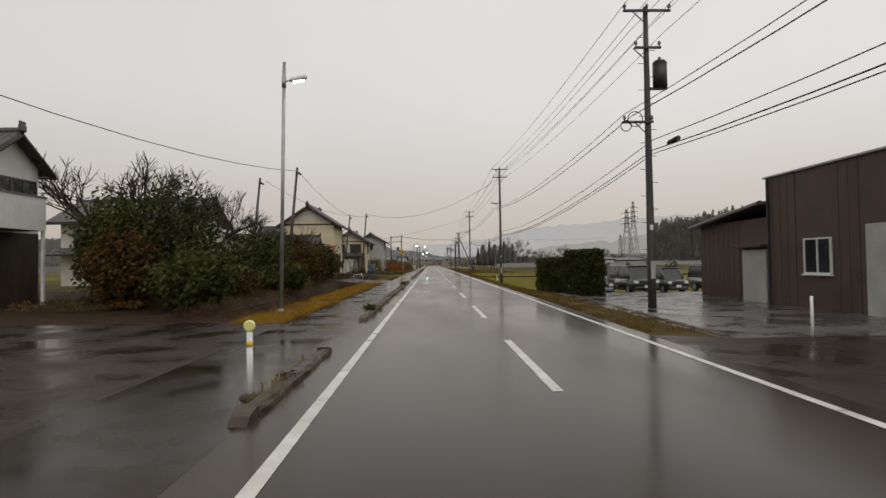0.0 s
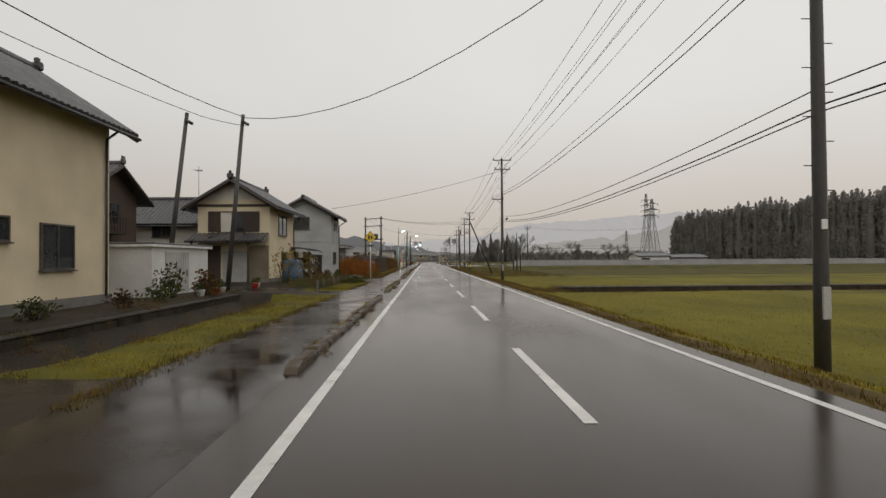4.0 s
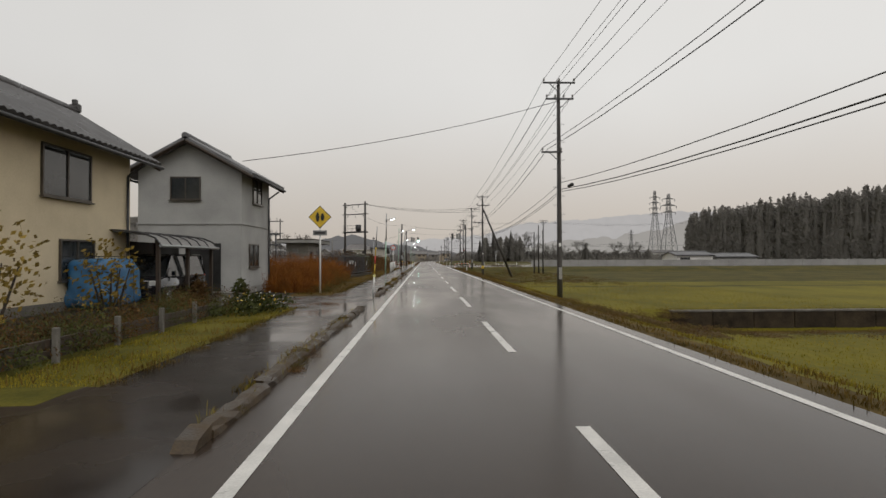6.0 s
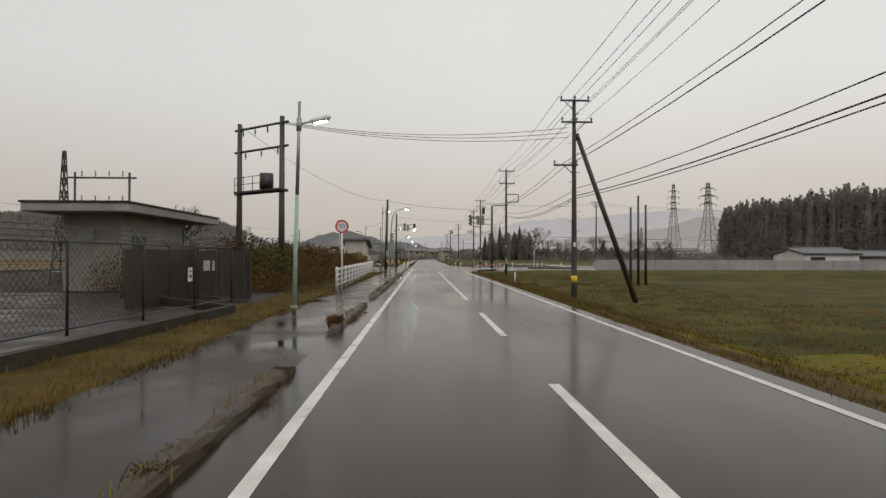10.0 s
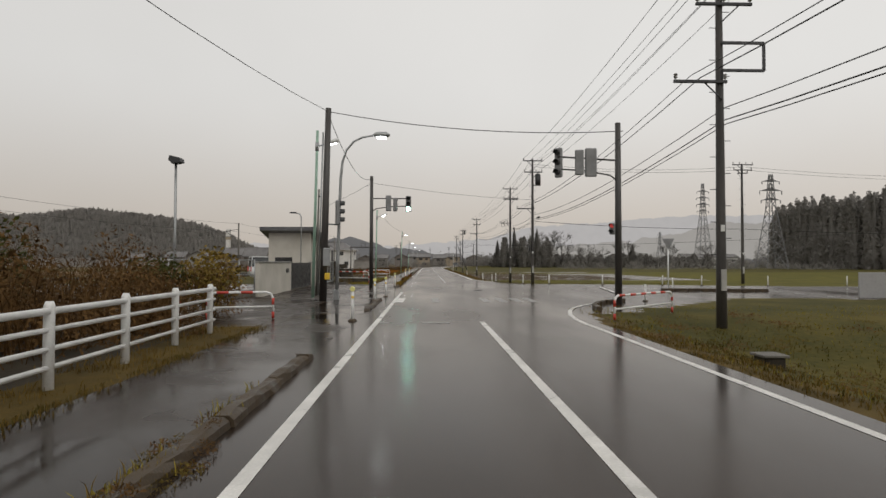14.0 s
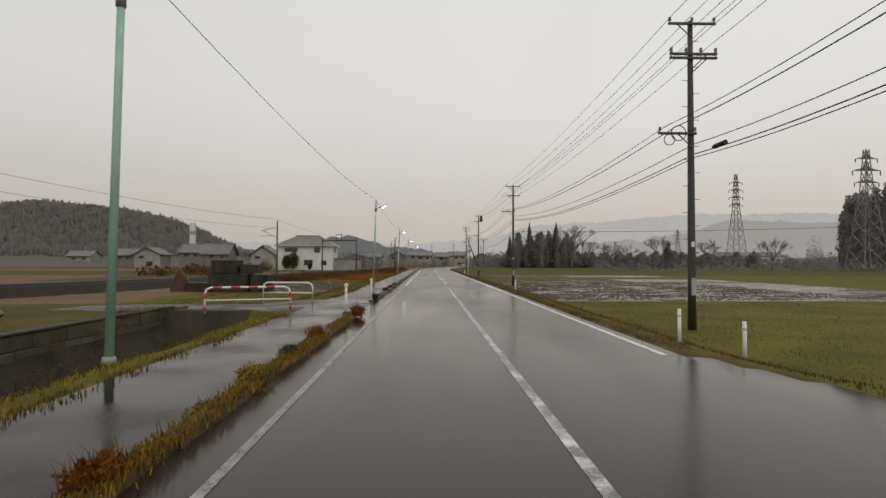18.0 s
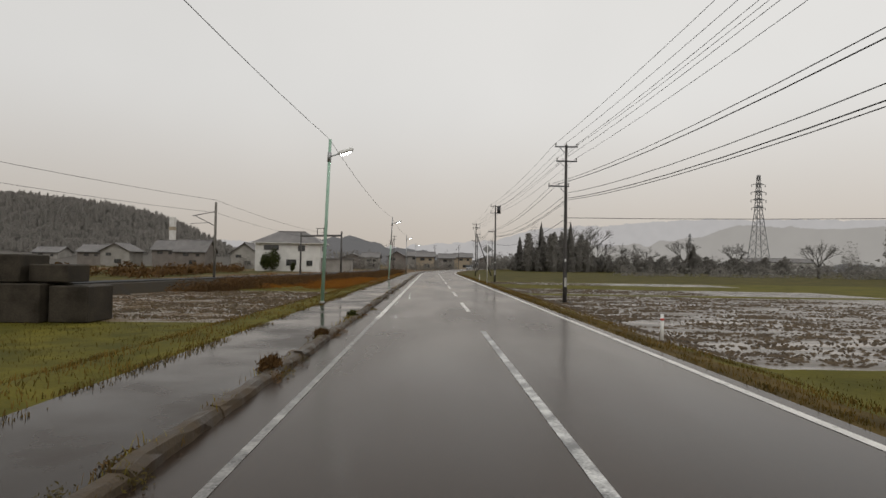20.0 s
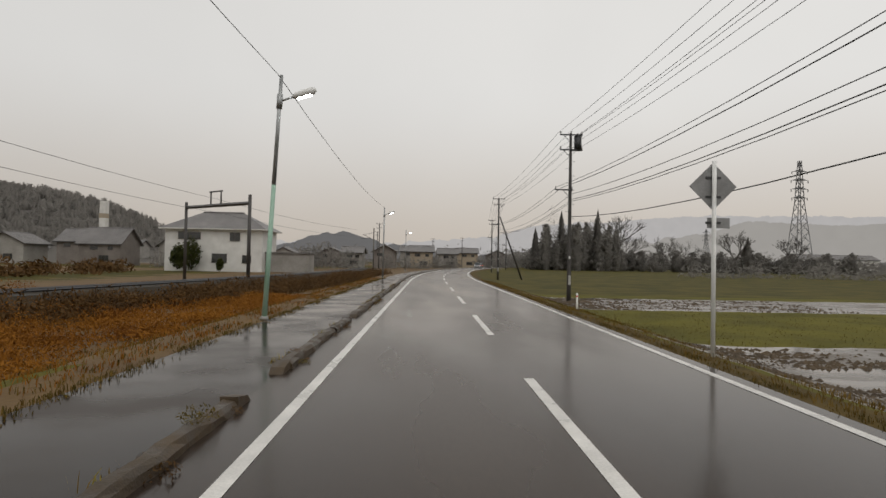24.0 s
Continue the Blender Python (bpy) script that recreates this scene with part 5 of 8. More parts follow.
for x in (-9.2, -8.2, -7.1):
    boxpart(gatebox, "post", DARKSTEEL, x - 0.06, x + 0.06, 146.25, 146.37, -0.2, 2.1)
boxpart(gatebox, "notice", WHITEPAINT, -8.75, -8.5, 146.36, 146.39, 1.1, 1.5)
boxpart(gatebox, "notice", WHITEPAINT, -8.4, -8.15, 146.36, 146.39, 1.1, 1.5)

hf = thing("transformer_frame", "dark two-pole frame with platform and pole transformer", "utility pole")
for x, y in ((-10.7, 157.0), (-7.75, 154.9)):
    part("frame_pole", rod(bmesh.new(), (x, y, -0.6), (x, y, 9.35), 0.19, 0.13, 14), POLE, hf)
for z in (9.0, 7.7, 5.25):
    part("crossbeam", rod(bmesh.new(), (-11.05, 157.25, z), (-7.35, 154.6, z), 0.07, 0.07, 4), DARKSTEEL, hf)
for z, n in ((9.0, 4), (7.7, 3)):
    for k in range(n):
        t = (k + 0.7) / (n + 0.3)
        bm = bmesh.new()
        insulator(bm, -11.05 + 3.7 * t, 157.25 - 2.65 * t, z - 0.45, 0.4)
        part("insulator", bm, PORCELAIN if k % 2 else DARKSTEEL, hf)
bm = bmesh.new()
prism(bm, [(-10.95, 156.7), (-7.75, 154.4), (-7.45, 154.9), (-10.65, 157.3)], "z", 5.27, 5.37)
part("platform", bm, DARKSTEEL, hf)
for z in (5.75, 6.15):
    part("handrail", rod(bmesh.new(), (-10.9, 156.7, z), (-8.9, 155.2, z), 0.02, 0.02, 5), DARKSTEEL, hf)
for t in (0, 0.33, 0.66, 1):
    part("rail_post", rod(bmesh.new(), (-10.9 + 2 * t, 156.7 - 1.5 * t, 5.3), (-10.9 + 2 * t, 156.7 - 1.5 * t, 6.2), 0.02, 0.02, 5), DARKSTEEL, hf)
part("transformer", rod(bmesh.new(), (-8.7, 155.35, 5.4), (-8.7, 155.35, 6.25), 0.38, 0.38, 14), DARKSTEEL, hf)
for k in range(3):
    cable("service_cable", "black service cable strung across the road", [(-7.5 - 0.3 * k, 154.8, 9.0), (7.4, 152.3, 8.3 - 0.25 * k)], 0.014, 0.035)


def lattice_tower(name, label, x, y, z0, h, w, arms, material=STEEL, r=0.06, levels=8, group="steel towers"):
    """A four-legged tower of crossed bars; arms: (height share, half width)."""
    root = thing(name, label, "tower", group, (x, y, z0))
    top = w * 0.12
    for sx in (-1, 1):
        for sy in (-1, 1):
            part("leg", tube(bmesh.new(), [(sx * w / 2, sy * w / 2, 0), (sx * w * 0.16, sy * w * 0.16, h * 0.62), (sx * top / 2, sy * top / 2, h)], r, 4), material, root)

    def half(t):
        return w / 2 + (w * 0.16 - w / 2) * t / 0.62 if t < 0.62 else w * 0.16 + (top / 2 - w * 0.16) * (t - 0.62) / 0.38
    bm = bmesh.new()
    for k in range(levels):
        t0, t1 = (k / levels) ** 0.8, ((k + 1) / levels) ** 0.8
        a, b = half(t0), half(t1)
        for s in (-1, 1):
            for p, q in (((-a, s * a), (b, s * b)), ((a, s * a), (-b, s * b)), ((s * a, -a), (s * b, b)), ((s * a, a), (s * b, -b))):
                rod(bm, (*p, h * t0), (*q, h * t1), r * 0.6, r * 0.6, 3, False)
    tagged(part("bracing", bm, material, root), kind="stuff")
    for t, hw in arms:
        bm = bmesh.new()
        prism(bm, [(-hw, h * t), (0, h * t + hw * 0.28), (hw, h * t), (0, h * t - 0.05)], "y", -r, r)
        arm = part("crossarm", bm, material, root)
        for s in (-1, 1):
            ib = bmesh.new()
            rod(ib, (s * hw * 0.95, 0, h * t), (s * hw * 0.95, 0, h * t - hw * 0.3), r * 1.2, r * 1.2, 5)
            part("insulator_string", ib, material, arm)
    return root


PYL = mat("misty_grey_steel", (0.16, 0.16, 0.165), (0.22, 0.22, 0.225), 3.0, 0.6, bump=0)
T3 = ((0.72, 4.0), (0.82, 4.6), (0.92, 3.6))
lattice_tower("substation_mast", "slim steel lattice mast in the substation", -21.3, 158.0, -0.2, 8.1, 1.0, (), DARKSTEEL, 0.035, 9)
lattice_tower("pylon", "tall grey transmission pylon in the mist", 134.0, 388.0, 0, 36.6, 8.3, T3, PYL, 0.155, 9)
lattice_tower("pylon", "tall grey transmission pylon in the mist", 225.0, 630.0, 0, 67.0, 11.5, ((0.66, 5.0), (0.74, 5.5), (0.82, 5.5), (0.9, 5.0)), PYL, 0.23, 11)
lattice_tower("pylon", "tall grey transmission pylon in the mist", 300.0, 900.0, 0, 42.0, 9.0, T3, PYL, 0.22, 8)
# switchgear in the substation yard
def gantry(x, y, w, h, seed):
    rng = random.Random(seed)
    root = thing("switchgear_frame", "dark steel switchgear frame with grey insulators", "switchgear", "substation gear", (x, y, -0.1))
    for s in (-1, 1):
        part("post", rod(bmesh.new(), (s * w / 2, 0, 0), (s * w / 2, 0, h), 0.09, 0.09, 6), DARKSTEEL, root)
    for z in (h * 0.72, h * 0.95):
        part("beam", rod(bmesh.new(), (-w / 2 - 0.5, 0, z), (w / 2 + 0.5, 0, z), 0.07, 0.07, 4), DARKSTEEL, root)
        for k in range(4):
            bm = bmesh.new()
            insulator(bm, -w / 2 + w * (k + 0.5) / 4, 0, z - 0.02, 0.6)
            part("insulator", bm, PORCELAIN, root)


def breaker(x, y, seed):
    rng = random.Random(seed)
    root = thing("circuit_breaker", "grey steel breaker tank with tall porcelain bushings", "switchgear", "substation gear", (x, y, -0.1))
    part("tank", box(bmesh.new(), -0.8, 0.8, -0.6, 0.6, 0.3, 1.6, 0.08), STEEL, root)
    for k in range(4):
        part("leg", box(bmesh.new(), -0.7 + 1.3 * (k % 2), -0.6 + 1.3 * (k % 2), -0.5 + 0.9 * (k // 2), -0.4 + 0.9 * (k // 2), 0, 0.3), DARKSTEEL, root)
    for k in range(3):
        bm = bmesh.new()
        x0, t = -0.5 + 0.5 * k, rng.uniform(-0.3, 0.3)
        tube(bm, [(x0 + t * 0.1 * (j // 2 + j % 2), 0, 1.6 + 0.17 * (j // 2) + 0.15 * (j % 2)) for j in range(14)], [0.08 if j % 2 else 0.15 for j in range(14)], 8)
        part("bushing", bm, PORCELAIN, root)


for k, (x, y, w, h) in enumerate(((-17, 139, 3.0, 4.6), (-21.5, 144, 3.0, 5.6), (-26, 140, 4.0, 4.8), (-27.5, 152, 4.0, 7.0), (-31, 148, 4.0, 6.0), (-24, 167, 4.0, 8.0), (-19, 131, 3.0, 4.2))):
    gantry(x, y, w, h, k)
for k, (x, y) in enumerate(((-14.5, 136), (-18.0, 135), (-22.5, 137), (-16.0, 143.5), (-24.5, 146), (-29.0, 143), (-20, 148))):
    breaker(x, y, k)
bare_tree(-20.5, 171.0, 0, 7.2, 57, "leafless tree behind the switch house")
wood_pole(-31.0, 162.0, 0, 10.0, 0, "thin dark pole rising from the substation", False)
wood_pole(-24.5, 149.0, 0, 7.4, 0, "thin dark pole rising from the substation", False)
for k in range(3):
    cable("bus_wire", "thin conductor slung between substation frames", [(-17 + k * 0.5, 139, 4.4), (-21.5 + k * 0.5, 144, 5.4), (-27.5 + k * 0.5, 152, 6.7), (-31 + k * 0.4, 162, 9.6)], 0.014, 0.03)


# ---- signs, bollards, fences and the junction ----
SIGNGREY = mat("bare_sign_back", (0.20, 0.20, 0.20), (0.30, 0.30, 0.30), 0.4, 0.4, 0.6, bump=0.03, metal=0.3)


def diamond(bm, z, r, y0, y1):
    return prism(bm, [(-r, z), (0, z - r), (r, z), (0, z + r)], "y", y0, y1)


s = thing("school_sign", "yellow diamond school-crossing sign on a white post", "road sign", at=(-5.1, 107.0, 0))
s.matrix_basis = s.matrix_basis @ Matrix.Diagonal((1.15, 1.15, 1.15, 1))
part("post", rod(bmesh.new(), (0, 0, -0.2), (0, 0, 3.75), 0.04, 0.04, 10), WHITEPAINT, s)
part("border", diamond(bmesh.new(), 3.3, 0.50, -0.052, -0.042), BLACK, s)
part("panel", diamond(bmesh.new(), 3.3, 0.465, -0.06, -0.052), YELLOW, s)
for dx, hh in ((-0.1, 0.40), (0.11, 0.32)):
    bm = bmesh.new()
    prism(bm, [(dx - 0.04, 3.3 - hh / 2), (dx + 0.04, 3.3 - hh / 2), (dx + 0.09, 3.3), (dx + 0.03, 3.3 + hh / 2), (dx - 0.03, 3.3 + hh / 2), (dx - 0.09, 3.3)], "y", -0.066, -0.06)
    part("dark_shape", bm, BLACK, s)
boxpart(s, "lower_plate", SIGNGREY, -0.3, 0.3, -0.06, -0.042, 2.5, 2.72, 0.005)
boxpart(s, "plate_bar", BLACK, -0.22, 0.22, -0.065, -0.06, 2.57, 2.65)

s = thing("speed_sign", "round red-rimmed speed limit sign on a white post", "road sign", at=(-3.75, 149.8, 0))
part("post", rod(bmesh.new(), (0, 0, -0.2), (0, 0, 3.35), 0.035, 0.035, 10), WHITEPAINT, s)
part("rim", disc(bmesh.new(), (0, -0.04, 3.05), 0.31, (0, -1, 0), 28, 0.012), REDPAINT, s)
part("face", disc(bmesh.new(), (0, -0.052, 3.05), 0.225, (0, -1, 0), 28, 0.006), WHITEPAINT, s)
cu = bpy.data.curves.new("numerals", "FONT")
cu.body, cu.size, cu.align_x, cu.align_y, cu.extrude = "50", 0.30, "CENTER", "CENTER", 0.002
num = new("numerals", cu)
num.matrix_basis = pose(0, -0.062, 3.05, 90, 0, 0)
num.parent = s
cu.materials.append(mat("sign_blue", (0.03, 0.06, 0.28), (0.05, 0.09, 0.34), 0.3, 0.4, bump=0))

s = thing("warning_sign", "diamond warning sign seen from its bare grey back", "road sign", at=(6.1, 299.4, -0.25))
part("post", rod(bmesh.new(), (0, 0, -0.2), (0, 0, 4.15), 0.045, 0.045, 10), WHITEPAINT, s)
part("panel", diamond(bmesh.new(), 3.62, 0.5, 0.045, 0.06), SIGNGREY, s)
boxpart(s, "lower_plate", SIGNGREY, -0.12, 0.36, 0.045, 0.06, 2.75, 2.97, 0.005)
for z in (3.4, 3.8, 2.86):
    boxpart(s, "clamp", DARKSTEEL, -0.16, 0.16, 0.03, 0.046, z - 0.025, z + 0.025)

s = thing("stop_sign", "triangular stop sign seen from its grey back", "road sign", at=(16.2, 206.3, -0.4))
part("post", rod(bmesh.new(), (0, 0, -0.2), (0, 0, 3.4), 0.04, 0.04, 10), WHITEPAINT, s)
part("panel", prism(bmesh.new(), [(-0.42, 3.75), (0.42, 3.75), (0, 3.0)], "y", -0.05, -0.035), SIGNGREY, s)


def bollard(x, y, h=0.85, ball_top=True, z=None, top=YELLOW, label="white guide post with round yellow reflector"):
    root = thing("guide_post", label, "guide post", "guide posts", (x, y, (level(x, y) if z is None else z)))
    part("post", rod(bmesh.new(), (0, 0, -0.1), (0, 0, h), 0.045, 0.04, 10), WHITEPAINT, root)
    part("foot", rod(bmesh.new(), (0, 0, -0.03), (0, 0, 0.06), 0.16, 0.1, 12), KERB, root)
    part("band", rod(bmesh.new(), (0, 0, h * 0.78), (0, 0, h * 0.86), 0.047, 0.047, 10), top, root)
    if ball_top:
        bm = bmesh.new()
        tube(bm, [(0, -0.03, h + 0.08), (0, -0.02, h + 0.08), (0, 0.02, h + 0.08), (0, 0.03, h + 0.08)], [0.055, 0.075, 0.075, 0.055], 16)
        part("reflector", bm, REFLECT, root, "round yellow reflector")
    return root


REFLECT = mat("yellow_reflector", (0.75, 0.72, 0.25), (0.85, 0.82, 0.35), 0.2, 0.15, bump=0, coat=0.5)
for x, y in ((-2.3, 7.5), (-2.07, 185.25), (-2.25, 194.4), (-1.95, 197.2), (-2.15, 209.0), (-2.4, 235.7), (-2.15, 241.6)):
    bollard(x, y, 0.85, True, 0.0)
for x, y in ((7.0, 60.2), (6.1, 254.5), (6.3, 311.0)):
    bollard(x, y, 0.7, False, None, REDPAINT, "short white verge post with red cap")
for x, y in ((6.4, 163.0), (6.6, 222.5), (8.6, 219.0), (10.4, 216.6), (14.4, 214.8), (19.0, 214.0), (22, 213.6), (27, 213), (16.8, 207.0), (6.06, 229.5), (6.9, 228.3), (33, 212.5), (40, 212), (10.2, 194.7)):
    bollard(x, y, 0.8, False, None, WHITEPAINT, "plain white guide post at the edge of the junction")

# tall striped snow pole
s = thing("snow_pole", "tall striped snow pole with round reflector beside the kerb", "snow pole", at=(-2.28, 104.95, 0))
s.matrix_basis = s.matrix_basis @ pose(0, 0, 0, 0, 3.5, 0)
part("lower_tube", rod(bmesh.new(), (0, 0, -0.05), (0, 0, 0.85), 0.035, 0.035, 10), WHITEPAINT, s)
z = 0.95
for m, l in ((YELLOW, 0.5), (REDPAINT, 0.4), (YELLOW, 0.4), (STEEL, 0.95)):
    part("stripe", rod(bmesh.new(), (0, 0, z), (0, 0, z + l), 0.025, 0.022, 8), m, s)
    z += l
part("reflector", tube(bmesh.new(), [(0, -0.03, 0.9), (0, -0.02, 0.9), (0, 0.02, 0.9), (0, 0.03, 0.9)], [0.05, 0.068, 0.068, 0.05], 16), REFLECT, s)

# white pipe fence by the ditch
fence = thing("pipe_fence", "white painted four-rail pipe fence beside the pavement", "fence")
fa, fb = Vector((-4.15, 151.0, 0)), Vector((-5.2, 182.6, 0))
for k in range(16):
    p = fa.lerp(fb, k / 15)
    post = part("post", tube(bmesh.new(), [p + Vector((0, 0, -0.2)), p + Vector((0, 0, 1.11)), p + Vector((0, 0, 1.17))], [0.07, 0.07, 0.05], 12), WHITEPAINT, fence)
for z, r in ((1.04, 0.05), (0.79, 0.035), (0.53, 0.035), (0.28, 0.035)):
    part("rail", rod(bmesh.new(), fa + Vector((0, -0.3, z)), fb + Vector((0, 0.3, z)), r, r, 10), WHITEPAINT, fence)


def barrier(a, b, label, h=0.8, stripes=True, material=WHITEPAINT, z=0.0):
    """A bent-pipe barrier from a to b with a lower rail."""
    a, b = Vector((*a, z)), Vector((*b, z))
    root = thing("pipe_barrier", label, "barrier", "pipe barriers", a)
    d = b - a
    u = d.normalized()
    L = d.length
    path = [Vector((0, 0, -0.1)), Vector((0, 0, h - 0.2)), u * 0.06 + Vector((0, 0, h - 0.06)), u * 0.2 + Vector((0, 0, h)), u * (L - 0.2) + Vector((0, 0, h)), u * (L - 0.06) + Vector((0, 0, h - 0.06)), u * L + Vector((0, 0, h - 0.2)), u * L + Vector((0, 0, -0.1))]
    part("bent_pipe", tube(bmesh.new(), path, 0.04, 10), material, root)
    part("lower_rail", rod(bmesh.new(), u * 0.02 + Vector((0, 0, h * 0.45)), u * (L - 0.02) + Vector((0, 0, h * 0.45)), 0.028, 0.028, 8), WHITEPAINT, root)
    if stripes:
        for e in (0, L):
            for z0 in (0.0, 0.42):
                part("red_sleeve", rod(bmesh.new(), u * e + Vector((0, 0, z0)), u * e + Vector((0, 0, z0 + 0.2)), 0.042, 0.042, 10), REDPAINT, root)
        n = max(2, int(L / 0.7))
        for k in range(n):
            t0 = 0.25 + (L - 0.5) * k / n
            part("red_sleeve", rod(bmesh.new(), u * t0 + Vector((0, 0, h)), u * (t0 + (L - 0.5) / n * 0.5) + Vector((0, 0, h)), 0.042, 0.042, 10), REDPAINT, root)


RW = "red and white bent-pipe barrier standing in wet"
barrier((-6.4, 185.6), (-4.6, 186.1), RW)
barrier((-8.6, 184.5), (-6.9, 184.9), RW)
barrier((5.9, 186.0), (8.9, 188.8), RW, 0.75, True, WHITEPAINT, -0.06)
barrier((-7.7, 218.2), (-4.75, 216.6), RW, 0.95)
barrier((-7.4, 236.6), (-4.7, 237.6), RW, 0.8)
barrier((-6.9, 241.9), (-4.65, 241.4), "bent white pipe barrier beside the flooded drive", 0.8, False)
s = thing("striped_post", "red and black striped post on the corner island", "guide post", at=(9.5, 196.4, 0.02))
for k in range(7):
    part("stripe", rod(bmesh.new(), (0, 0, 0.2 * k - 0.1), (0, 0, 0.2 * k + 0.1), 0.05, 0.05, 10), (BLACK, REDPAINT, WHITEPAINT)[k % 3], s)
part("cap", rod(bmesh.new(), (0, 0, 1.3), (0, 0, 1.36), 0.055, 0.03, 10), YELLOW, s)
# curved kerb and paved corner where the side road joins
corner = thing("corner_kerb", "dark weedy kerb curving round the junction corner", "kerb", kind="structure")
CKERB = mesh_of("kerb_stone", box(bmesh.new(), -0.1, 0.1, 0.0, 0.78, -0.5, 0.12, 0.025), KERB)
for k in range(6):
    a = radians(6 + 9 * k)
    x, y = 12.0 - 5.6 * math.cos(a), 188.6 + 6.6 * math.sin(a)
    shared("kerb_stone", CKERB, corner, (x, y, 0), -math.degrees(math.atan2(5.6 * math.sin(a), 6.6 * math.cos(a))))
for k in range(8):
    shared("kerb_stone", CKERB, corner, (15.0 + 0.8 * k, 204.6 - 0.12 * k, 0.0), -98)


def signal_head(root, x, y, z, face, lit=None, w=0.4, h=1.15, three=True):
    """A vertical signal head; face: the direction that the lenses look."""
    f = Vector((*face, 0)).normalized()
    turn = math.degrees(math.atan2(f.x, -f.y))
    head = new("signal_head", mesh_of("signal_head", box(bmesh.new(), -w / 2, w / 2, -0.07, 0.1, -h / 2, h / 2, 0.04), SIGNGREY))
    head.parent = root
    head.matrix_basis = pose(x, y, z, 0, 0, turn)
    n = 3 if three else 2
    for k in range(n):
        zz = h / 2 - h * (k + 0.5) / n
        r = min(w * 0.36, h / n * 0.42)
        on = lit == k
        lens = new("lens", mesh_of("lens", disc(bmesh.new(), (0, -0.07, zz), r, (0, -1, 0), 20, 0.03), (GREENGLOW if k == n - 1 else REDGLOW) if on else BLACK))
        lens.parent = head
        bm = bmesh.new()
        for q in range(9):
            a0, a1 = radians(-10 + 200 * q / 9), radians(-10 + 200 * (q + 1) / 9)
            v = [bm.verts.new((r * 1.1 * math.cos(a), d, zz + r * 1.1 * math.sin(a))) for a, d in ((a0, -0.07), (a1, -0.07), (a1, -0.3), (a0, -0.3))]
            bm.faces.new(v)
        visor = new("visor", mesh_of("visor", bm, BLACK))
        visor.parent = head


sp = thing("traffic_signal", "dark signal pole with a green light on its arm", "traffic signal", "traffic signals", (-4.0, 210.8, -0.1))
part("pole", rod(bmesh.new(), (0, 0, -0.2), (0, 0, 8.2), 0.15, 0.12, 14), POLE, sp)
part("arm", rod(bmesh.new(), (0, 0, 6.55), (2.75, 0, 6.55), 0.04, 0.04, 8), POLE, sp)
part("arm_strut", tube(bmesh.new(), [(0, 0, 5.55), (0.35, 0, 5.8), (1.5, 0, 5.95), (2.6, 0, 6.0)], 0.035, 8), POLE, sp)
signal_head(sp, 1.25, 0.0, 6.2, (0, 1))
signal_head(sp, 1.75, 0.0, 6.1, (0.3, 1), None, 0.3, 1.0)
signal_head(sp, 2.72, -0.1, 6.15, (0, -1), 2)
sp = thing("traffic_signal", "dark signal pole with grey-backed heads beside the field", "traffic signal", "traffic signals", (8.45, 193.2, -0.4))
part("pole", rod(bmesh.new(), (0, 0, -0.2), (0, 0, 8.25), 0.16, 0.12, 14), POLE, sp)
part("arm", rod(bmesh.new(), (0, 0, 6.6), (-2.7, 0, 6.75), 0.04, 0.04, 8), POLE, sp)
part("arm_strut", tube(bmesh.new(), [(0, 0, 5.7), (-0.35, 0, 5.95), (-1.5, 0, 6.15), (-2.5, 0, 6.2)], 0.035, 8), POLE, sp)
signal_head(sp, -2.6, 0.1, 6.5, (-0.8, -1), None, 0.34, 1.3)
signal_head(sp, -1.7, 0.0, 6.5, (0.2, 1), None, 0.38, 1.1)
signal_head(sp, -1.2, 0.0, 6.5, (0, 1), None, 0.5, 1.25)
signal_head(sp, -0.3, -0.1, 3.6, (-0.6, -1), 0, 0.24, 0.5, False)
sp = thing("traffic_signal", "dark junction pole with control boxes and a side signal", "traffic signal", "traffic signals", (-4.55, 194.2, -0.05))
part("pole", rod(bmesh.new(), (0, 0, -0.2), (0.2, 0, 8.7), 0.17, 0.13, 14), POLE, sp)
part("conduit", rod(bmesh.new(), (-0.2, -0.05, 0.3), (-0.02, -0.05, 7.6), 0.035, 0.035, 8), STEEL, sp)
part("yellow_box", box(bmesh.new(), 0.12, 0.34, -0.28, -0.1, 1.0, 1.3, 0.02), YELLOW, sp)
part("control_box", box(bmesh.new(), 0.05, 0.35, -0.3, -0.12, 1.6, 2.4, 0.02), STEEL, sp)
part("signal_bracket", rod(bmesh.new(), (0.08, 0, 3.5), (0.6, 0, 3.45), 0.035, 0.035, 8), STEEL, sp)
signal_head(sp, 0.65, 0.0, 4.0, (1, 0.25), None, 0.42, 1.1)
lamp = thing("street_lamp", "grey street lamp with a long curved arm and lit head", "street lamp", "roadside street lamps", (-4.05, 194.9, -0.05))
part("post", tube(bmesh.new(), [(0, 0, -0.1), (0.05, 0, 2.0), (0.16, 0, 5.6), (0.24, 0, 6.4), (0.42, 0, 6.95), (0.75, 0, 7.35), (1.15, 0, 7.55), (1.75, 0, 7.66)], [0.085, 0.08, 0.065, 0.055, 0.05, 0.048, 0.045, 0.04], 10), STEEL, lamp)
head = part("lamp_head", tube(bmesh.new(), [(1.65, 0, 7.66), (1.8, 0, 7.68), (2.25, 0, 7.68), (2.42, 0, 7.66)], [0.05, 0.13, 0.14, 0.05], 10), STEEL, lamp)
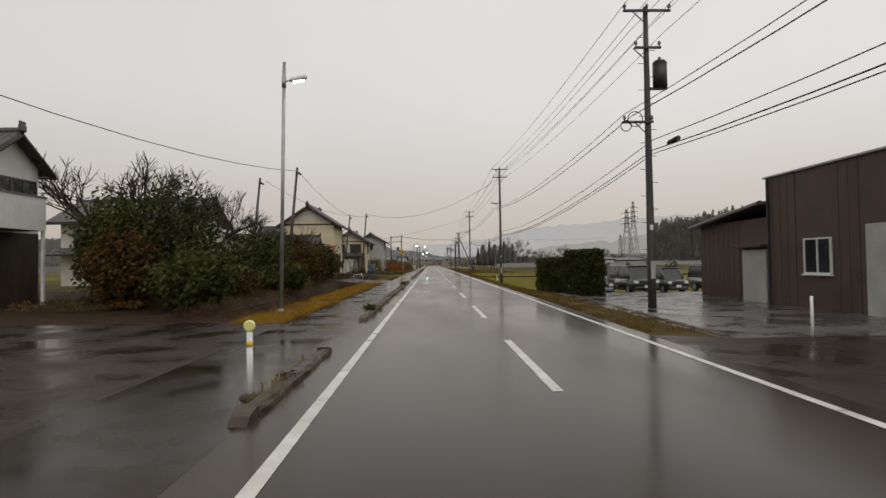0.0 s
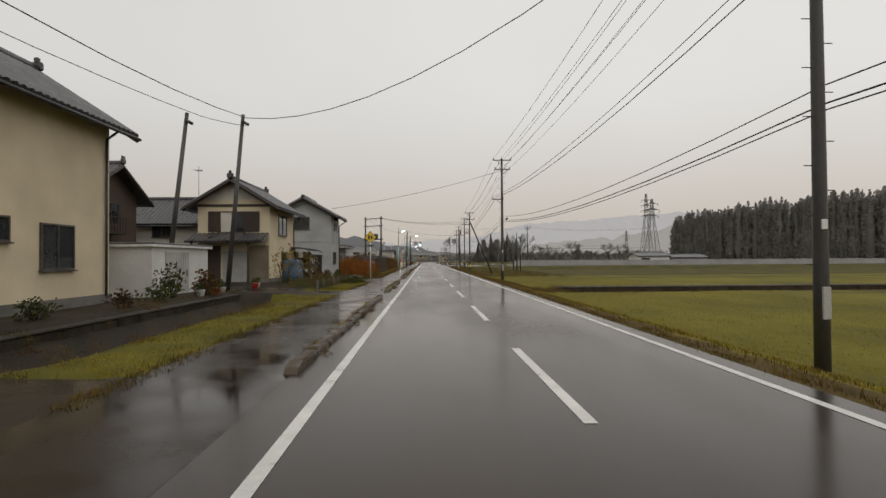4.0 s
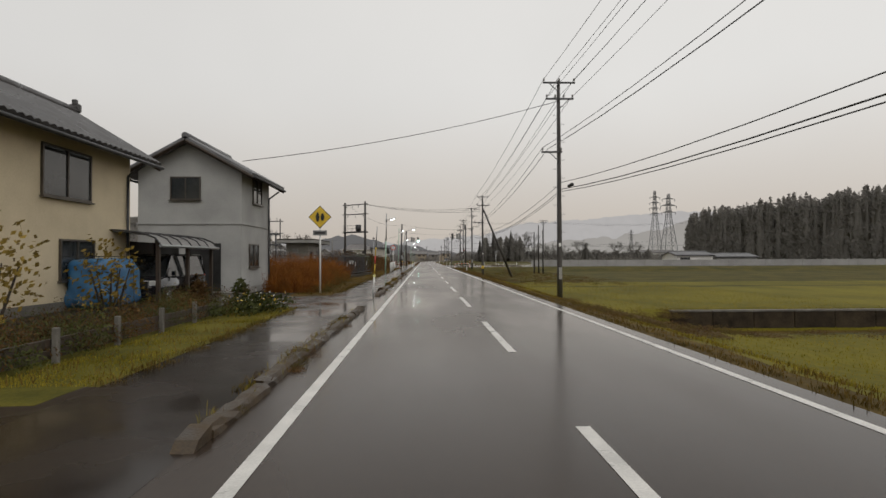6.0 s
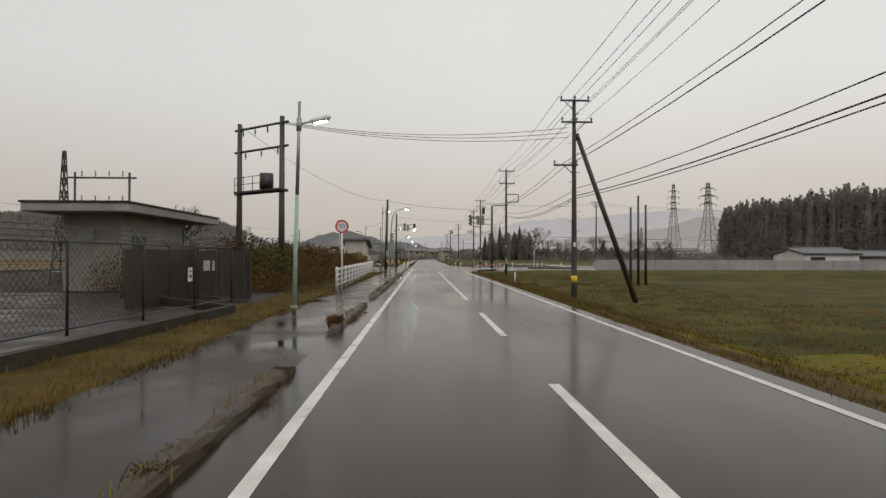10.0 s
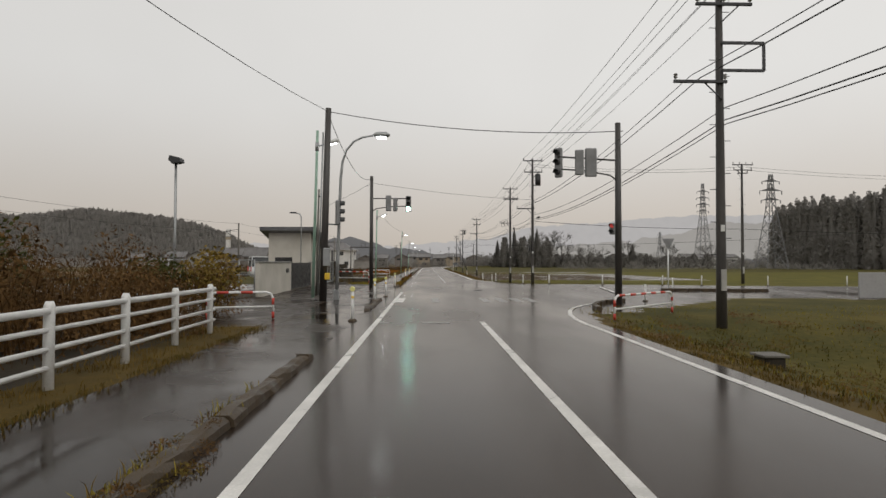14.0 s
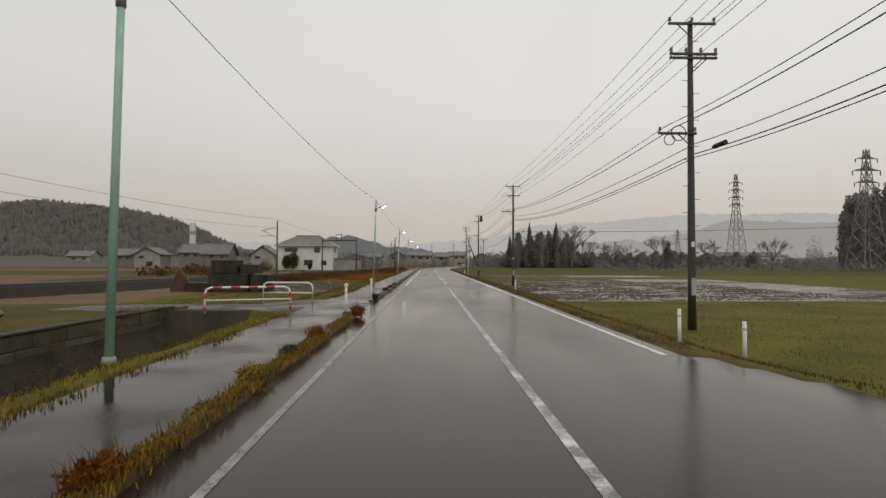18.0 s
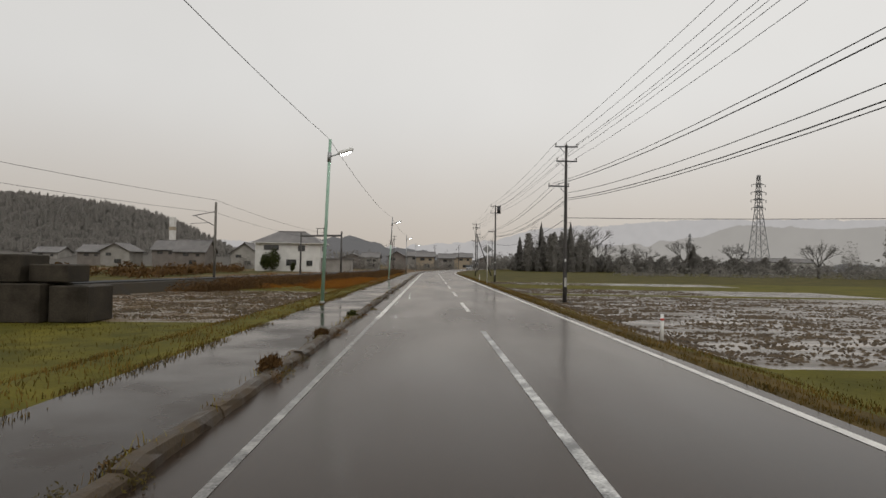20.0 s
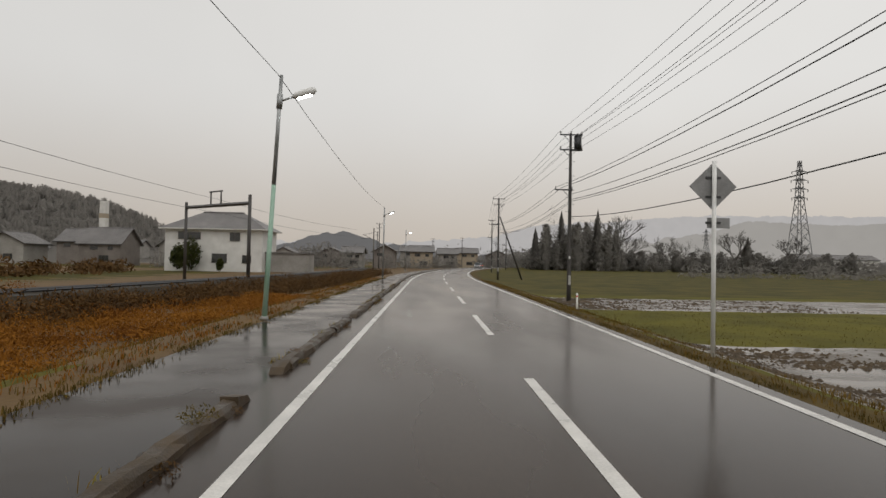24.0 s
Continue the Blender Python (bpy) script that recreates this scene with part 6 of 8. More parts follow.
part("lamp_tube", rod(bmesh.new(), (1.82, 0, 7.57), (2.25, 0, 7.56), 0.085, 0.085, 10), LAMPGLOW, head, "glowing white lamp tube")
part("base_box", box(bmesh.new(), -0.12, 0.12, -0.12, 0.12, 0.0, 0.5, 0.02), STEEL, lamp)
street_lamp(-5.15, 195.0, 7.85, GREENPOLE, "slim pale green street lamp next to the signal pole", (0.9, 0.3), 1.2)
cable("service_cable", SERV, [(-4.35, 194.2, 8.5), (8.7, 193.2, 7.5)], 0.018, 0.03)
cable("service_cable", SERV, [(-4.35, 194.2, 8.4), (-4.0, 210.8, 7.9)], 0.016, 0.06)
cable("service_cable", SERV, [(-10.6, 157.0, 9.2), (-4.35, 194.2, 8.5)], 0.014, 0.028)
cable("service_cable", SERV, [(-4.9, 226.4, 7.0), (-4.1, 264.5, 6.95), (-4.15, 303.8, 6.9), (-4.2, 343.5, 6.9)], 0.012, 0.012)

# right-hand junction pole, mirror and thin poles
utility_pole(30.3, 222.5, -0.5, 11.3, "dark utility pole with crowded crossarms beyond the field", ((0.1, -1.0, 1.0, 4), (0.6, -0.9, 0.9, 3), (0.9, -0.5, 0.5, 2)))
cable("power_line", HV, [(9.9, 221.4, 10.9), (30.3, 222.5, 11.0), (70, 224, 11)], 0.013, 0.02)
cable("power_line", HV, [(9.9, 221.4, 10.7), (30.3, 222.5, 10.7), (70, 224, 10.7)], 0.013, 0.02)
cable("communication_cable", COMM, [(9.9, 221.4, 5.6), (30.3, 222.5, 5.0), (70, 224, 5)], 0.02, 0.01)
cable("communication_cable", COMM, [(10.0, 281.2, 5.2), (75, 268, 7.0)], 0.02, 0.01)
cable("communication_cable", COMM, [(10.0, 281.2, 5.2), (10.1, 327.4, 5.0)], 0.02, 0.02)
s = thing("traffic_mirror", "round convex traffic mirror on a utility pole", "mirror", at=(9.55, 221.2, 3.1))
part("rim", tube(bmesh.new(), [(-0.05, 0.0, 0), (-0.03, 0.0, 0), (0.06, 0.0, 0)], [0.33, 0.35, 0.25], 24), DARKSTEEL, s)
part("bracket", rod(bmesh.new(), (0.0, 0, 0), (0.35, 0.1, 0), 0.03, 0.03, 6), DARKSTEEL, s)
for x, y, t in ((18.6, 174.0, 6.2), (19.4, 174.3, 7.3), (20.2, 174.6, 6.5)):
    wood_pole(x, y, -0.8, t + 0.8, 0, "bare thin grey pole standing in rough grass", False)

# grey panel wall along the side road
wall = thing("panel_wall", "long low grey metal panel wall behind rough grass", "wall", kind="structure")
pm = mesh_of("panel", box(bmesh.new(), 0, 1.96, -0.04, 0.04, -0.75, 1.25, 0.012), mat("grey_panel", (0.26, 0.255, 0.25), (0.34, 0.335, 0.33), 2.0, 0.45, 0.6, bump=0.05, vary=0.08))
for k in range(48):
    shared("panel", pm, wall, (22.5 + 2.0 * k, 197.6, 0))
boxpart(wall, "footing", CONC, 22.4, 118.6, 197.3, 197.9, -0.95, -0.72)
sh2 = gable_house("white metal farm shed behind the panel wall", 58.5, 67, 209, 217, -0.8, 2.3, 3.1, WHITEWALL, METALROOF, (0.3, 0.3), axis="x", ornament=False, name="farm_shed")
# black sheet painted for the unlit inside; the shed wall stays closed
boxpart(sh2, "shed_opening_shade", BLACK, 59.3, 61.6, 208.93, 208.99, 0.3, 1.7)
sh3 = gable_house("low grey farm shed behind the panel wall", 68.5, 78, 210, 218, -0.8, 1.9, 2.6, GREYWALL, METALROOF, (0.4, 0.4), axis="x", ornament=False, name="farm_shed")

# walled yard with black gate and small block building by the junction
yard = thing("yard_wall", "cream concrete yard wall beside the pavement", "wall", kind="structure")
for y0, y1 in ((197.4, 204.2), (210.7, 216.0)):
    boxpart(yard, "wall_panel", CREAMPALE, -8.55, -8.3, y0, y1, -0.2, 1.7, 0.01)
    boxpart(yard, "wall_coping", CONC, -8.6, -8.25, y0 - 0.02, y1 + 0.02, 1.7, 1.77, 0.01)
boxpart(yard, "letter_slot", BLACK, -8.3, -8.28, 202.9, 203.6, 1.1, 1.35)
railing = thing("yard_railing", "grey steel post-and-rail fence on a low concrete footing", "fence", at=(-8.45, 197.2, 0))
ra, rb = Vector((-0.05, 0.1, 0)), Vector((-3.9, -4.6, 0))
run = (rb - ra).normalized()
foot = bmesh.new()
q = Vector((-run.y, run.x, 0)) * 0.09
vs = [foot.verts.new(p + Vector((0, 0, z))) for z in (-0.3, 0.22) for p in (ra - q, rb - q, rb + q, ra + q)]
for f in ((3, 2, 1, 0), (4, 5, 6, 7), (0, 1, 5, 4), (1, 2, 6, 5), (2, 3, 7, 6), (3, 0, 4, 7)):
    foot.faces.new([vs[i] for i in f])
part("footing", foot, OLDCONC, railing)
for k in range(8):
    p = ra.lerp(rb, k / 7)
    part("post", rod(bmesh.new(), p + Vector((0, 0, 0.2)), p + Vector((0, 0, 1.85)), 0.03, 0.03, 8), STEEL, railing)
for z in (1.82, 1.1, 0.32):
    part("rail", rod(bmesh.new(), ra + Vector((0, 0, z)), rb + Vector((0, 0, z)), 0.025, 0.025, 8), STEEL, railing)
gate = thing("yard_gate", "closed black slatted sliding gate", "gate", at=(-8.42, 204.22, 0))
boxpart(gate, "gate_frame", BLACK, -0.05, 0.05, 0, 6.46, 0.05, 0.15)
boxpart(gate, "gate_frame", BLACK, -0.05, 0.05, 0, 6.46, 1.6, 1.7)
gm2 = mesh_of("slat", box(bmesh.new(), -0.02, 0.02, 0, 0.12, 0.15, 1.6), BLACK)
for k in range(46):
    shared("slat", gm2, gate, (0, 0.05 + 0.14 * k, 0))
bh = thing("block_building", "small cream block building with sloping dark roof", "building")
bm = bmesh.new()
prism(bm, [(212.6, -0.3), (216.8, -0.3), (216.8, 3.0), (212.6, 4.05)], "x", -12.0, -8.8)
part("wall", bm, CREAMPALE, bh)
bm = bmesh.new()
prism(bm, [(211.9, 4.12), (217.4, 2.9), (217.4, 3.06), (211.9, 4.4)], "x", -12.5, -8.15)
part("roof", bm, METALROOF, bh)
# doorway's dark inside as a black sheet on the solid wall
boxpart(bh, "doorway_shade", BLACK, -11.5, -10.2, 212.55, 212.6, 0.1, 2.1)
s = thing("yard_lamp", "slim yard lamp with a flat dark head", "street lamp", at=(-9.3, 211.5, 0))
part("post", tube(bmesh.new(), [(0, 0, -0.1), (0, 0, 5.1), (-0.1, 0, 5.33), (-0.45, 0, 5.43)], 0.045, 8), STEEL, s)
part("head", box(bmesh.new(), -0.85, -0.35, -0.12, 0.12, 5.38, 5.48, 0.03), DARKSTEEL, s)
s = thing("floodlight", "grey floodlight on a slim post above the reeds", "street lamp", at=(-9.8, 191.2, 0))
part("post", rod(bmesh.new(), (0, 0, -0.1), (0, 0, 5.6), 0.06, 0.05, 8), STEEL, s)
part("head", prism(bmesh.new(), [(-0.22, 5.72), (-0.08, 5.57), (0.26, 5.64), (0.22, 5.8), (-0.18, 5.9)], "y", -0.2, 0.2), DARKSTEEL, s)
for x, y, h, lean, what in ((-9.8, 219.0, 6.8, 3.0, "thin grey service pole behind the yard"), (-5.6, 198.2, 5.6, 1.0, "thin dark post next to the junction pole")):
    s = thing("service_pole", what, "utility pole", "service poles", (x, y, -0.1))
    s.matrix_basis = s.matrix_basis @ pose(0, 0, 0, 0, lean, 0)
    part("shaft", rod(bmesh.new(), (0, 0, 0), (0, 0, h), 0.06, 0.045, 10), OLDCONC, s)
    part("cable_clamp", rod(bmesh.new(), (0, -0.05, h - 0.35), (0.14, -0.05, h - 0.4), 0.03, 0.03, 6), BLACK, s)
cable("service_cable", "black service cable strung from pole to house", [(-9.45, 219.0, 6.4), (-4.0, 210.8, 7.6), (9.8, 221.4, 7.6)], 0.012, 0.012)

mh = thing("manhole_cover", "round dark iron manhole cover in the wet road", "manhole", at=(3.3, 204.1, 0.0))
part("cover", rod(bmesh.new(), (0, 0, -0.03), (0, 0, 0.006), 0.3, 0.3, 24), DARKSTEEL, mh)
part("rim", tube(bmesh.new(), [(0.33 * math.cos(k * 0.2618), 0.33 * math.sin(k * 0.2618), 0.002) for k in range(25)], 0.012, 5), BLACK, mh)
inlet = thing("drain_inlet", "square concrete drain inlet with pale lid in the grass", "drain", at=(6.7, 179.3, level(6.7, 179.3)))
boxpart(inlet, "shaft", DITCH, -0.2, 0.2, -0.2, 0.2, -0.3, 0.2, 0.015)
boxpart(inlet, "lid", OLDCONC, -0.25, 0.25, -0.25, 0.25, 0.2, 0.25, 0.01)


# ---- ditches, heaps and yards ----
DBLOCK = mesh_of("wall_block", box(bmesh.new(), -0.14, 0.14, 0.01, 1.19, 0, 0.335, 0.02), mat("dark_block", (0.014, 0.011, 0.008), (0.045, 0.037, 0.027), 0.5, 0.7, 0.9, bump=0.5, vary=0.25, spec=0.12))
PALEBLOCK = mesh_of("wall_block", box(bmesh.new(), -0.14, 0.14, 0.01, 1.19, 0, 0.335, 0.02), mat("algae_grey_block", (0.05, 0.045, 0.03), (0.12, 0.11, 0.08), 0.9, 0.5, 0.85, bump=0.4, vary=0.15, spec=0.2))
for y0, y1, x, hh in ((22, 53, -8.75, 2), (62.5, 81, -8.75, 3), (219, 237, -8.75, 3)):
    w = thing("ditch_wall", "dark mossy block wall lining a roadside ditch", "wall", "ditch walls", kind="structure")
    for r in range(hh):
        y = y0 + 0.6 * (r % 2)
        while y < y1:
            shared("wall_block", DBLOCK if y0 < 200 else PALEBLOCK, w, (x + random.uniform(-0.02, 0.02), y, -0.95 + 0.345 * r), random.uniform(-0.5, 0.5))
            y += 1.2
    boxpart(w, "coping", DITCH, x - 0.17, x + 0.17, y0, y1, -0.95 + 0.345 * hh, -0.88 + 0.345 * hh, 0.02)

# walled ditch and gravel track across the field on the right
w = thing("ditch_wall", "dark stained concrete wall lining a field ditch", "wall", "ditch walls", kind="structure")
FBLOCK = mesh_of("wall_block", box(bmesh.new(), 0.01, 1.99, -0.1, 0.1, 0, 1.1, 0.02), mat("stained_ditch_wall", (0.018, 0.013, 0.008), (0.062, 0.047, 0.029), 0.5, 0.5, 0.85, bump=0.5, vary=0.2, spec=0.15))
for k in range(1, 38):
    shared("wall_block", FBLOCK, w, (9.9 + 2.0 * k, 105.22, -2.02))
    boxpart(w, "coping", OLDCONC, 9.88 + 2.0 * k, 11.86 + 2.0 * k, 105.1, 105.42, -0.92, -0.82, 0.015)


def stone_heap(x, y, r, h, n, seed, label):
    rng = random.Random(seed)
    root = thing("rubble_heap", label, "rubble", at=(x, y, level(x, y)))
    for k in range(n):
        a, t = rng.uniform(0, 6.28), rng.random() ** 0.6
        bm = bmesh.new()
        bmesh.ops.create_icosphere(bm, subdivisions=1, radius=rng.uniform(0.14, 0.34))
        for v in bm.verts:
            v.co *= 1 + 0.35 * noise.noise(v.co * 4 + Vector((k, 0, 0)))
            v.co.z *= 0.75
        ob = part("stone", bm, CONC if k % 3 else OLDCONC, root)
        ob.matrix_basis = pose(r * t * math.cos(a), r * 0.7 * t * math.sin(a), 0.05 + h * (1 - t) * rng.uniform(0.5, 1.0), rng.uniform(0, 90), rng.uniform(0, 90), rng.uniform(0, 90))
    bm = bmesh.new()
    bmesh.ops.create_cone(bm, segments=18, radius1=r * 1.05, radius2=r * 0.1, depth=h * 0.85, cap_ends=True)
    for v in bm.verts:
        v.co.y *= 0.7
        v.co += Vector((0.2, 0.2, 0.1)) * noise.noise(v.co * 2)
    ob = part("soil_core", bm, SOIL, root)
    ob.location.z = h * 0.4


heap = thing("waste_heap", "heap of broken boards, cartons and torn pale sheets", "waste heap", at=(-12.4, 230.6, level(-12.4, 230.6)))
hr = random.Random(17)
SCRAP = [mat("scrap_board", (0.10, 0.055, 0.025), (0.21, 0.125, 0.06), 0.4, 0.7, bump=0.3, vary=0.3), mat("wet_carton", (0.20, 0.12, 0.06), (0.30, 0.19, 0.10), 0.4, 0.8, bump=0.2, vary=0.2), mat("torn_sheet", (0.34, 0.32, 0.29), (0.5, 0.48, 0.44), 0.3, 0.6, bump=0.3, vary=0.2), SOIL]
for k in range(130):
    t, a = hr.random() ** 0.6, hr.uniform(0, 6.283)
    x, y = 2.1 * t * math.cos(a), 1.5 * t * math.sin(a)
    z = (1.5 * (1 - t) ** 0.8 + 0.1) * hr.uniform(0.35, 1.0)
    w, d, h = hr.uniform(0.25, 1.0), hr.uniform(0.12, 0.5), hr.uniform(0.02, 0.22)
    ob = part(("board", "carton", "sheet", "clod")[k % 4], box(bmesh.new(), -w / 2, w / 2, -d / 2, d / 2, -h / 2, h / 2, 0.008), SCRAP[k % 4], heap)
    ob.matrix_basis = pose(x, y, z, hr.gauss(0, 22), hr.gauss(0, 28), hr.uniform(0, 180))
core = bmesh.new()
bmesh.ops.create_cone(core, segments=16, radius1=2.2, radius2=0.3, depth=1.1, cap_ends=True, matrix=Matrix.Translation((0, 0, 0.5)))
for v in core.verts:
    v.co.y *= 0.75
    v.co += Vector((0.25, 0.25, 0.15)) * noise.noise(v.co * 1.7)
part("soil_core", core, SOIL, heap)
stone_heap(-16.5, 236.5, 1.6, 0.7, 40, 4, "low heap of pale rubble in grass")
blk = thing("block_stack", "stack of dark mossy concrete blocks with a rusty leaning plate", "block stack", at=(-14.4, 262.0, level(-14.4, 262)))
blk.matrix_basis = blk.matrix_basis @ Matrix.Diagonal((1.4, 1.4, 1.4, 1))
RUST = mat("rusty_plate", (0.05, 0.022, 0.012), (0.12, 0.05, 0.026), 0.4, 0.7, bump=0.3)
for a in ((-1.5, 0.6, -0.8, 0.6, 0, 1.0), (-1.4, 0.0, -0.7, 0.5, 1.02, 1.75), (0.7, 1.7, -0.6, 0.6, 0, 0.95), (0.1, 1.1, -0.5, 0.5, 1.03, 1.5), (-2.9, -1.6, -0.5, 0.5, 0, 0.5)):
    boxpart(blk, "block", DITCH, *a, 0.03)
bm = bmesh.new()
prism(bm, [(-3.9, 0.0), (-2.4, 0.0), (-3.4, 1.3)], "y", -0.12, 0.12)
part("tilted_plate", bm, RUST, blk)
netgate = thing("mesh_gate", "grey steel mesh gate panel by the flooded drive", "gate", at=(-8.0, 214.2, 0))
for z in (0.1, 1.75):
    boxpart(netgate, "gate_bar", STEEL, -0.03, 0.03, 0, 4.0, z, z + 0.06)
for y in (0, 1.3, 2.6, 3.95):
    boxpart(netgate, "gate_bar", STEEL, -0.03, 0.03, y, y + 0.06, 0.1, 1.8)
for k in range(14):
    part("mesh_bar", rod(bmesh.new(), (0, 0.3 * k, 0.1), (0, 0.3 * k, 1.8), 0.008, 0.008, 4), STEEL, netgate)
wood_pole(-8.1, 218.4, 0, 2.9, 0, "short thick weathered post by the gate", False)


# ---- vehicles ----
def vehicle(x, y, z, turn, paint, label, size=(4.2, 1.7, 1.75), style="van", lit=None, name="car"):
    L, W, H = size
    root = thing(name, label, "car", "parked cars" if lit is None else "", (x, y, z), turn)
    hood = {"van": 0.16, "wagon": 0.25, "truck": 0.1}[style]
    belt = H * 0.56
    prof = [(-L / 2, 0.28), (-L / 2, belt * 0.8), (-L / 2 + 0.1, belt * 0.93), (-L / 2 + L * hood, belt), (L / 2 - 0.05, belt), (L / 2, belt * 0.8), (L / 2, 0.3), (L / 2 - 0.3, 0.22), (-L / 2 + 0.3, 0.22)]
    bm = prism(bmesh.new(), prof, "x", -W / 2, W / 2)
    bmesh.ops.bevel(bm, geom=list(bm.edges), offset=0.05, segments=2, affect="EDGES")
    for f in bm.faces:
        f.smooth = True
    part("body", bm, paint, root)
    if style == "truck":
        cab = (-L / 2 + L * hood * 0.6, -L / 2 + 1.15, H)
    else:
        cab = (-L / 2 + L * hood, L / 2 - 0.04, H)
    c0, c1, ch = cab
    bm = bmesh.new()
    low = [(-W / 2 + 0.04, c0), (W / 2 - 0.04, c0), (W / 2 - 0.04, c1), (-W / 2 + 0.04, c1)]
    up = [(-W / 2 + 0.16, c0 + 0.5 * (ch - belt) + 0.12), (W / 2 - 0.16, c0 + 0.5 * (ch - belt) + 0.12), (W / 2 - 0.16, c1 - 0.12), (-W / 2 + 0.16, c1 - 0.12)]
    vl, vu = [bm.verts.new((*p, belt - 0.02)) for p in low], [bm.verts.new((*p, ch - 0.08)) for p in up]
    for i in range(4):
        bm.faces.new((vl[i], vl[(i + 1) % 4], vu[(i + 1) % 4], vu[i]))
    bm.faces.new(vu)
    bm.faces.new(vl[::-1])
    part("glass_cabin", bm, GLASS, root)
    bm = bmesh.new()
    box(bm, -W / 2 + 0.14, W / 2 - 0.14, up[0][1] - 0.06, c1 - 0.08, ch - 0.09, ch, 0.035)
    roof = part("roof", bm, paint, root)
    for sx in (-1, 1):
        for k, (p, q) in enumerate(((low[0], up[0]), (low[3], up[3]))):
            part("pillar", rod(bmesh.new(), (sx * (W / 2 - 0.05), p[1], belt - 0.02), (sx * (W / 2 - 0.15), q[1], ch - 0.06), 0.045, 0.04, 6), paint, roof)
        part("pillar", rod(bmesh.new(), (sx * (W / 2 - 0.045), (c0 + c1) / 2, belt - 0.02), (sx * (W / 2 - 0.155), (c0 + c1) / 2, ch - 0.06), 0.04, 0.04, 6), paint, roof)
        part("side_mirror", box(bmesh.new(), sx * (W / 2 + 0.02), sx * (W / 2 + 0.16), c0 + 0.25, c0 + 0.35, belt, belt + 0.17, 0.02), paint, root)
    if style == "truck":
        for sx in (-1, 1):
            part("bed_side", box(bmesh.new(), sx * (W / 2 - 0.04), sx * W / 2, c1 + 0.05, L / 2, belt, belt + 0.28), paint, root)
        part("tailgate", box(bmesh.new(), -W / 2, W / 2, L / 2 - 0.04, L / 2, belt, belt + 0.28), paint, root)
    for sx in (-1, 1):
        for yy in (-L * 0.31, L * 0.31):
            wh = part("wheel", rod(bmesh.new(), (sx * (W / 2 - 0.17), yy, 0.3), (sx * (W / 2 + 0.01), yy, 0.3), 0.3, 0.3, 18), BLACK, root, "black tyre")
            part("rim", rod(bmesh.new(), (sx * (W / 2 + 0.005), yy, 0.3), (sx * (W / 2 + 0.02), yy, 0.3), 0.19, 0.17, 14), STEEL, wh)
        part("headlight", box(bmesh.new(), sx * W / 2 * 0.6, sx * W / 2 * 0.96, -L / 2 - 0.015, -L / 2 + 0.1, belt * 0.68, belt * 0.86, 0.02), WHITEPAINT, root)
        part("tail_light", box(bmesh.new(), sx * W / 2 * 0.72, sx * W / 2 * 0.97, L / 2 - 0.06, L / 2 + 0.015, belt * 0.62, belt * 1.0, 0.02), lit or REDPAINT, root)
    part("grille", box(bmesh.new(), -W * 0.28, W * 0.28, -L / 2 - 0.012, -L / 2 + 0.02, belt * 0.6, belt * 0.84, 0.01), BLACK, root)
    part("bumper", box(bmesh.new(), -W / 2 + 0.05, W / 2 - 0.05, -L / 2 - 0.05, -L / 2 + 0.05, 0.26, 0.46, 0.03), paint, root)
    for yy, s in ((-L / 2 - 0.06, -1), (L / 2 + 0.012, 1)):
        part("number_plate", box(bmesh.new(), -0.17, 0.17, min(yy, yy + 0.015 * s), max(yy, yy + 0.015 * s), 0.42, 0.58), WHITEPAINT, root)
    return root


CARBLACK = mat("black_car_paint", (0.012, 0.012, 0.014), (0.02, 0.02, 0.023), 1.0, 0.15, bump=0, coat=1.0)
CARSILVER = mat("silver_car_paint", (0.34, 0.35, 0.36), (0.40, 0.41, 0.42), 1.0, 0.2, bump=0, metal=0.6, coat=1.0)
CARWHITE = mat("white_car_paint", (0.62, 0.63, 0.63), (0.70, 0.71, 0.71), 1.0, 0.2, bump=0, coat=1.0)
TAILGLOW = glow("lit_tail_light", (1.0, 0.06, 0.04), 5.0)
vehicle(13.2, 37.5, level(13.2, 37.5), 6, CARBLACK, "black minivan parked on the wet yard", (4.3, 1.7, 1.8))
vehicle(10.9, 38.6, level(10.9, 38.6), 4, CARSILVER, "dark silver small car parked on the wet yard", (3.8, 1.6, 1.5), "wagon")
vehicle(15.8, 38.5, level(15.8, 38.5), 8, CARBLACK, "black boxy kei car parked on the wet yard", (3.4, 1.48, 1.7))
vehicle(19.6, 38.8, level(19.6, 38.8), 10, CARBLACK, "black minivan parked on the wet yard", (4.3, 1.7, 1.8))
vehicle(22.4, 38.0, level(22.4, 38.0), 12, CARWHITE, "white kei pickup truck parked on the yard", (3.3, 1.45, 1.75), "truck")
vehicle(-16.2, 229.6, level(-16.2, 229.6), 118, CARWHITE, "white van parked behind the mesh gate", (4.8, 1.85, 2.35))
vehicle(-9.75, 100.0, 0.12, 0, CARBLACK, "dark minivan parked under the carport", (4.2, 1.66, 1.78))
vehicle(14.4, 450.0, 0.0, -13, CARSILVER, "silver car far ahead with red tail lights on", (4.2, 1.75, 1.6), "wagon", TAILGLOW)
log = thing("log_pile", "stacked cut logs beside the workshop", "log pile", at=(18.2, 29.5, -0.3))
for k in range(18):
    r, c = divmod(k, 6)
    part("log", rod(bmesh.new(), (0.34 * c + 0.17 * (r % 2), 0, 0.16 + 0.29 * r), (0.34 * c + 0.17 * (r % 2), 1.6, 0.16 + 0.29 * r), 0.15, 0.15, 9), BARK, log)
s = thing("yard_post", "thin white marker post at the yard entrance", "guide post", at=(8.9, 13.2, -0.25))
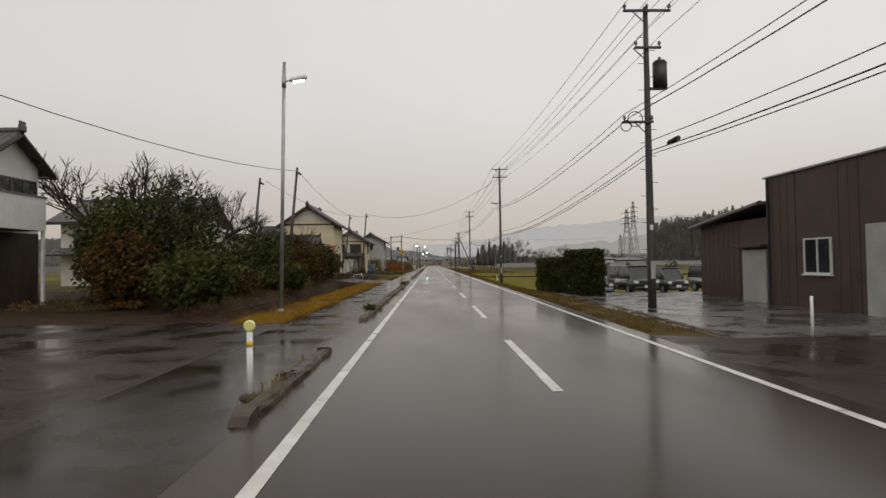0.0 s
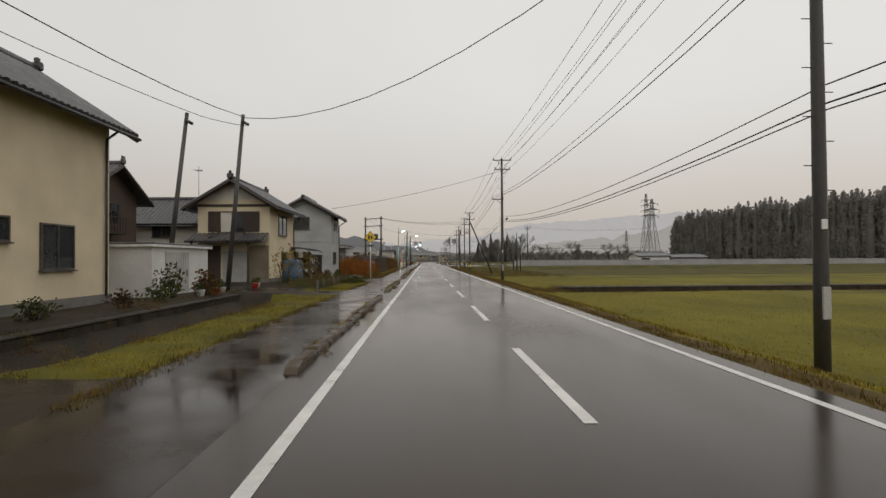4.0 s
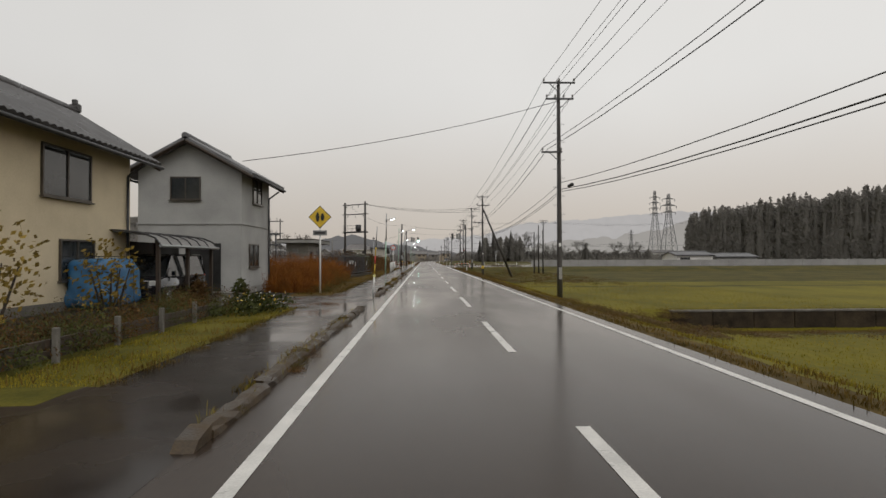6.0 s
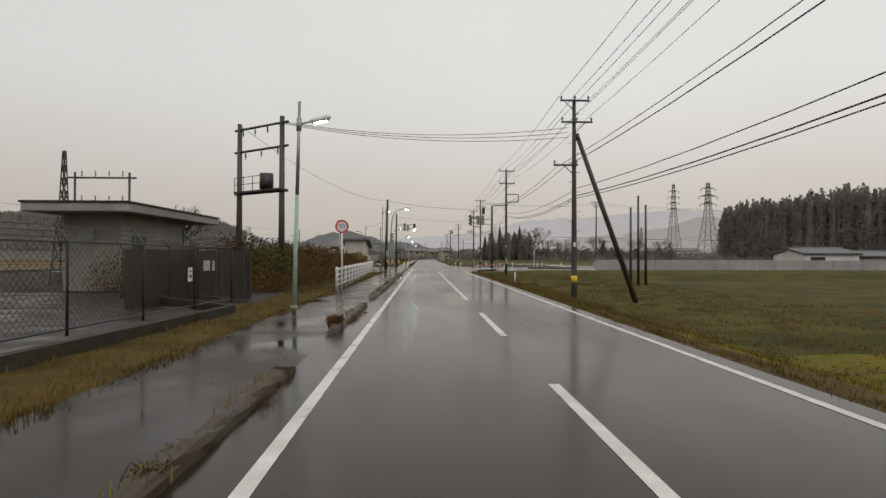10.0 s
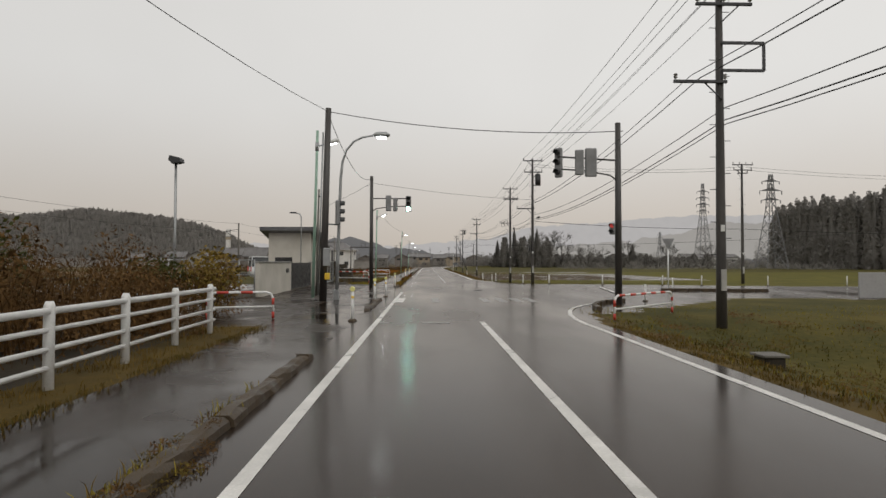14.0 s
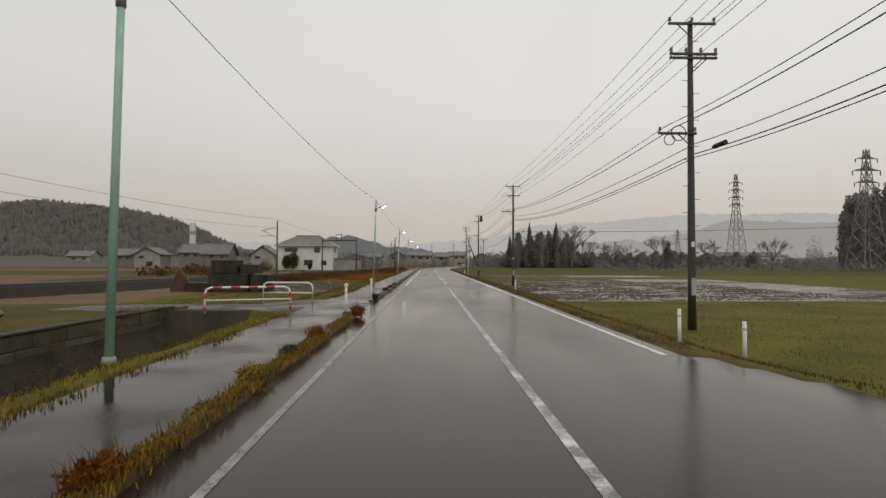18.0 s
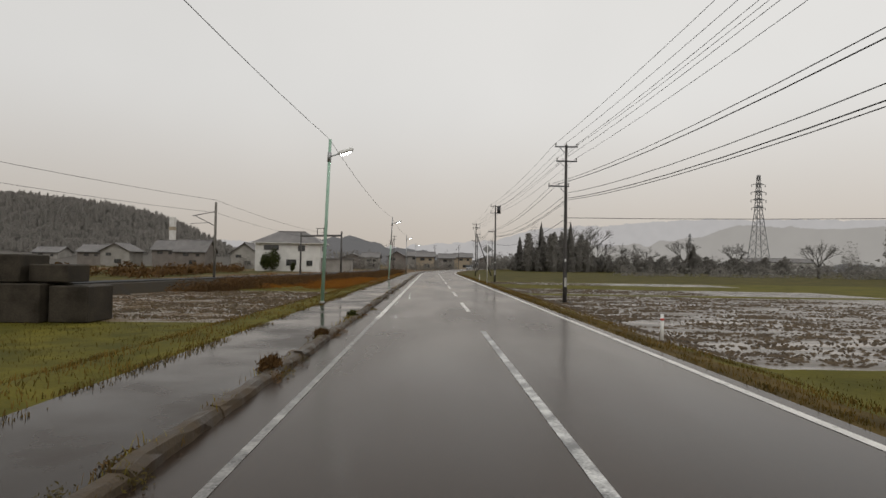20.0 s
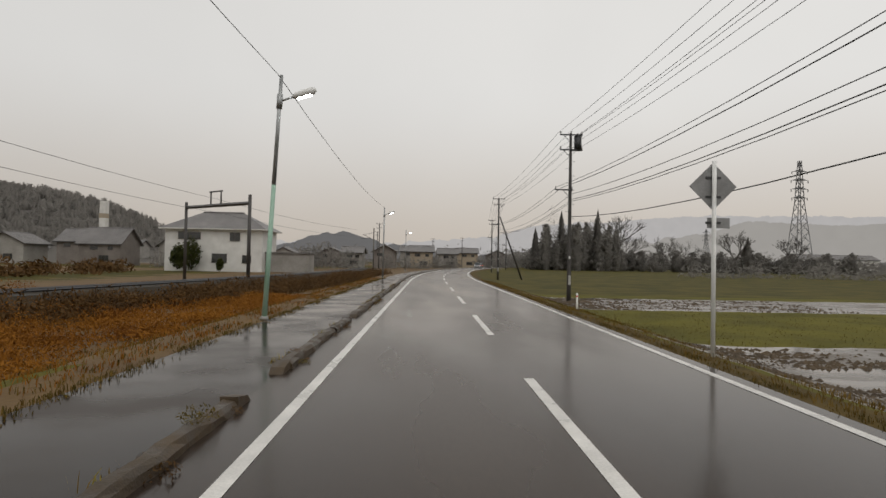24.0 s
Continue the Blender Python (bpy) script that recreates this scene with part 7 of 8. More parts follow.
part("post", rod(bmesh.new(), (0, 0, 0), (0, 0, 1.05), 0.035, 0.035, 8), WHITEPAINT, s)
edge = thing("yard_edging", "low dark concrete edging round the yard verge", "kerb", kind="structure")
for k in range(14):
    a = k / 14
    boxpart(edge, "edging_stone", KERB, 6.75 + 0.05 * k, 6.95 + 0.05 * k, 13.2 + 1.2 * k, 14.35 + 1.2 * k, -0.4, -0.06, 0.01)
for k, (x, y) in enumerate(((9.0, 43.2), (10.4, 43.6), (11.8, 43.8), (13.6, 44.0), (15.4, 44.2), (17.2, 44.4), (19.0, 44.6))):
    shrub(x, y, -0.4, 0.55, 0.55, 2.0, LEAF, "narrow dark conifer shrub at the back of the yard", 60 + k, 420, 0.09)


# ---- the house on the left at the start ----
h0 = gable_house("white two-storey house with dark tiled roof over a carport", -26.5, -19.0, 24.55, 28.3, 0.1, 6.7, 8.0, WHITEWALL, TILE, (0.5, 0.55), axis="x")
window(h0, "road", 26.4, 5.5, 3.3, 0.75, -19.0, mull=3)
# dark sheet on the white wall gives the open carport its shade
boxpart(h0, "boarded_wall", WOOD, -18.995, -18.95, 24.6, 28.25, 0, 3.4)
cp = thing("carport", "white-fronted balcony carport with dark interior", "carport")
boxpart(cp, "fascia", WHITEWALL, -17.75, -17.6, 22.6, 26.75, 3.45, 4.95)
boxpart(cp, "side_fascia", WHITEWALL, -18.93, -17.76, 26.6, 26.75, 3.45, 4.95)
boxpart(cp, "deck", METALROOF, -18.93, -17.76, 22.6, 26.59, 3.45, 3.6)
boxpart(cp, "rail_cap", METALROOF, -17.8, -17.55, 22.55, 26.8, 4.955, 5.02)
for y in (22.7, 26.6):
    boxpart(cp, "post", WHITEPAINT, -17.74, -17.62, y, y + 0.12, 0, 3.45)
h0b = gable_house("old two-storey house with tiled roof behind bare trees", -32.0, -21.0, 50.5, 58.5, 0.2, 6.1, 8.0, CREAMPALE, TILE, (0.9, 0.9), axis="x")
for k in range(4):
    window(h0b, "front", -29.9 + 2.5 * k, 4.4, 1.9, 1.3, 50.5, mull=1)
lean_roof(h0b, TILE, -32.4, -20.6, 49.0, 50.5, 2.9, 3.5)
h0c = gable_house("low tiled house roof between garden trees", -17.5, -12.8, 62.5, 66.0, 0.2, 3.4, 4.9, CREAMPALE, TILE, (0.6, 0.6), axis="x")


# ---- railway, town and far trees ----
def rail_x(y):
    return -28.0 + 0.235 * (y - 255) - 0.0009 * (y - 255) ** 2 * (1 if y > 255 else -0.6)


bm = bmesh.new()
rows = []
for k in range(60):
    y = 120 + 5 * k
    rows.append([bm.verts.new((rail_x(y) + dx, y, z)) for dx, z in ((-3.2, -0.8), (-2.0, 0.05), (2.0, 0.05), (3.2, -0.8))])
for a, b in zip(rows, rows[1:]):
    for i in range(3):
        bm.faces.new((a[i], a[i + 1], b[i + 1], b[i]))
rail = thing("railway_track", "dark ballasted single railway track across the fields", "railway", kind="structure")
part("ballast", bm, SOIL, rail)
for dx in (-0.55, 0.55):
    part("rail", tube(bmesh.new(), [(rail_x(120 + 10 * k) + dx, 120 + 10 * k, 0.12) for k in range(30)], 0.06, 4), DARKSTEEL, rail)


def catenary_mast(x, y, h, label="grey railway mast with a hinged bracket arm"):
    root = thing("railway_mast", label, "railway mast", "railway masts", (x, y, -0.6))
    part("mast", rod(bmesh.new(), (0, 0, 0), (0, 0, h + 0.6), 0.13, 0.11, 10), OLDCONC, root)
    part("bracket", rod(bmesh.new(), (0, 0, h - 0.3), (-2.2, 0, h - 0.75), 0.04, 0.04, 6), DARKSTEEL, root)
    part("strut", rod(bmesh.new(), (0, 0, h - 1.7), (-1.9, 0, h - 0.75), 0.035, 0.035, 6), DARKSTEEL, root)
    part("steady_arm", rod(bmesh.new(), (-0.5, 0, h - 1.35), (-2.4, 0, h - 1.5), 0.025, 0.025, 5), DARKSTEEL, root)


MASTS = [(-58.0, 130), (-47.5, 172), (-38.0, 213), (-28.0, 254.8), (-20.3, 295.3)]
for x, y in MASTS:
    catenary_mast(x, y, 7.6 if y < 290 else 7.3)
for dz, r in ((7.5, 0.014), (6.3, 0.012)):
    cable("catenary_wire", "thin railway wire between masts", [(x, y, dz) for x, y in MASTS] + [(-18.7, 339, dz - 0.6), (-12, 385, dz - 0.6)], r, 0.008)
portal = thing("railway_portal", "dark steel railway portal frame with a small gantry", "railway portal")
for x, y in ((-22.9, 342.8), (-14.5, 335.0)):
    part("leg", rod(bmesh.new(), (x, y, -0.6), (x, y, 6.9), 0.16, 0.14, 8), POLE, portal)
part("beam", rod(bmesh.new(), (-22.9, 342.8, 6.4), (-14.5, 335.0, 6.2), 0.16, 0.16, 4), POLE, portal)
for t in (0.42, 0.58):
    p = Vector((-22.9, 342.8, 6.4)).lerp(Vector((-14.5, 335.0, 6.2)), t)
    part("gantry_post", rod(bmesh.new(), p, p + Vector((0, 0, 1.3)), 0.07, 0.07, 6), POLE, portal)
part("gantry_top", rod(bmesh.new(), Vector((-22.9, 342.8, 7.65)).lerp(Vector((-14.5, 335.0, 7.45)), 0.40), Vector((-22.9, 342.8, 7.65)).lerp(Vector((-14.5, 335.0, 7.45)), 0.60), 0.07, 0.07, 6), POLE, portal)
catenary_mast(-10.5, 400, 8.0)


def hip_house(label, x0, x1, y0, y1, z0, eave, ridge, wall, roof, over=0.8, name="house"):
    root = thing(name, label, "house")
    boxpart(root, "wall", wall, x0, x1, y0, y1, z0 - 0.5, eave)
    bm = bmesh.new()
    xa, xb, ya, yb = x0 - over, x1 + over, y0 - over, y1 + over
    w = (yb - ya) / 2
    m = (ya + yb) / 2
    v = [bm.verts.new(p) for p in ((xa, ya, eave - 0.1), (xb, ya, eave - 0.1), (xb, yb, eave - 0.1), (xa, yb, eave - 0.1), (xa + w, m, ridge), (xb - w, m, ridge))]
    for f in ((0, 1, 5, 4), (1, 2, 5), (2, 3, 4, 5), (3, 0, 4), (3, 2, 1, 0)):
        bm.faces.new([v[i] for i in f])
    part("roof", bm, roof, root)
    part("ridge_cap", rod(bmesh.new(), (xa + w, m, ridge), (xb - w, m, ridge), 0.18, 0.18, 6), roof, root)
    part("eave_board", box(bmesh.new(), xa, xb, ya, yb, eave - 0.28, eave - 0.11), wall, root)
    return root


# far roofs and walls: lightened, low-contrast colours that stand for haze
FARTILE = mat("hazed_grey_roof", (0.11, 0.103, 0.10), (0.20, 0.19, 0.184), 2.0, 0.4, 0.6, bump=0.05)
FARWALL = mat("hazed_grey_wall", (0.22, 0.207, 0.188), (0.34, 0.322, 0.295), 3.0, 0.7, bump=0.05)
FARBROWN = mat("hazed_brown_wall", (0.14, 0.12, 0.106), (0.23, 0.203, 0.183), 3.0, 0.7, bump=0.05)
ORANGEWALL = mat("faded_buff_wall", (0.30, 0.25, 0.18), (0.38, 0.32, 0.235), 3.0, 0.7, bump=0.05)
h9 = hip_house("white two-storey house with grey hipped roof beyond the railway", -43.5, -27.5, 384, 393, -0.3, 6.6, 9.5, WHITEWALL, FARTILE)
for x, z, w, h in ((-39.5, 5.3, 3.6, 1.1), (-32.0, 5.2, 1.6, 1.3), (-40.5, 1.6, 1.6, 1.2), (-34.5, 1.6, 2.4, 1.4), (-30.0, 1.5, 1.4, 1.2)):
    window(h9, "front", x, z, w, h, 384, mull=1)
window(h9, "road", 388, 5.2, 1.6, 1.1, -27.5)
window(h9, "road", 390.5, 1.6, 1.4, 1.1, -27.5)
an = thing("annex", "low grey annex wall beside a white house", "building")
boxpart(an, "wall", FARWALL, -27.4, -20.0, 386, 390, -0.6, 2.6)
boxpart(an, "roof", FARTILE, -27.6, -19.8, 385.7, 390.3, 2.6, 2.8)
rng = random.Random(21)
TOWN = [(-103, 430, 13, 9, 5.4, 8.2, 0), (-89, 434, 11, 9, 6.4, 9.8, 1), (-75, 421, 13, 9, 5.6, 9.6, 1), (-60, 427, 12, 9, 5.4, 9.0, 0), (-50, 438, 10, 8, 5.0, 7.5, 0), (-120, 445, 12, 9, 5.2, 8.0, 1), (-135, 480, 12, 9, 5.0, 7.0, 1), (-152, 470, 14, 9, 5.0, 7.4, 0),
        (-24, 470, 9, 8, 5.0, 7.0, 0), (-13, 462, 9, 8, 5.6, 7.6, 1), (-2, 470, 10, 8, 5.8, 7.8, 2), (7, 486, 9, 8, 5.4, 7.4, 0), (-34, 490, 12, 8, 5.0, 7.0, 1), (-6, 505, 12, 9, 6.5, 8.6, 0), (16, 520, 12, 9, 6.5, 8.6, 2), (-48, 480, 10, 8, 4.6, 6.6, 0),
        (-175, 500, 16, 10, 5, 7, 1), (-200, 480, 14, 10, 5, 7, 0), (30, 535, 12, 9, 6, 8, 1), (-110, 500, 12, 9, 6.5, 9, 0)]
for k, (x, y, w, d, e, r, c) in enumerate(TOWN):
    w, e, r = 0.72 * w, 0.86 * e, 0.86 * r
    hh = gable_house("house with grey tiled roof at the edge of town, haze in its colour" if c < 2 else "faded buff building at the edge of town", x - w / 2, x + w / 2, y, y + d, -0.6, e, r, (FARWALL, FARBROWN, ORANGEWALL)[c], FARTILE, (0.7, 0.6), axis="x" if k % 3 else "y", ornament=False)
    window(hh, "front", x - 0.22 * w + 0.4 * (k % 3), e - 1.3, 1.7, 0.9, y, mull=1, sill=False)
    if k % 3:
        window(hh, "front", x + 0.26 * w, e - 1.4, 1.1, 0.8, y, mull=1, sill=False)
    if k % 4 != 1:
        window(hh, "front", x + 0.1 * w, 1.1, 2.2, 1.2, y, mull=2, sill=False)
tw = thing("sign_tower", "tall pale square tower above the far houses", "tower", at=(-106, 478, -0.6))
boxpart(tw, "shaft", WHITEWALL, -1.0, 1.0, -1.0, 1.0, 0, 20.0, 0.05)
boxpart(tw, "band", ORANGEWALL, -1.05, 1.05, -1.05, 1.05, 14.5, 16.0)
# far white sheds under the pylon
for x, y, w in ((178, 545, 16), (198, 548, 22)):
    f = gable_house("long white farm shed under the pylon", x - w / 2, x + w / 2, y, y + 10, -0.6, 6.0, 8.0, WHITEWALL, FARTILE, (0.4, 0.4), axis="x", ornament=False, name="farm_shed")
    for j in range(int(w / 4)):
        window(f, "front", x - w / 2 + 2.5 + 4 * j, 3.5, 1.8, 1.4, y, sill=False)
far_poles = [(13.0, 505), (30, 540), (-12, 430), (-16, 470), (2, 520)]
for x, y in far_poles:
    utility_pole(x, y, -0.3, 11.0, "distant dark utility pole at the edge of town", ((0.2, -0.8, 0.8, 2), (1.2, -0.7, 0.7, 2)), 0.0, False)


rng = random.Random(8)
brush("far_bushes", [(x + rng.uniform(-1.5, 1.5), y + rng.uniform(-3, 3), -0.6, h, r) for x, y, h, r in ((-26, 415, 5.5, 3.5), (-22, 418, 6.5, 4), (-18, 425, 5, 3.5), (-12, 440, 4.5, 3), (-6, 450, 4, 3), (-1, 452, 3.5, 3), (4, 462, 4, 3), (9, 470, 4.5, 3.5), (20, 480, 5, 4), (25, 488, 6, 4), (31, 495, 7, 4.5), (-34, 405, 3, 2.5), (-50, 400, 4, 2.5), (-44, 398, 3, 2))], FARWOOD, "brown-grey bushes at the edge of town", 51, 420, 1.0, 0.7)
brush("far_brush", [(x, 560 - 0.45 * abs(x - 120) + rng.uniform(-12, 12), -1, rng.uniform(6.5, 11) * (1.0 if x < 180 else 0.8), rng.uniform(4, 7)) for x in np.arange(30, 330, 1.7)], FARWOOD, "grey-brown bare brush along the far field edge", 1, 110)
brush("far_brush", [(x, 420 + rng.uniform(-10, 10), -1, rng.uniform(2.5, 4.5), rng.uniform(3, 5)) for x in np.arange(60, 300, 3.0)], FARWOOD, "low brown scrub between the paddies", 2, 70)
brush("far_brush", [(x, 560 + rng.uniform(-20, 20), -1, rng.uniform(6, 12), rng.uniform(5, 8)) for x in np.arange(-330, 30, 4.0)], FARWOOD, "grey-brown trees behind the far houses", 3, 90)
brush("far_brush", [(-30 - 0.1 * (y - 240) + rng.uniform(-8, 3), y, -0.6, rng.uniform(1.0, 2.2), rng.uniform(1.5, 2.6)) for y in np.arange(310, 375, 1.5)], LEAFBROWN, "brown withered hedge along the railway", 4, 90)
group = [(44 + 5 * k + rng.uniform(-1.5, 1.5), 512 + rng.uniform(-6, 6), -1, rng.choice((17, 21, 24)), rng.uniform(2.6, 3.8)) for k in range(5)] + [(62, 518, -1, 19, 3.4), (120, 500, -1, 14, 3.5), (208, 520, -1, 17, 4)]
conifer_soup("conifer_group", group[::2], FARWOOD, "group of conifers beyond the paddies, haze in their colour", 9, 700)
brush("far_trees", [(x, y, z, h * 1.1, r * 1.25) for x, y, z, h, r in group[1::2]] + [(x + 3, y + 4, z, h * 0.7, r * 1.4) for x, y, z, h, r in group], FARWOOD, "rounded trees among the conifers, haze in their colour", 10, 700, 1.0, 0.6)
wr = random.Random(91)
wood("far_trees", [(wr.uniform(43, 78), wr.uniform(506, 526), -1, wr.uniform(11, 19), wr.uniform(2.6, 4.2), wr.random() < 0.55) for k in range(26)], FARWOOD, "clump of conifers and round trees with painted haze beyond the paddies", 81, 420, 0.6)
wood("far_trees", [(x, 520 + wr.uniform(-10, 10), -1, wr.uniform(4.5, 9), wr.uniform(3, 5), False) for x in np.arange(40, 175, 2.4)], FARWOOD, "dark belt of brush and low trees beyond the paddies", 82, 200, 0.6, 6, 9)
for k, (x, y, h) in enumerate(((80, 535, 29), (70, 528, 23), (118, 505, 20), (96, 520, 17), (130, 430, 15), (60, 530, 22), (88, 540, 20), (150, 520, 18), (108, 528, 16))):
    bare_tree(x, y, -1, h, 20 + k, "leafless tree at the far field edge, haze in its colour", 5, FARWOOD)


# ---- grass, reeds and weeds ----
OCHRE = mat("ochre_grass", (0.24, 0.125, 0.014), (0.40, 0.235, 0.03), 1.2, 0.8, bump=0, vary=0.3, spec=0.12)
RUSTY = mat("rusty_grass", (0.16, 0.058, 0.008), (0.31, 0.13, 0.016), 2.5, 0.8, bump=0, vary=0.35, spec=0.12)
OLIVE = mat("dull_olive_grass", (0.045, 0.038, 0.008), (0.12, 0.085, 0.02), 1.5, 0.8, bump=0, vary=0.35, spec=0.12)
def blades(name, label, spots, material, seed, kind="stuff", parent=None):
    """Leaning blades: spots of (x, y, z, height, width)."""
    rng = random.Random(seed)
    vs, fs = [], []
    for x, y, z, h, w in spots:
        a = rng.uniform(0, 6.283)
        lx, ly = rng.gauss(0, 0.35) * h, rng.gauss(0, 0.35) * h
        dx, dy = math.cos(a) * w / 2, math.sin(a) * w / 2
        i = len(vs)
        vs += [(x - dx, y - dy, z - 0.02), (x + dx, y + dy, z - 0.02), (x + lx * 0.4 + dx * 0.8, y + ly * 0.4 + dy * 0.8, z + h * 0.6), (x + lx * 0.4 - dx * 0.8, y + ly * 0.4 - dy * 0.8, z + h * 0.6), (x + lx, y + ly, z + h)]
        fs += [(i, i + 1, i + 2, i + 3), (i + 3, i + 2, i + 4)]
    ob = new(name, soup(name, vs, fs, material))
    ob.parent = parent
    return tagged(ob, label, "grass" if parent is None else "", kind=kind)


def scatter(rng, n, x0, x1, y0, y1, h0, h1, w=0.02, clump=0.0, power=1.0):
    out = []
    while len(out) < n:
        t = rng.random() ** power
        x, y = x0 + (x1 - x0) * t, rng.uniform(y0, y1)
        if clump and noise.noise((x * clump, y * clump, 4)) < rng.uniform(-0.4, 0.35):
            continue
        xb = x + bend(y)
        out.append((xb, y, level(xb, y), rng.uniform(h0, h1), w * rng.uniform(0.6, 1.6)))
    return out


rng = random.Random(77)
right = []
for y0, y1, n in ((13.5, 46, 7000), (46, 184, 18000), (228, 345, 13000)):
    right += scatter(rng, n, 5.15, 6.9, y0, y1, 0.03, 0.12, 0.013, 0.9)
blades("verge_grass", "dead brown grass along the road edge", right, DEADBLADE, 1)
field = []
for y0, y1, n in ((46, 86, 26000), (86, 96.5, 7000), (105.4, 138, 19300)):
    field += scatter(rng, int(1.05 * n), 6.4, 24, y0, y1, 0.025, 0.085, 0.015, 0.0, 1.6)
blades("field_grass", "yellow-green regrown stubble in the wet field", field, BLADE, 2)
rough = scatter(rng, 15000, 5.6, 22, 138, 186, 0.03, 0.11, 0.018, 0.5, 1.3)
rough += scatter(rng, 4000, 6.4, 24, 306, 320, 0.025, 0.08, 0.015, 0.0, 1.6)
rough += scatter(rng, 14000, 6.4, 24, 216, 254, 0.025, 0.08, 0.015, 0.0, 1.6)
blades("rough_grass", "rough dull grass by the junction", rough, OLIVE, 3)
rough = scatter(rng, 9000, 5.4, 20, 140, 192, 0.03, 0.09, 0.018, 0.25, 1.3)
blades("field_grass", "patches of greener grass by the junction", rough, BLADE, 33)
left = []
for y0, y1, n, x1 in ((19, 51, 3500, -6.3), (62, 81, 700, -6.7), (86, 98.5, 500, -6.0), (105.5, 150, 5500, -6.3), (150, 184, 3500, -6.0), (214, 236, 2000, -6.3), (243, 290, 5000, -7.0), (290, 340, 5000, -9.0)):
    left += scatter(rng, int(1.4 * n), -4.2, x1, y0, y1, 0.03, 0.14, 0.013, 0.8)
blades("verge_grass", "mixed green and ochre grass along the pavement", left, DEADBLADE, 4)
och = scatter(rng, 17000, -4.25, -6.0, 17, 52, 0.04, 0.15, 0.014, 0.5)
blades("ochre_verge", "bright ochre autumn grass along the pavement", och, OCHRE, 34)
lg = []
for y0, y1, n, x1, h1 in ((62, 81, 6000, -6.4, 0.05), (86, 98.5, 6000, -6.0, 0.05), (214, 236, 5000, -6.4, 0.12)):
    lg += scatter(rng, n, -4.4, x1, y0, y1, 0.012, h1, 0.014, 0.7)
blades("green_verge", "short wet green grass along the pavement", lg, BLADE, 5)
blades("green_verge", "dull olive grass round the flooded plot", scatter(rng, 14000, -4.4, -15.0, 243, 286, 0.012, 0.11, 0.014, 0.7), OLIVE, 35)
bf = scatter(rng, 44000, -4.6, -26, 287, 345, 0.03, 0.13, 0.016, 0.4, 1.5)
blades("rusty_field_grass", "rust-brown autumn grass in the left field", bf[::2], RUSTY, 6)
blades("rusty_field_grass", "olive grass mixed into the left field", bf[1::6], OLIVE, 66)
red = scatter(rng, 7000, -5.6, -12.5, 111.0, 123.5, 0.5, 1.8, 0.016, 0.6) + scatter(rng, 2500, -5.4, -8.0, 107.2, 112, 0.3, 1.2, 0.014, 0.5)
heads = [(x, y, 0, rng.uniform(1.1, 2.25) * min(1, 0.45 + 0.35 * (-4.9 - x)), rng.uniform(0.55, 1.0)) for x, y in ((rng.uniform(-12, -5.6), rng.uniform(111.2, 123.0)) for k in range(120))]
heads += [(rng.uniform(-7.8, -5.5), rng.uniform(107.4, 111.5), 0, rng.uniform(0.5, 1.2), rng.uniform(0.45, 0.8)) for k in range(26)]
brush("rust_thicket", heads, REDGRASS, "feathery rust-red autumn thicket beside the grey house", 41, 1400, 1.0, 0.28)
brush("thicket_foot", [(x + 0.3, y, z, 0.66 * h, r) for x, y, z, h, r in heads[::2]], OLIVE, "dull green-brown growth at the foot of the thicket", 42, 900, 1.0, 0.3)
brush("railway_scrub", [(rail_x(y) + rng.uniform(3.6, 6.5), y, -0.7, rng.uniform(0.7, 1.4), rng.uniform(0.9, 1.5)) for y in np.arange(283, 380, 0.42)], LEAFBROWN, "brown withered scrub along the railway bank", 43, 420, 1.0, 0.42)
blades("rust_reeds", "tall rust-red withered reeds beside the grey house", red, REDGRASS, 7)
brush("rust_clumps", [(x, y, level(x, y), rng.uniform(0.15, 0.55) * (1 + 0.6 * noise.noise((x * 0.2, y * 0.2, 3))) * (1 + 0.7 * step(-10, -17, x)), rng.uniform(0.7, 1.5)) for x, y in ((-6.6 - 0.08 * (k % 11) - 15 * rng.random() ** 1.3, rng.uniform(291, 324)) for k in range(250))], RUSTY, "feathery rust-orange autumn clumps in the left field", 44, 620, 1.0, 0.24)
brush("brown_thicket", [(x, y, -0.2, rng.uniform(1.7, 3.2) * min(1.0, 0.5 + 0.2 * (-5.6 - x)), rng.uniform(0.8, 1.4)) for x, y in ((rng.uniform(-15, -6.3), rng.uniform(150.5, 189)) for k in range(210))], LEAFBROWN, "tangled red-brown thicket behind the white fence", 45, 900, 1.0, 0.32)
reeds = scatter(rng, 5000, -6.6, -16, 150, 190, 0.8, 2.2, 0.018, 0.5)
blades("brown_reeds", "tall dull brown reeds behind the white fence", reeds, LEAFBROWN, 9)
for k in range(9):
    shrub(-8 - (k % 3) * 2.2, 153 + 3.9 * k, -0.1, 1.6, 1.7, 2.4 + 0.4 * (k % 3), LEAFBROWN if k % 4 else LEAF, "tangled brown bush behind the white fence", 90 + k, 900, 0.1)
for k, (x, y, h, m) in enumerate(((-8.9, 90.2, 2.6, LEAFOCHRE), (-8.2, 93.5, 2.3, LEAFOCHRE), (-8.9, 101, 1.0, LEAFBROWN), (-7.6, 98, 0.9, LEAFBROWN), (-7.3, 101.5, 0.8, LEAF), (-9.3, 78, 1.3, LEAFBROWN), (-10.2, 76.6, 1.5, LEAF))):
    shrub(x, y, 0.1, h * 0.4, h * 0.45, h, m, "straggly yellowing garden bush" if m is LEAFOCHRE else "small dull garden bush", 130 + k, 330, 0.07)
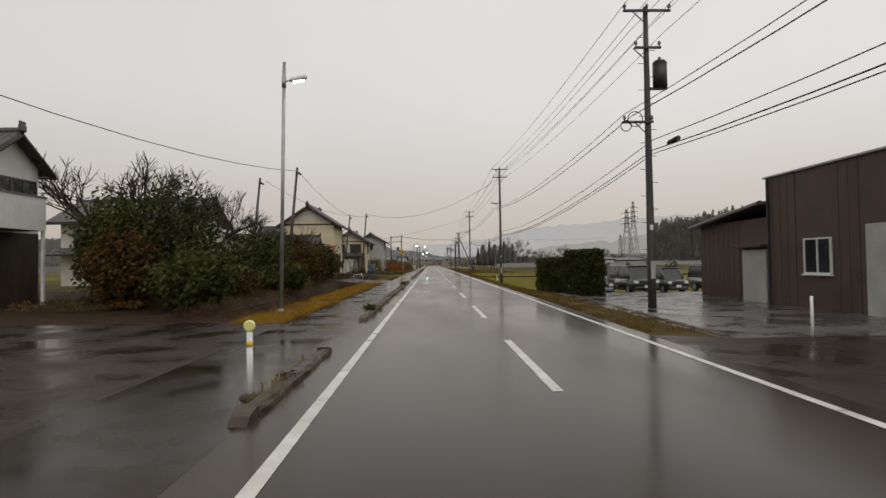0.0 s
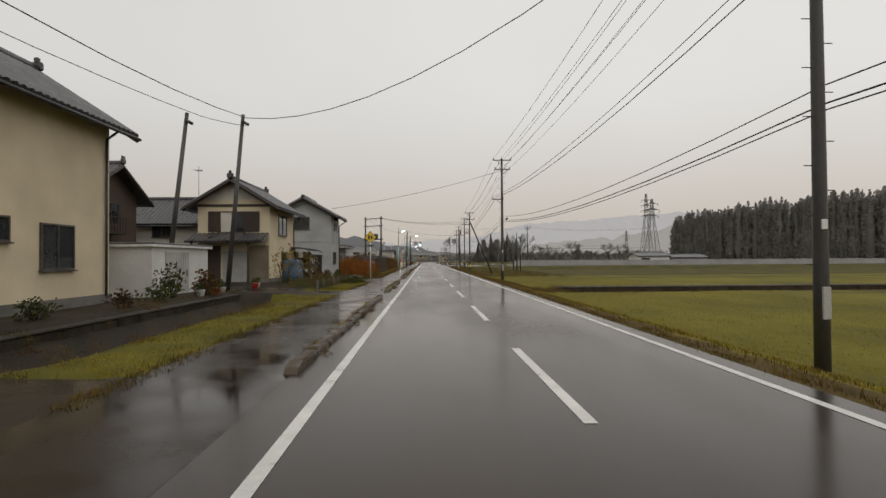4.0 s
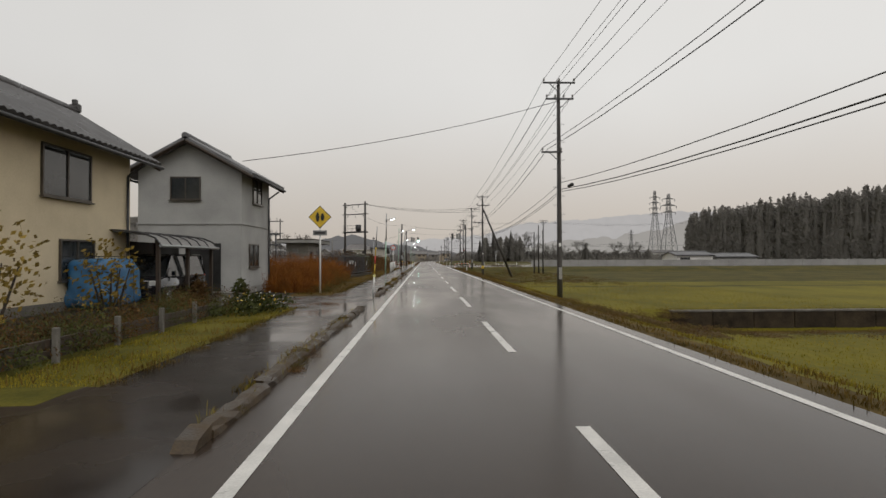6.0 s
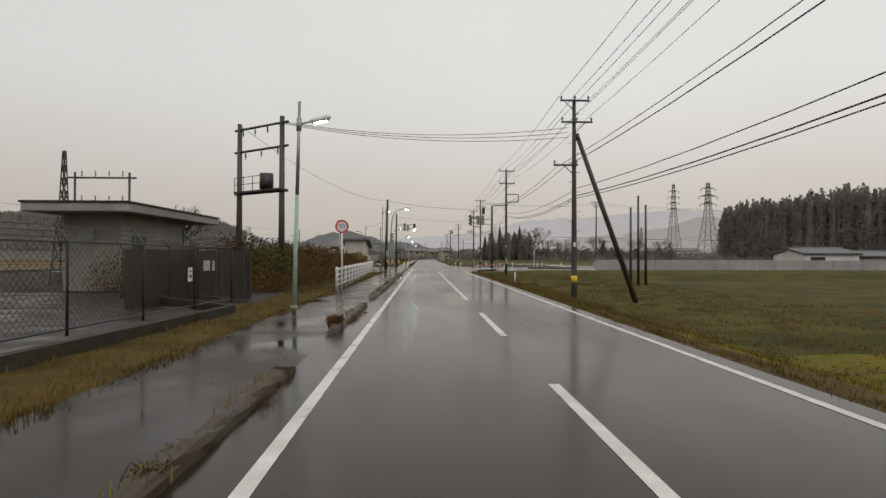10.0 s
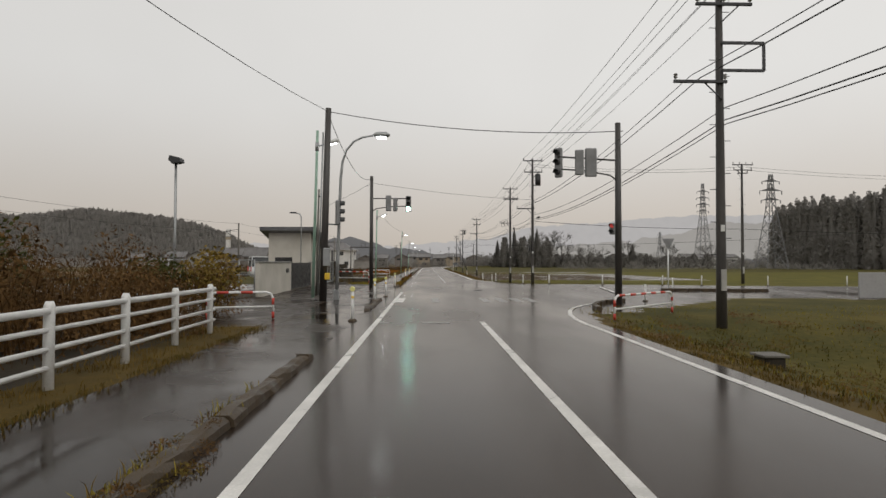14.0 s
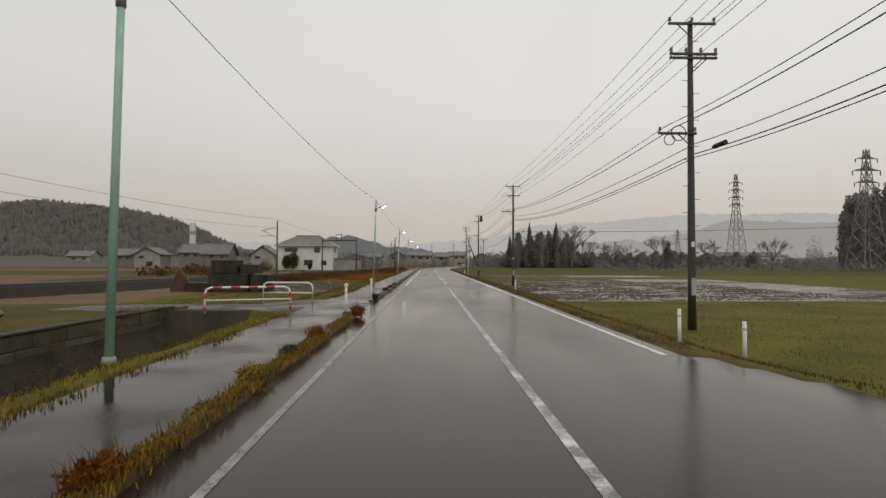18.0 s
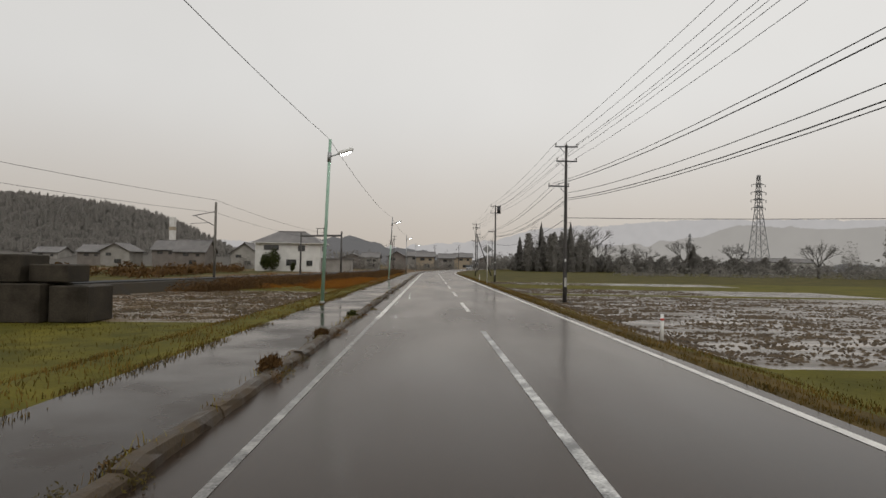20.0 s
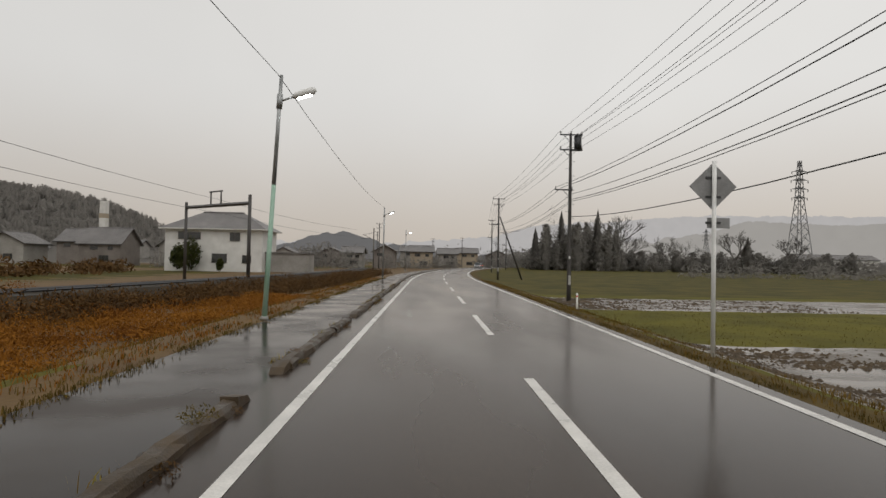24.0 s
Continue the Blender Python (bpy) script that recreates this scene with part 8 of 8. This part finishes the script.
for k, y in enumerate((60.5, 63.0, 65.2, 68.0, 71.5, 74.5, 78.0, 80.0)):
    shrub(-9.4 - 0.3 * (k % 2), y, 0.2, 0.5, 0.6, 0.7, LEAF if k % 2 else LEAFBROWN, "small wet garden plant beside the ditch wall", 150 + k, 160, 0.06)
# planted bed held by stakes along the moss
bed = [(rng.uniform(-8.4, -5.85), rng.uniform(85.8, 98.3), 0.05, rng.uniform(0.3, 0.95), rng.uniform(0.25, 0.5)) for k in range(170)]
brush("bed_plants", bed[::2], LEAFBROWN, "dull brown plants crowding the garden bed", 54, 170, 1.0, 0.5)
brush("bed_plants", bed[1::2], LEAF, "dark green plants crowding the garden bed", 55, 170, 1.0, 0.5)
stakes = thing("stake_fence", "low fence of weathered stakes and boards by the moss", "fence", at=(-6.1, 86.0, 0))
for k in range(7):
    part("stake", box(bmesh.new(), -0.05, 0.05, 1.95 * k - 0.05, 1.95 * k + 0.05, -0.2, 0.56, 0.012), OLDCONC, stakes)
for k in range(6):
    for z in (0.04, 0.22):
        part("board", box(bmesh.new(), -0.09, -0.055, 1.95 * k + 0.02, 1.95 * k + 1.93, z, z + 0.16, 0.01), WOOD, stakes)
aerial = thing("aerial", "thin television aerial on a house roof", "aerial", at=(-17.0, 97.0, 6.2))
part("mast", rod(bmesh.new(), (0, 0, -0.2), (0, 0, 2.6), 0.02, 0.02, 6), DARKSTEEL, aerial)
for k in range(6):
    part("element", rod(bmesh.new(), (-0.35 + 0.03 * k, 0.12 * k - 0.3, 2.3), (0.35 - 0.03 * k, 0.12 * k - 0.3, 2.3), 0.008, 0.008, 4), DARKSTEEL, aerial)
part("boom", rod(bmesh.new(), (0, -0.35, 2.3), (0, 0.35, 2.3), 0.012, 0.012, 5), DARKSTEEL, aerial)
shrub(-7.3, 188.3, 0, 1.0, 1.2, 2.2, LEAFOCHRE, "yellow-green roadside bush beside the pipe barrier", 171, 1500, 0.07)
shrub(-8.6, 187.2, 0, 1.1, 1.2, 1.9, LEAF, "dark roadside bush beside the pipe barrier", 172, 1200, 0.07)
# neglected garden behind the first ditch
plot = [(rng.uniform(-17, -8.9), rng.uniform(22, 62), 0.12, rng.uniform(0.15, 0.7), rng.uniform(0.3, 0.8)) for k in range(330)]
brush("garden_growth", plot[::2], LEAFBROWN, "withered brown growth in the old garden", 56, 120, 1.0, 0.5)
brush("garden_growth", plot[1::2], OLIVE, "dull green growth in the old garden", 57, 120, 1.0, 0.5)
# dead growth hanging into the first ditch
gully = [(x, y, level(x, y) - 0.02, rng.uniform(0.15, 0.62), rng.uniform(0.18, 0.5)) for x, y in ((rng.uniform(-8.9, -6.15), rng.uniform(18.5, 53)) for k in range(330))]
brush("ditch_growth", gully[::3] + gully[1::3], WITHERED, "blackish brown withered growth filling the ditch", 63, 130, 1.0, 0.45)
brush("ditch_growth", gully[2::3], LEAFBROWN, "brown withered growth in the ditch", 64, 130, 1.0, 0.45)
# rank growth along the field ditch
dg = [(x, y, level(x, y) - 0.03, rng.uniform(0.06, 0.28), rng.uniform(0.2, 0.6)) for x, y in ((5.9 + 40 * rng.random() ** 1.6, rng.uniform(95.5, 104.8)) for k in range(420))]
dg += [(11.5 + 43 * rng.random() ** 1.3, 105.35, -0.9, rng.uniform(0.08, 0.22), rng.uniform(0.15, 0.4)) for k in range(150)]
dg += [(x, y, level(x, y) - 0.03, rng.uniform(0.1, 0.32), rng.uniform(0.2, 0.5)) for x, y in ((rng.uniform(6.2, 11), rng.uniform(95.8, 99.4)) for k in range(90))]
dg += [(rng.uniform(9.6, 12.4), rng.uniform(104.2, 105.5), -1.2, rng.uniform(0.4, 0.7), rng.uniform(0.3, 0.5)) for k in range(40)]
brush("ditch_growth", dg[::2], LEAFBROWN, "dead brown growth along the field ditch", 60, 90, 1.0, 0.5)
brush("ditch_growth", dg[1::2], OLIVE, "olive growth along the field ditch", 61, 90, 1.0, 0.5)
# straw and stubble left standing in the flooded plot
straw = [(rng.uniform(-21, -6.3), rng.uniform(262.5, 285.5), -0.63, rng.uniform(0.04, 0.13), rng.uniform(0.12, 0.4)) for k in range(260)]
brush("plot_straw", straw, LEAFBROWN, "brown straw and stubble in the flooded plot", 62, 60, 1.0, 0.5)
# tussocks on the rough bank before the junction
tuss = [(x, y, level(x, y), rng.uniform(0.06, 0.3), rng.uniform(0.2, 0.7)) for x, y in ((5.6 + 15 * rng.random() ** 1.5, rng.uniform(132, 188)) for k in range(420))]
brush("bank_tussocks", tuss[::2], LEAFBROWN, "dead brown tussocks on the rough bank", 58, 90, 1.0, 0.5)
brush("bank_tussocks", tuss[1::2], OLIVE, "dull green tussocks on the rough bank", 59, 90, 1.0, 0.5)
# flower pots by the shed
for k, (x, y) in enumerate(((-9.3, 77.4), (-9.1, 78.6), (-9.2, 79.6), (-9.0, 84.0), (-9.2, 85.0))):
    p = thing("flower_pot", "small terracotta flower pot with a low plant", "flower pot", "flower pots", (x, y, 0.2))
    part("pot", tube(bmesh.new(), [(0, 0, 0), (0, 0, 0.28), (0, 0, 0.3)], [0.13, 0.19, 0.21], 12), REDPAINT if k % 2 else WHITEPAINT, p)
    leafy(p, ball(0, 0, 0.42, 0.2, 0.2, 0.2), 60, 0.05, LEAF, random.Random(k), "plant")
# yellow and white flowers at the drive
fl = thing("flower_bed", "low green plants with small yellow and white flowers", "flowers", at=(-5.6, 97.5, 0))
leafy(fl, ball(0, 0, 0.15, 1.1, 2.6, 0.4), 1100, 0.07, LEAF, random.Random(5), "foliage")
leafy(fl, ball(0, 0, 0.35, 1.0, 2.4, 0.3), 70, 0.04, YELLOW, random.Random(6), "yellow_flowers")
leafy(fl, ball(0, 0, 0.35, 1.0, 2.4, 0.3), 60, 0.035, WHITEPAINT, random.Random(7), "white_flowers")
# weeds rooted in the kerb
weeds = []
for k in range(420):
    y = rng.choice((rng.uniform(5, 50), rng.uniform(60, 102), rng.uniform(106, 142), rng.uniform(146, 176), rng.uniform(205, 234), rng.uniform(243, 330)))
    for j in range(rng.randrange(10, 30) if on_kerb(y) else 0):
        weeds.append((-2.10 + rng.gauss(0, 0.08), y + rng.gauss(0, 0.16), 0.05, rng.uniform(0.04, 0.16), 0.011))
growth = []
for y0, y1 in ((6, 50), (60, 102), (104, 142), (146, 176), (184, 192), (205, 234), (243, 340)):
    for k in range(int(5.0 * (y1 - y0))):
        y = rng.uniform(y0, y1)
        if on_kerb(y) and noise.noise((y * 0.35, 8, 2)) > rng.uniform(-0.25, 0.4):
            side = rng.choice((-2.2, -2.18, -1.87, -1.86, -2.02))
            growth.append((side + bend(y) + rng.gauss(0, 0.03), y, 0.0 if side != -2.02 else 0.11, rng.uniform(0.04, 0.15), rng.uniform(0.06, 0.2)))
brush("kerb_growth", growth[::2], OLIVE, "low olive weeds crowding the kerb", 46, 110, 1.0, 0.7)
brush("kerb_growth", growth[1::2], LEAFBROWN, "low brown weeds and moss crowding the kerb", 47, 110, 1.0, 0.7)
bank = []
for y0, y1 in ((19, 51), (60.5, 81), (218, 237)):
    for k in range(int(5.5 * (y1 - y0))):
        x, y = rng.choice((rng.uniform(-6.9, -5.7), rng.uniform(-9.3, -8.5), rng.uniform(-8.4, -6.6))), rng.uniform(y0, y1)
        bank.append((x, y, level(x, y), rng.uniform(0.08, 0.38), rng.uniform(0.12, 0.4)))
bank += [(x, y, level(x, y), rng.uniform(0.25, 0.6), rng.uniform(0.25, 0.5)) for x, y in ((rng.uniform(-8.7, -6.0), rng.uniform(218.5, 237)) for k in range(120))]
bank += [(rng.uniform(-8.95, -8.5), rng.uniform(218.5, 237), rng.uniform(-0.4, 0.05), rng.uniform(0.15, 0.35), rng.uniform(0.2, 0.4)) for k in range(70)]
brush("ditch_growth", bank[::2], LEAFBROWN, "dull brown weeds growing along the ditch", 48, 130, 1.0, 0.5)
brush("ditch_growth", bank[1::2], OLIVE, "dark olive weeds growing along the ditch", 49, 130, 1.0, 0.5)
strip = []
for k in range(24000):
    y = rng.uniform(206, 233.5)
    if on_kerb(y) and noise.noise((y * 0.55, 3, 1)) > rng.uniform(-0.5, 0.25):
        strip.append((-2.0 + rng.gauss(0, 0.085), y, 0.11, rng.uniform(0.015, 0.075), 0.012))
blades("kerb_grass", "ochre and rust grass grown over the kerb", strip[::2], OCHRE, 12)
blades("kerb_grass", "green grass grown over the kerb", strip[1::2], OLIVE, 13)
blades("kerb_weeds", "straggly green weeds rooted along the kerb", weeds[::2], BLADE, 10)
blades("kerb_weeds", "straggly dead weeds rooted along the kerb", weeds[1::2], DEADBLADE, 11)
for k, (y, h, m) in enumerate(((119.8, 0.45, LEAFOCHRE), (107.2, 0.3, LEAFBROWN), (113.6, 0.35, LEAFOCHRE), (210.6, 0.4, LEAFOCHRE), (220.8, 0.4, REDGRASS), (224.5, 0.4, LEAFOCHRE), (229.0, 0.45, REDGRASS), (234.3, 0.55, REDGRASS), (226.6, 0.35, LEAF), (44.5, 0.5, LEAFBROWN), (20.2, 0.45, LEAF), (136.8, 0.45, LEAFBROWN),
                               (242.4, 0.4, LEAF), (249.0, 0.4, LEAFBROWN), (253.0, 0.35, LEAFBROWN), (258.0, 0.35, LEAF))):
    w = thing("weed_clump", "rust-coloured weed clump growing in the kerb" if m in (REDGRASS, LEAFOCHRE) else "dark green weed clump growing in the kerb", "weed", "kerb weeds", (-1.85 if h == 0.55 and y > 230 else -2.1, y, 0.05))
    rr = random.Random(200 + k)
    tuft = [(rr.gauss(0, h * 0.16), rr.gauss(0, h * 0.34), rr.uniform(0, h * 0.25), h * rr.uniform(0.2, 0.6), 0.011) for j in range(200)]
    blades("tuft", "", tuft, m, 200 + k, "stuff", w)
    leafy(w, ball(0, 0, h * 0.25, h * 0.4, h * 0.75, h * 0.3, 0.8, k), 800, 0.026, m, rr, "foliage")
# ragged grass creeping over the edges of the pavement and the lane
edge_l, edge_r = [], []
for y0, y1 in ((17, 51), (60, 81.5), (86, 98.5), (106, 184), (214, 236.5), (244, 345)):
    for x, y, z, h, w in scatter(rng, int(110 * (y1 - y0)), -3.93, -4.42, y0, y1, 0.015, 0.07, 0.012, 1.1, 0.6):
        edge_l.append((x, y, 0.0, h, w))
for y0, y1 in ((13.5, 184), (229, 345)):
    for x, y, z, h, w in scatter(rng, int(75 * (y1 - y0)), 5.0, 5.4, y0, y1, 0.015, 0.08, 0.012, 1.1, 0.6):
        edge_r.append((x, y, 0.0 if x - bend(y) < 5.05 else z, h, w))
blades("edge_grass", "ragged short grass creeping over the pavement edge", edge_l[::2], DEADBLADE, 71)
blades("edge_grass", "ragged olive grass creeping over the pavement edge", edge_l[1::2], OLIVE, 72)
blades("edge_grass", "ragged dry grass creeping over the lane edge", edge_r[::2], DEADBLADE, 73)
blades("edge_grass", "ragged olive grass creeping over the lane edge", edge_r[1::2], OLIVE, 74)
# clods of turned mud standing in the flooded paddies
rng = random.Random(14)
vs, fs = [], []
for y0, y1, x0, x1, n in ((255.5, 290.5, 7.4, 34, 10500), (294.5, 305.5, 7.4, 28, 3200), (263, 285, -19, -6.5, 4500), (320.5, 330.5, 8, 26, 1500)):
    while n:
        t = rng.random() ** 1.5
        x, y = (x0 + (x1 - x0) * t, rng.uniform(y0, y1)) if x0 > 0 else (x1 + (x0 - x1) * t, rng.uniform(y0, y1))
        if noise.noise((x * 0.25, y * 0.9, 9)) < rng.uniform(-0.35, 0.35) or x < 8.6 and rng.random() < 0.75 and x > 0:
            continue
        n -= 1
        r, h = rng.uniform(0.03, 0.11), rng.uniform(0.015, 0.05)
        z = level(x, y) + 0.02
        i, a0 = len(vs), rng.uniform(0, 6.28)
        vs.append((x, y, z + h))
        for k in range(6):
            q = r * rng.uniform(0.6, 1.3)
            vs.append((x + 2.0 * q * math.cos(a0 + k * 1.047), y + q * math.sin(a0 + k * 1.047), z - 0.05))
        fs += [(i, i + 1 + k, i + 1 + (k + 1) % 6) for k in range(6)]
CLOD = mat("mud_clod", (0.05, 0.036, 0.022), (0.12, 0.088, 0.055), 0.7, 0.5, 0.8, bump=0.4, vary=0.25, spec=0.2)
tagged(new("mud_clods", soup("mud_clods", vs, fs, CLOD)), "dark clods of turned mud in the flooded paddy", "mud", kind="stuff")

for k, (x, y, h) in enumerate(((-38.3, 382.0, 5.2), (-40.2, 381.4, 4.0), (-33.6, 381.8, 1.8))):
    shrub(x, y, -0.3, h * 0.3, h * 0.3, h, LEAF, "dark clipped garden tree before the white house", 210 + k, 900, 0.2)
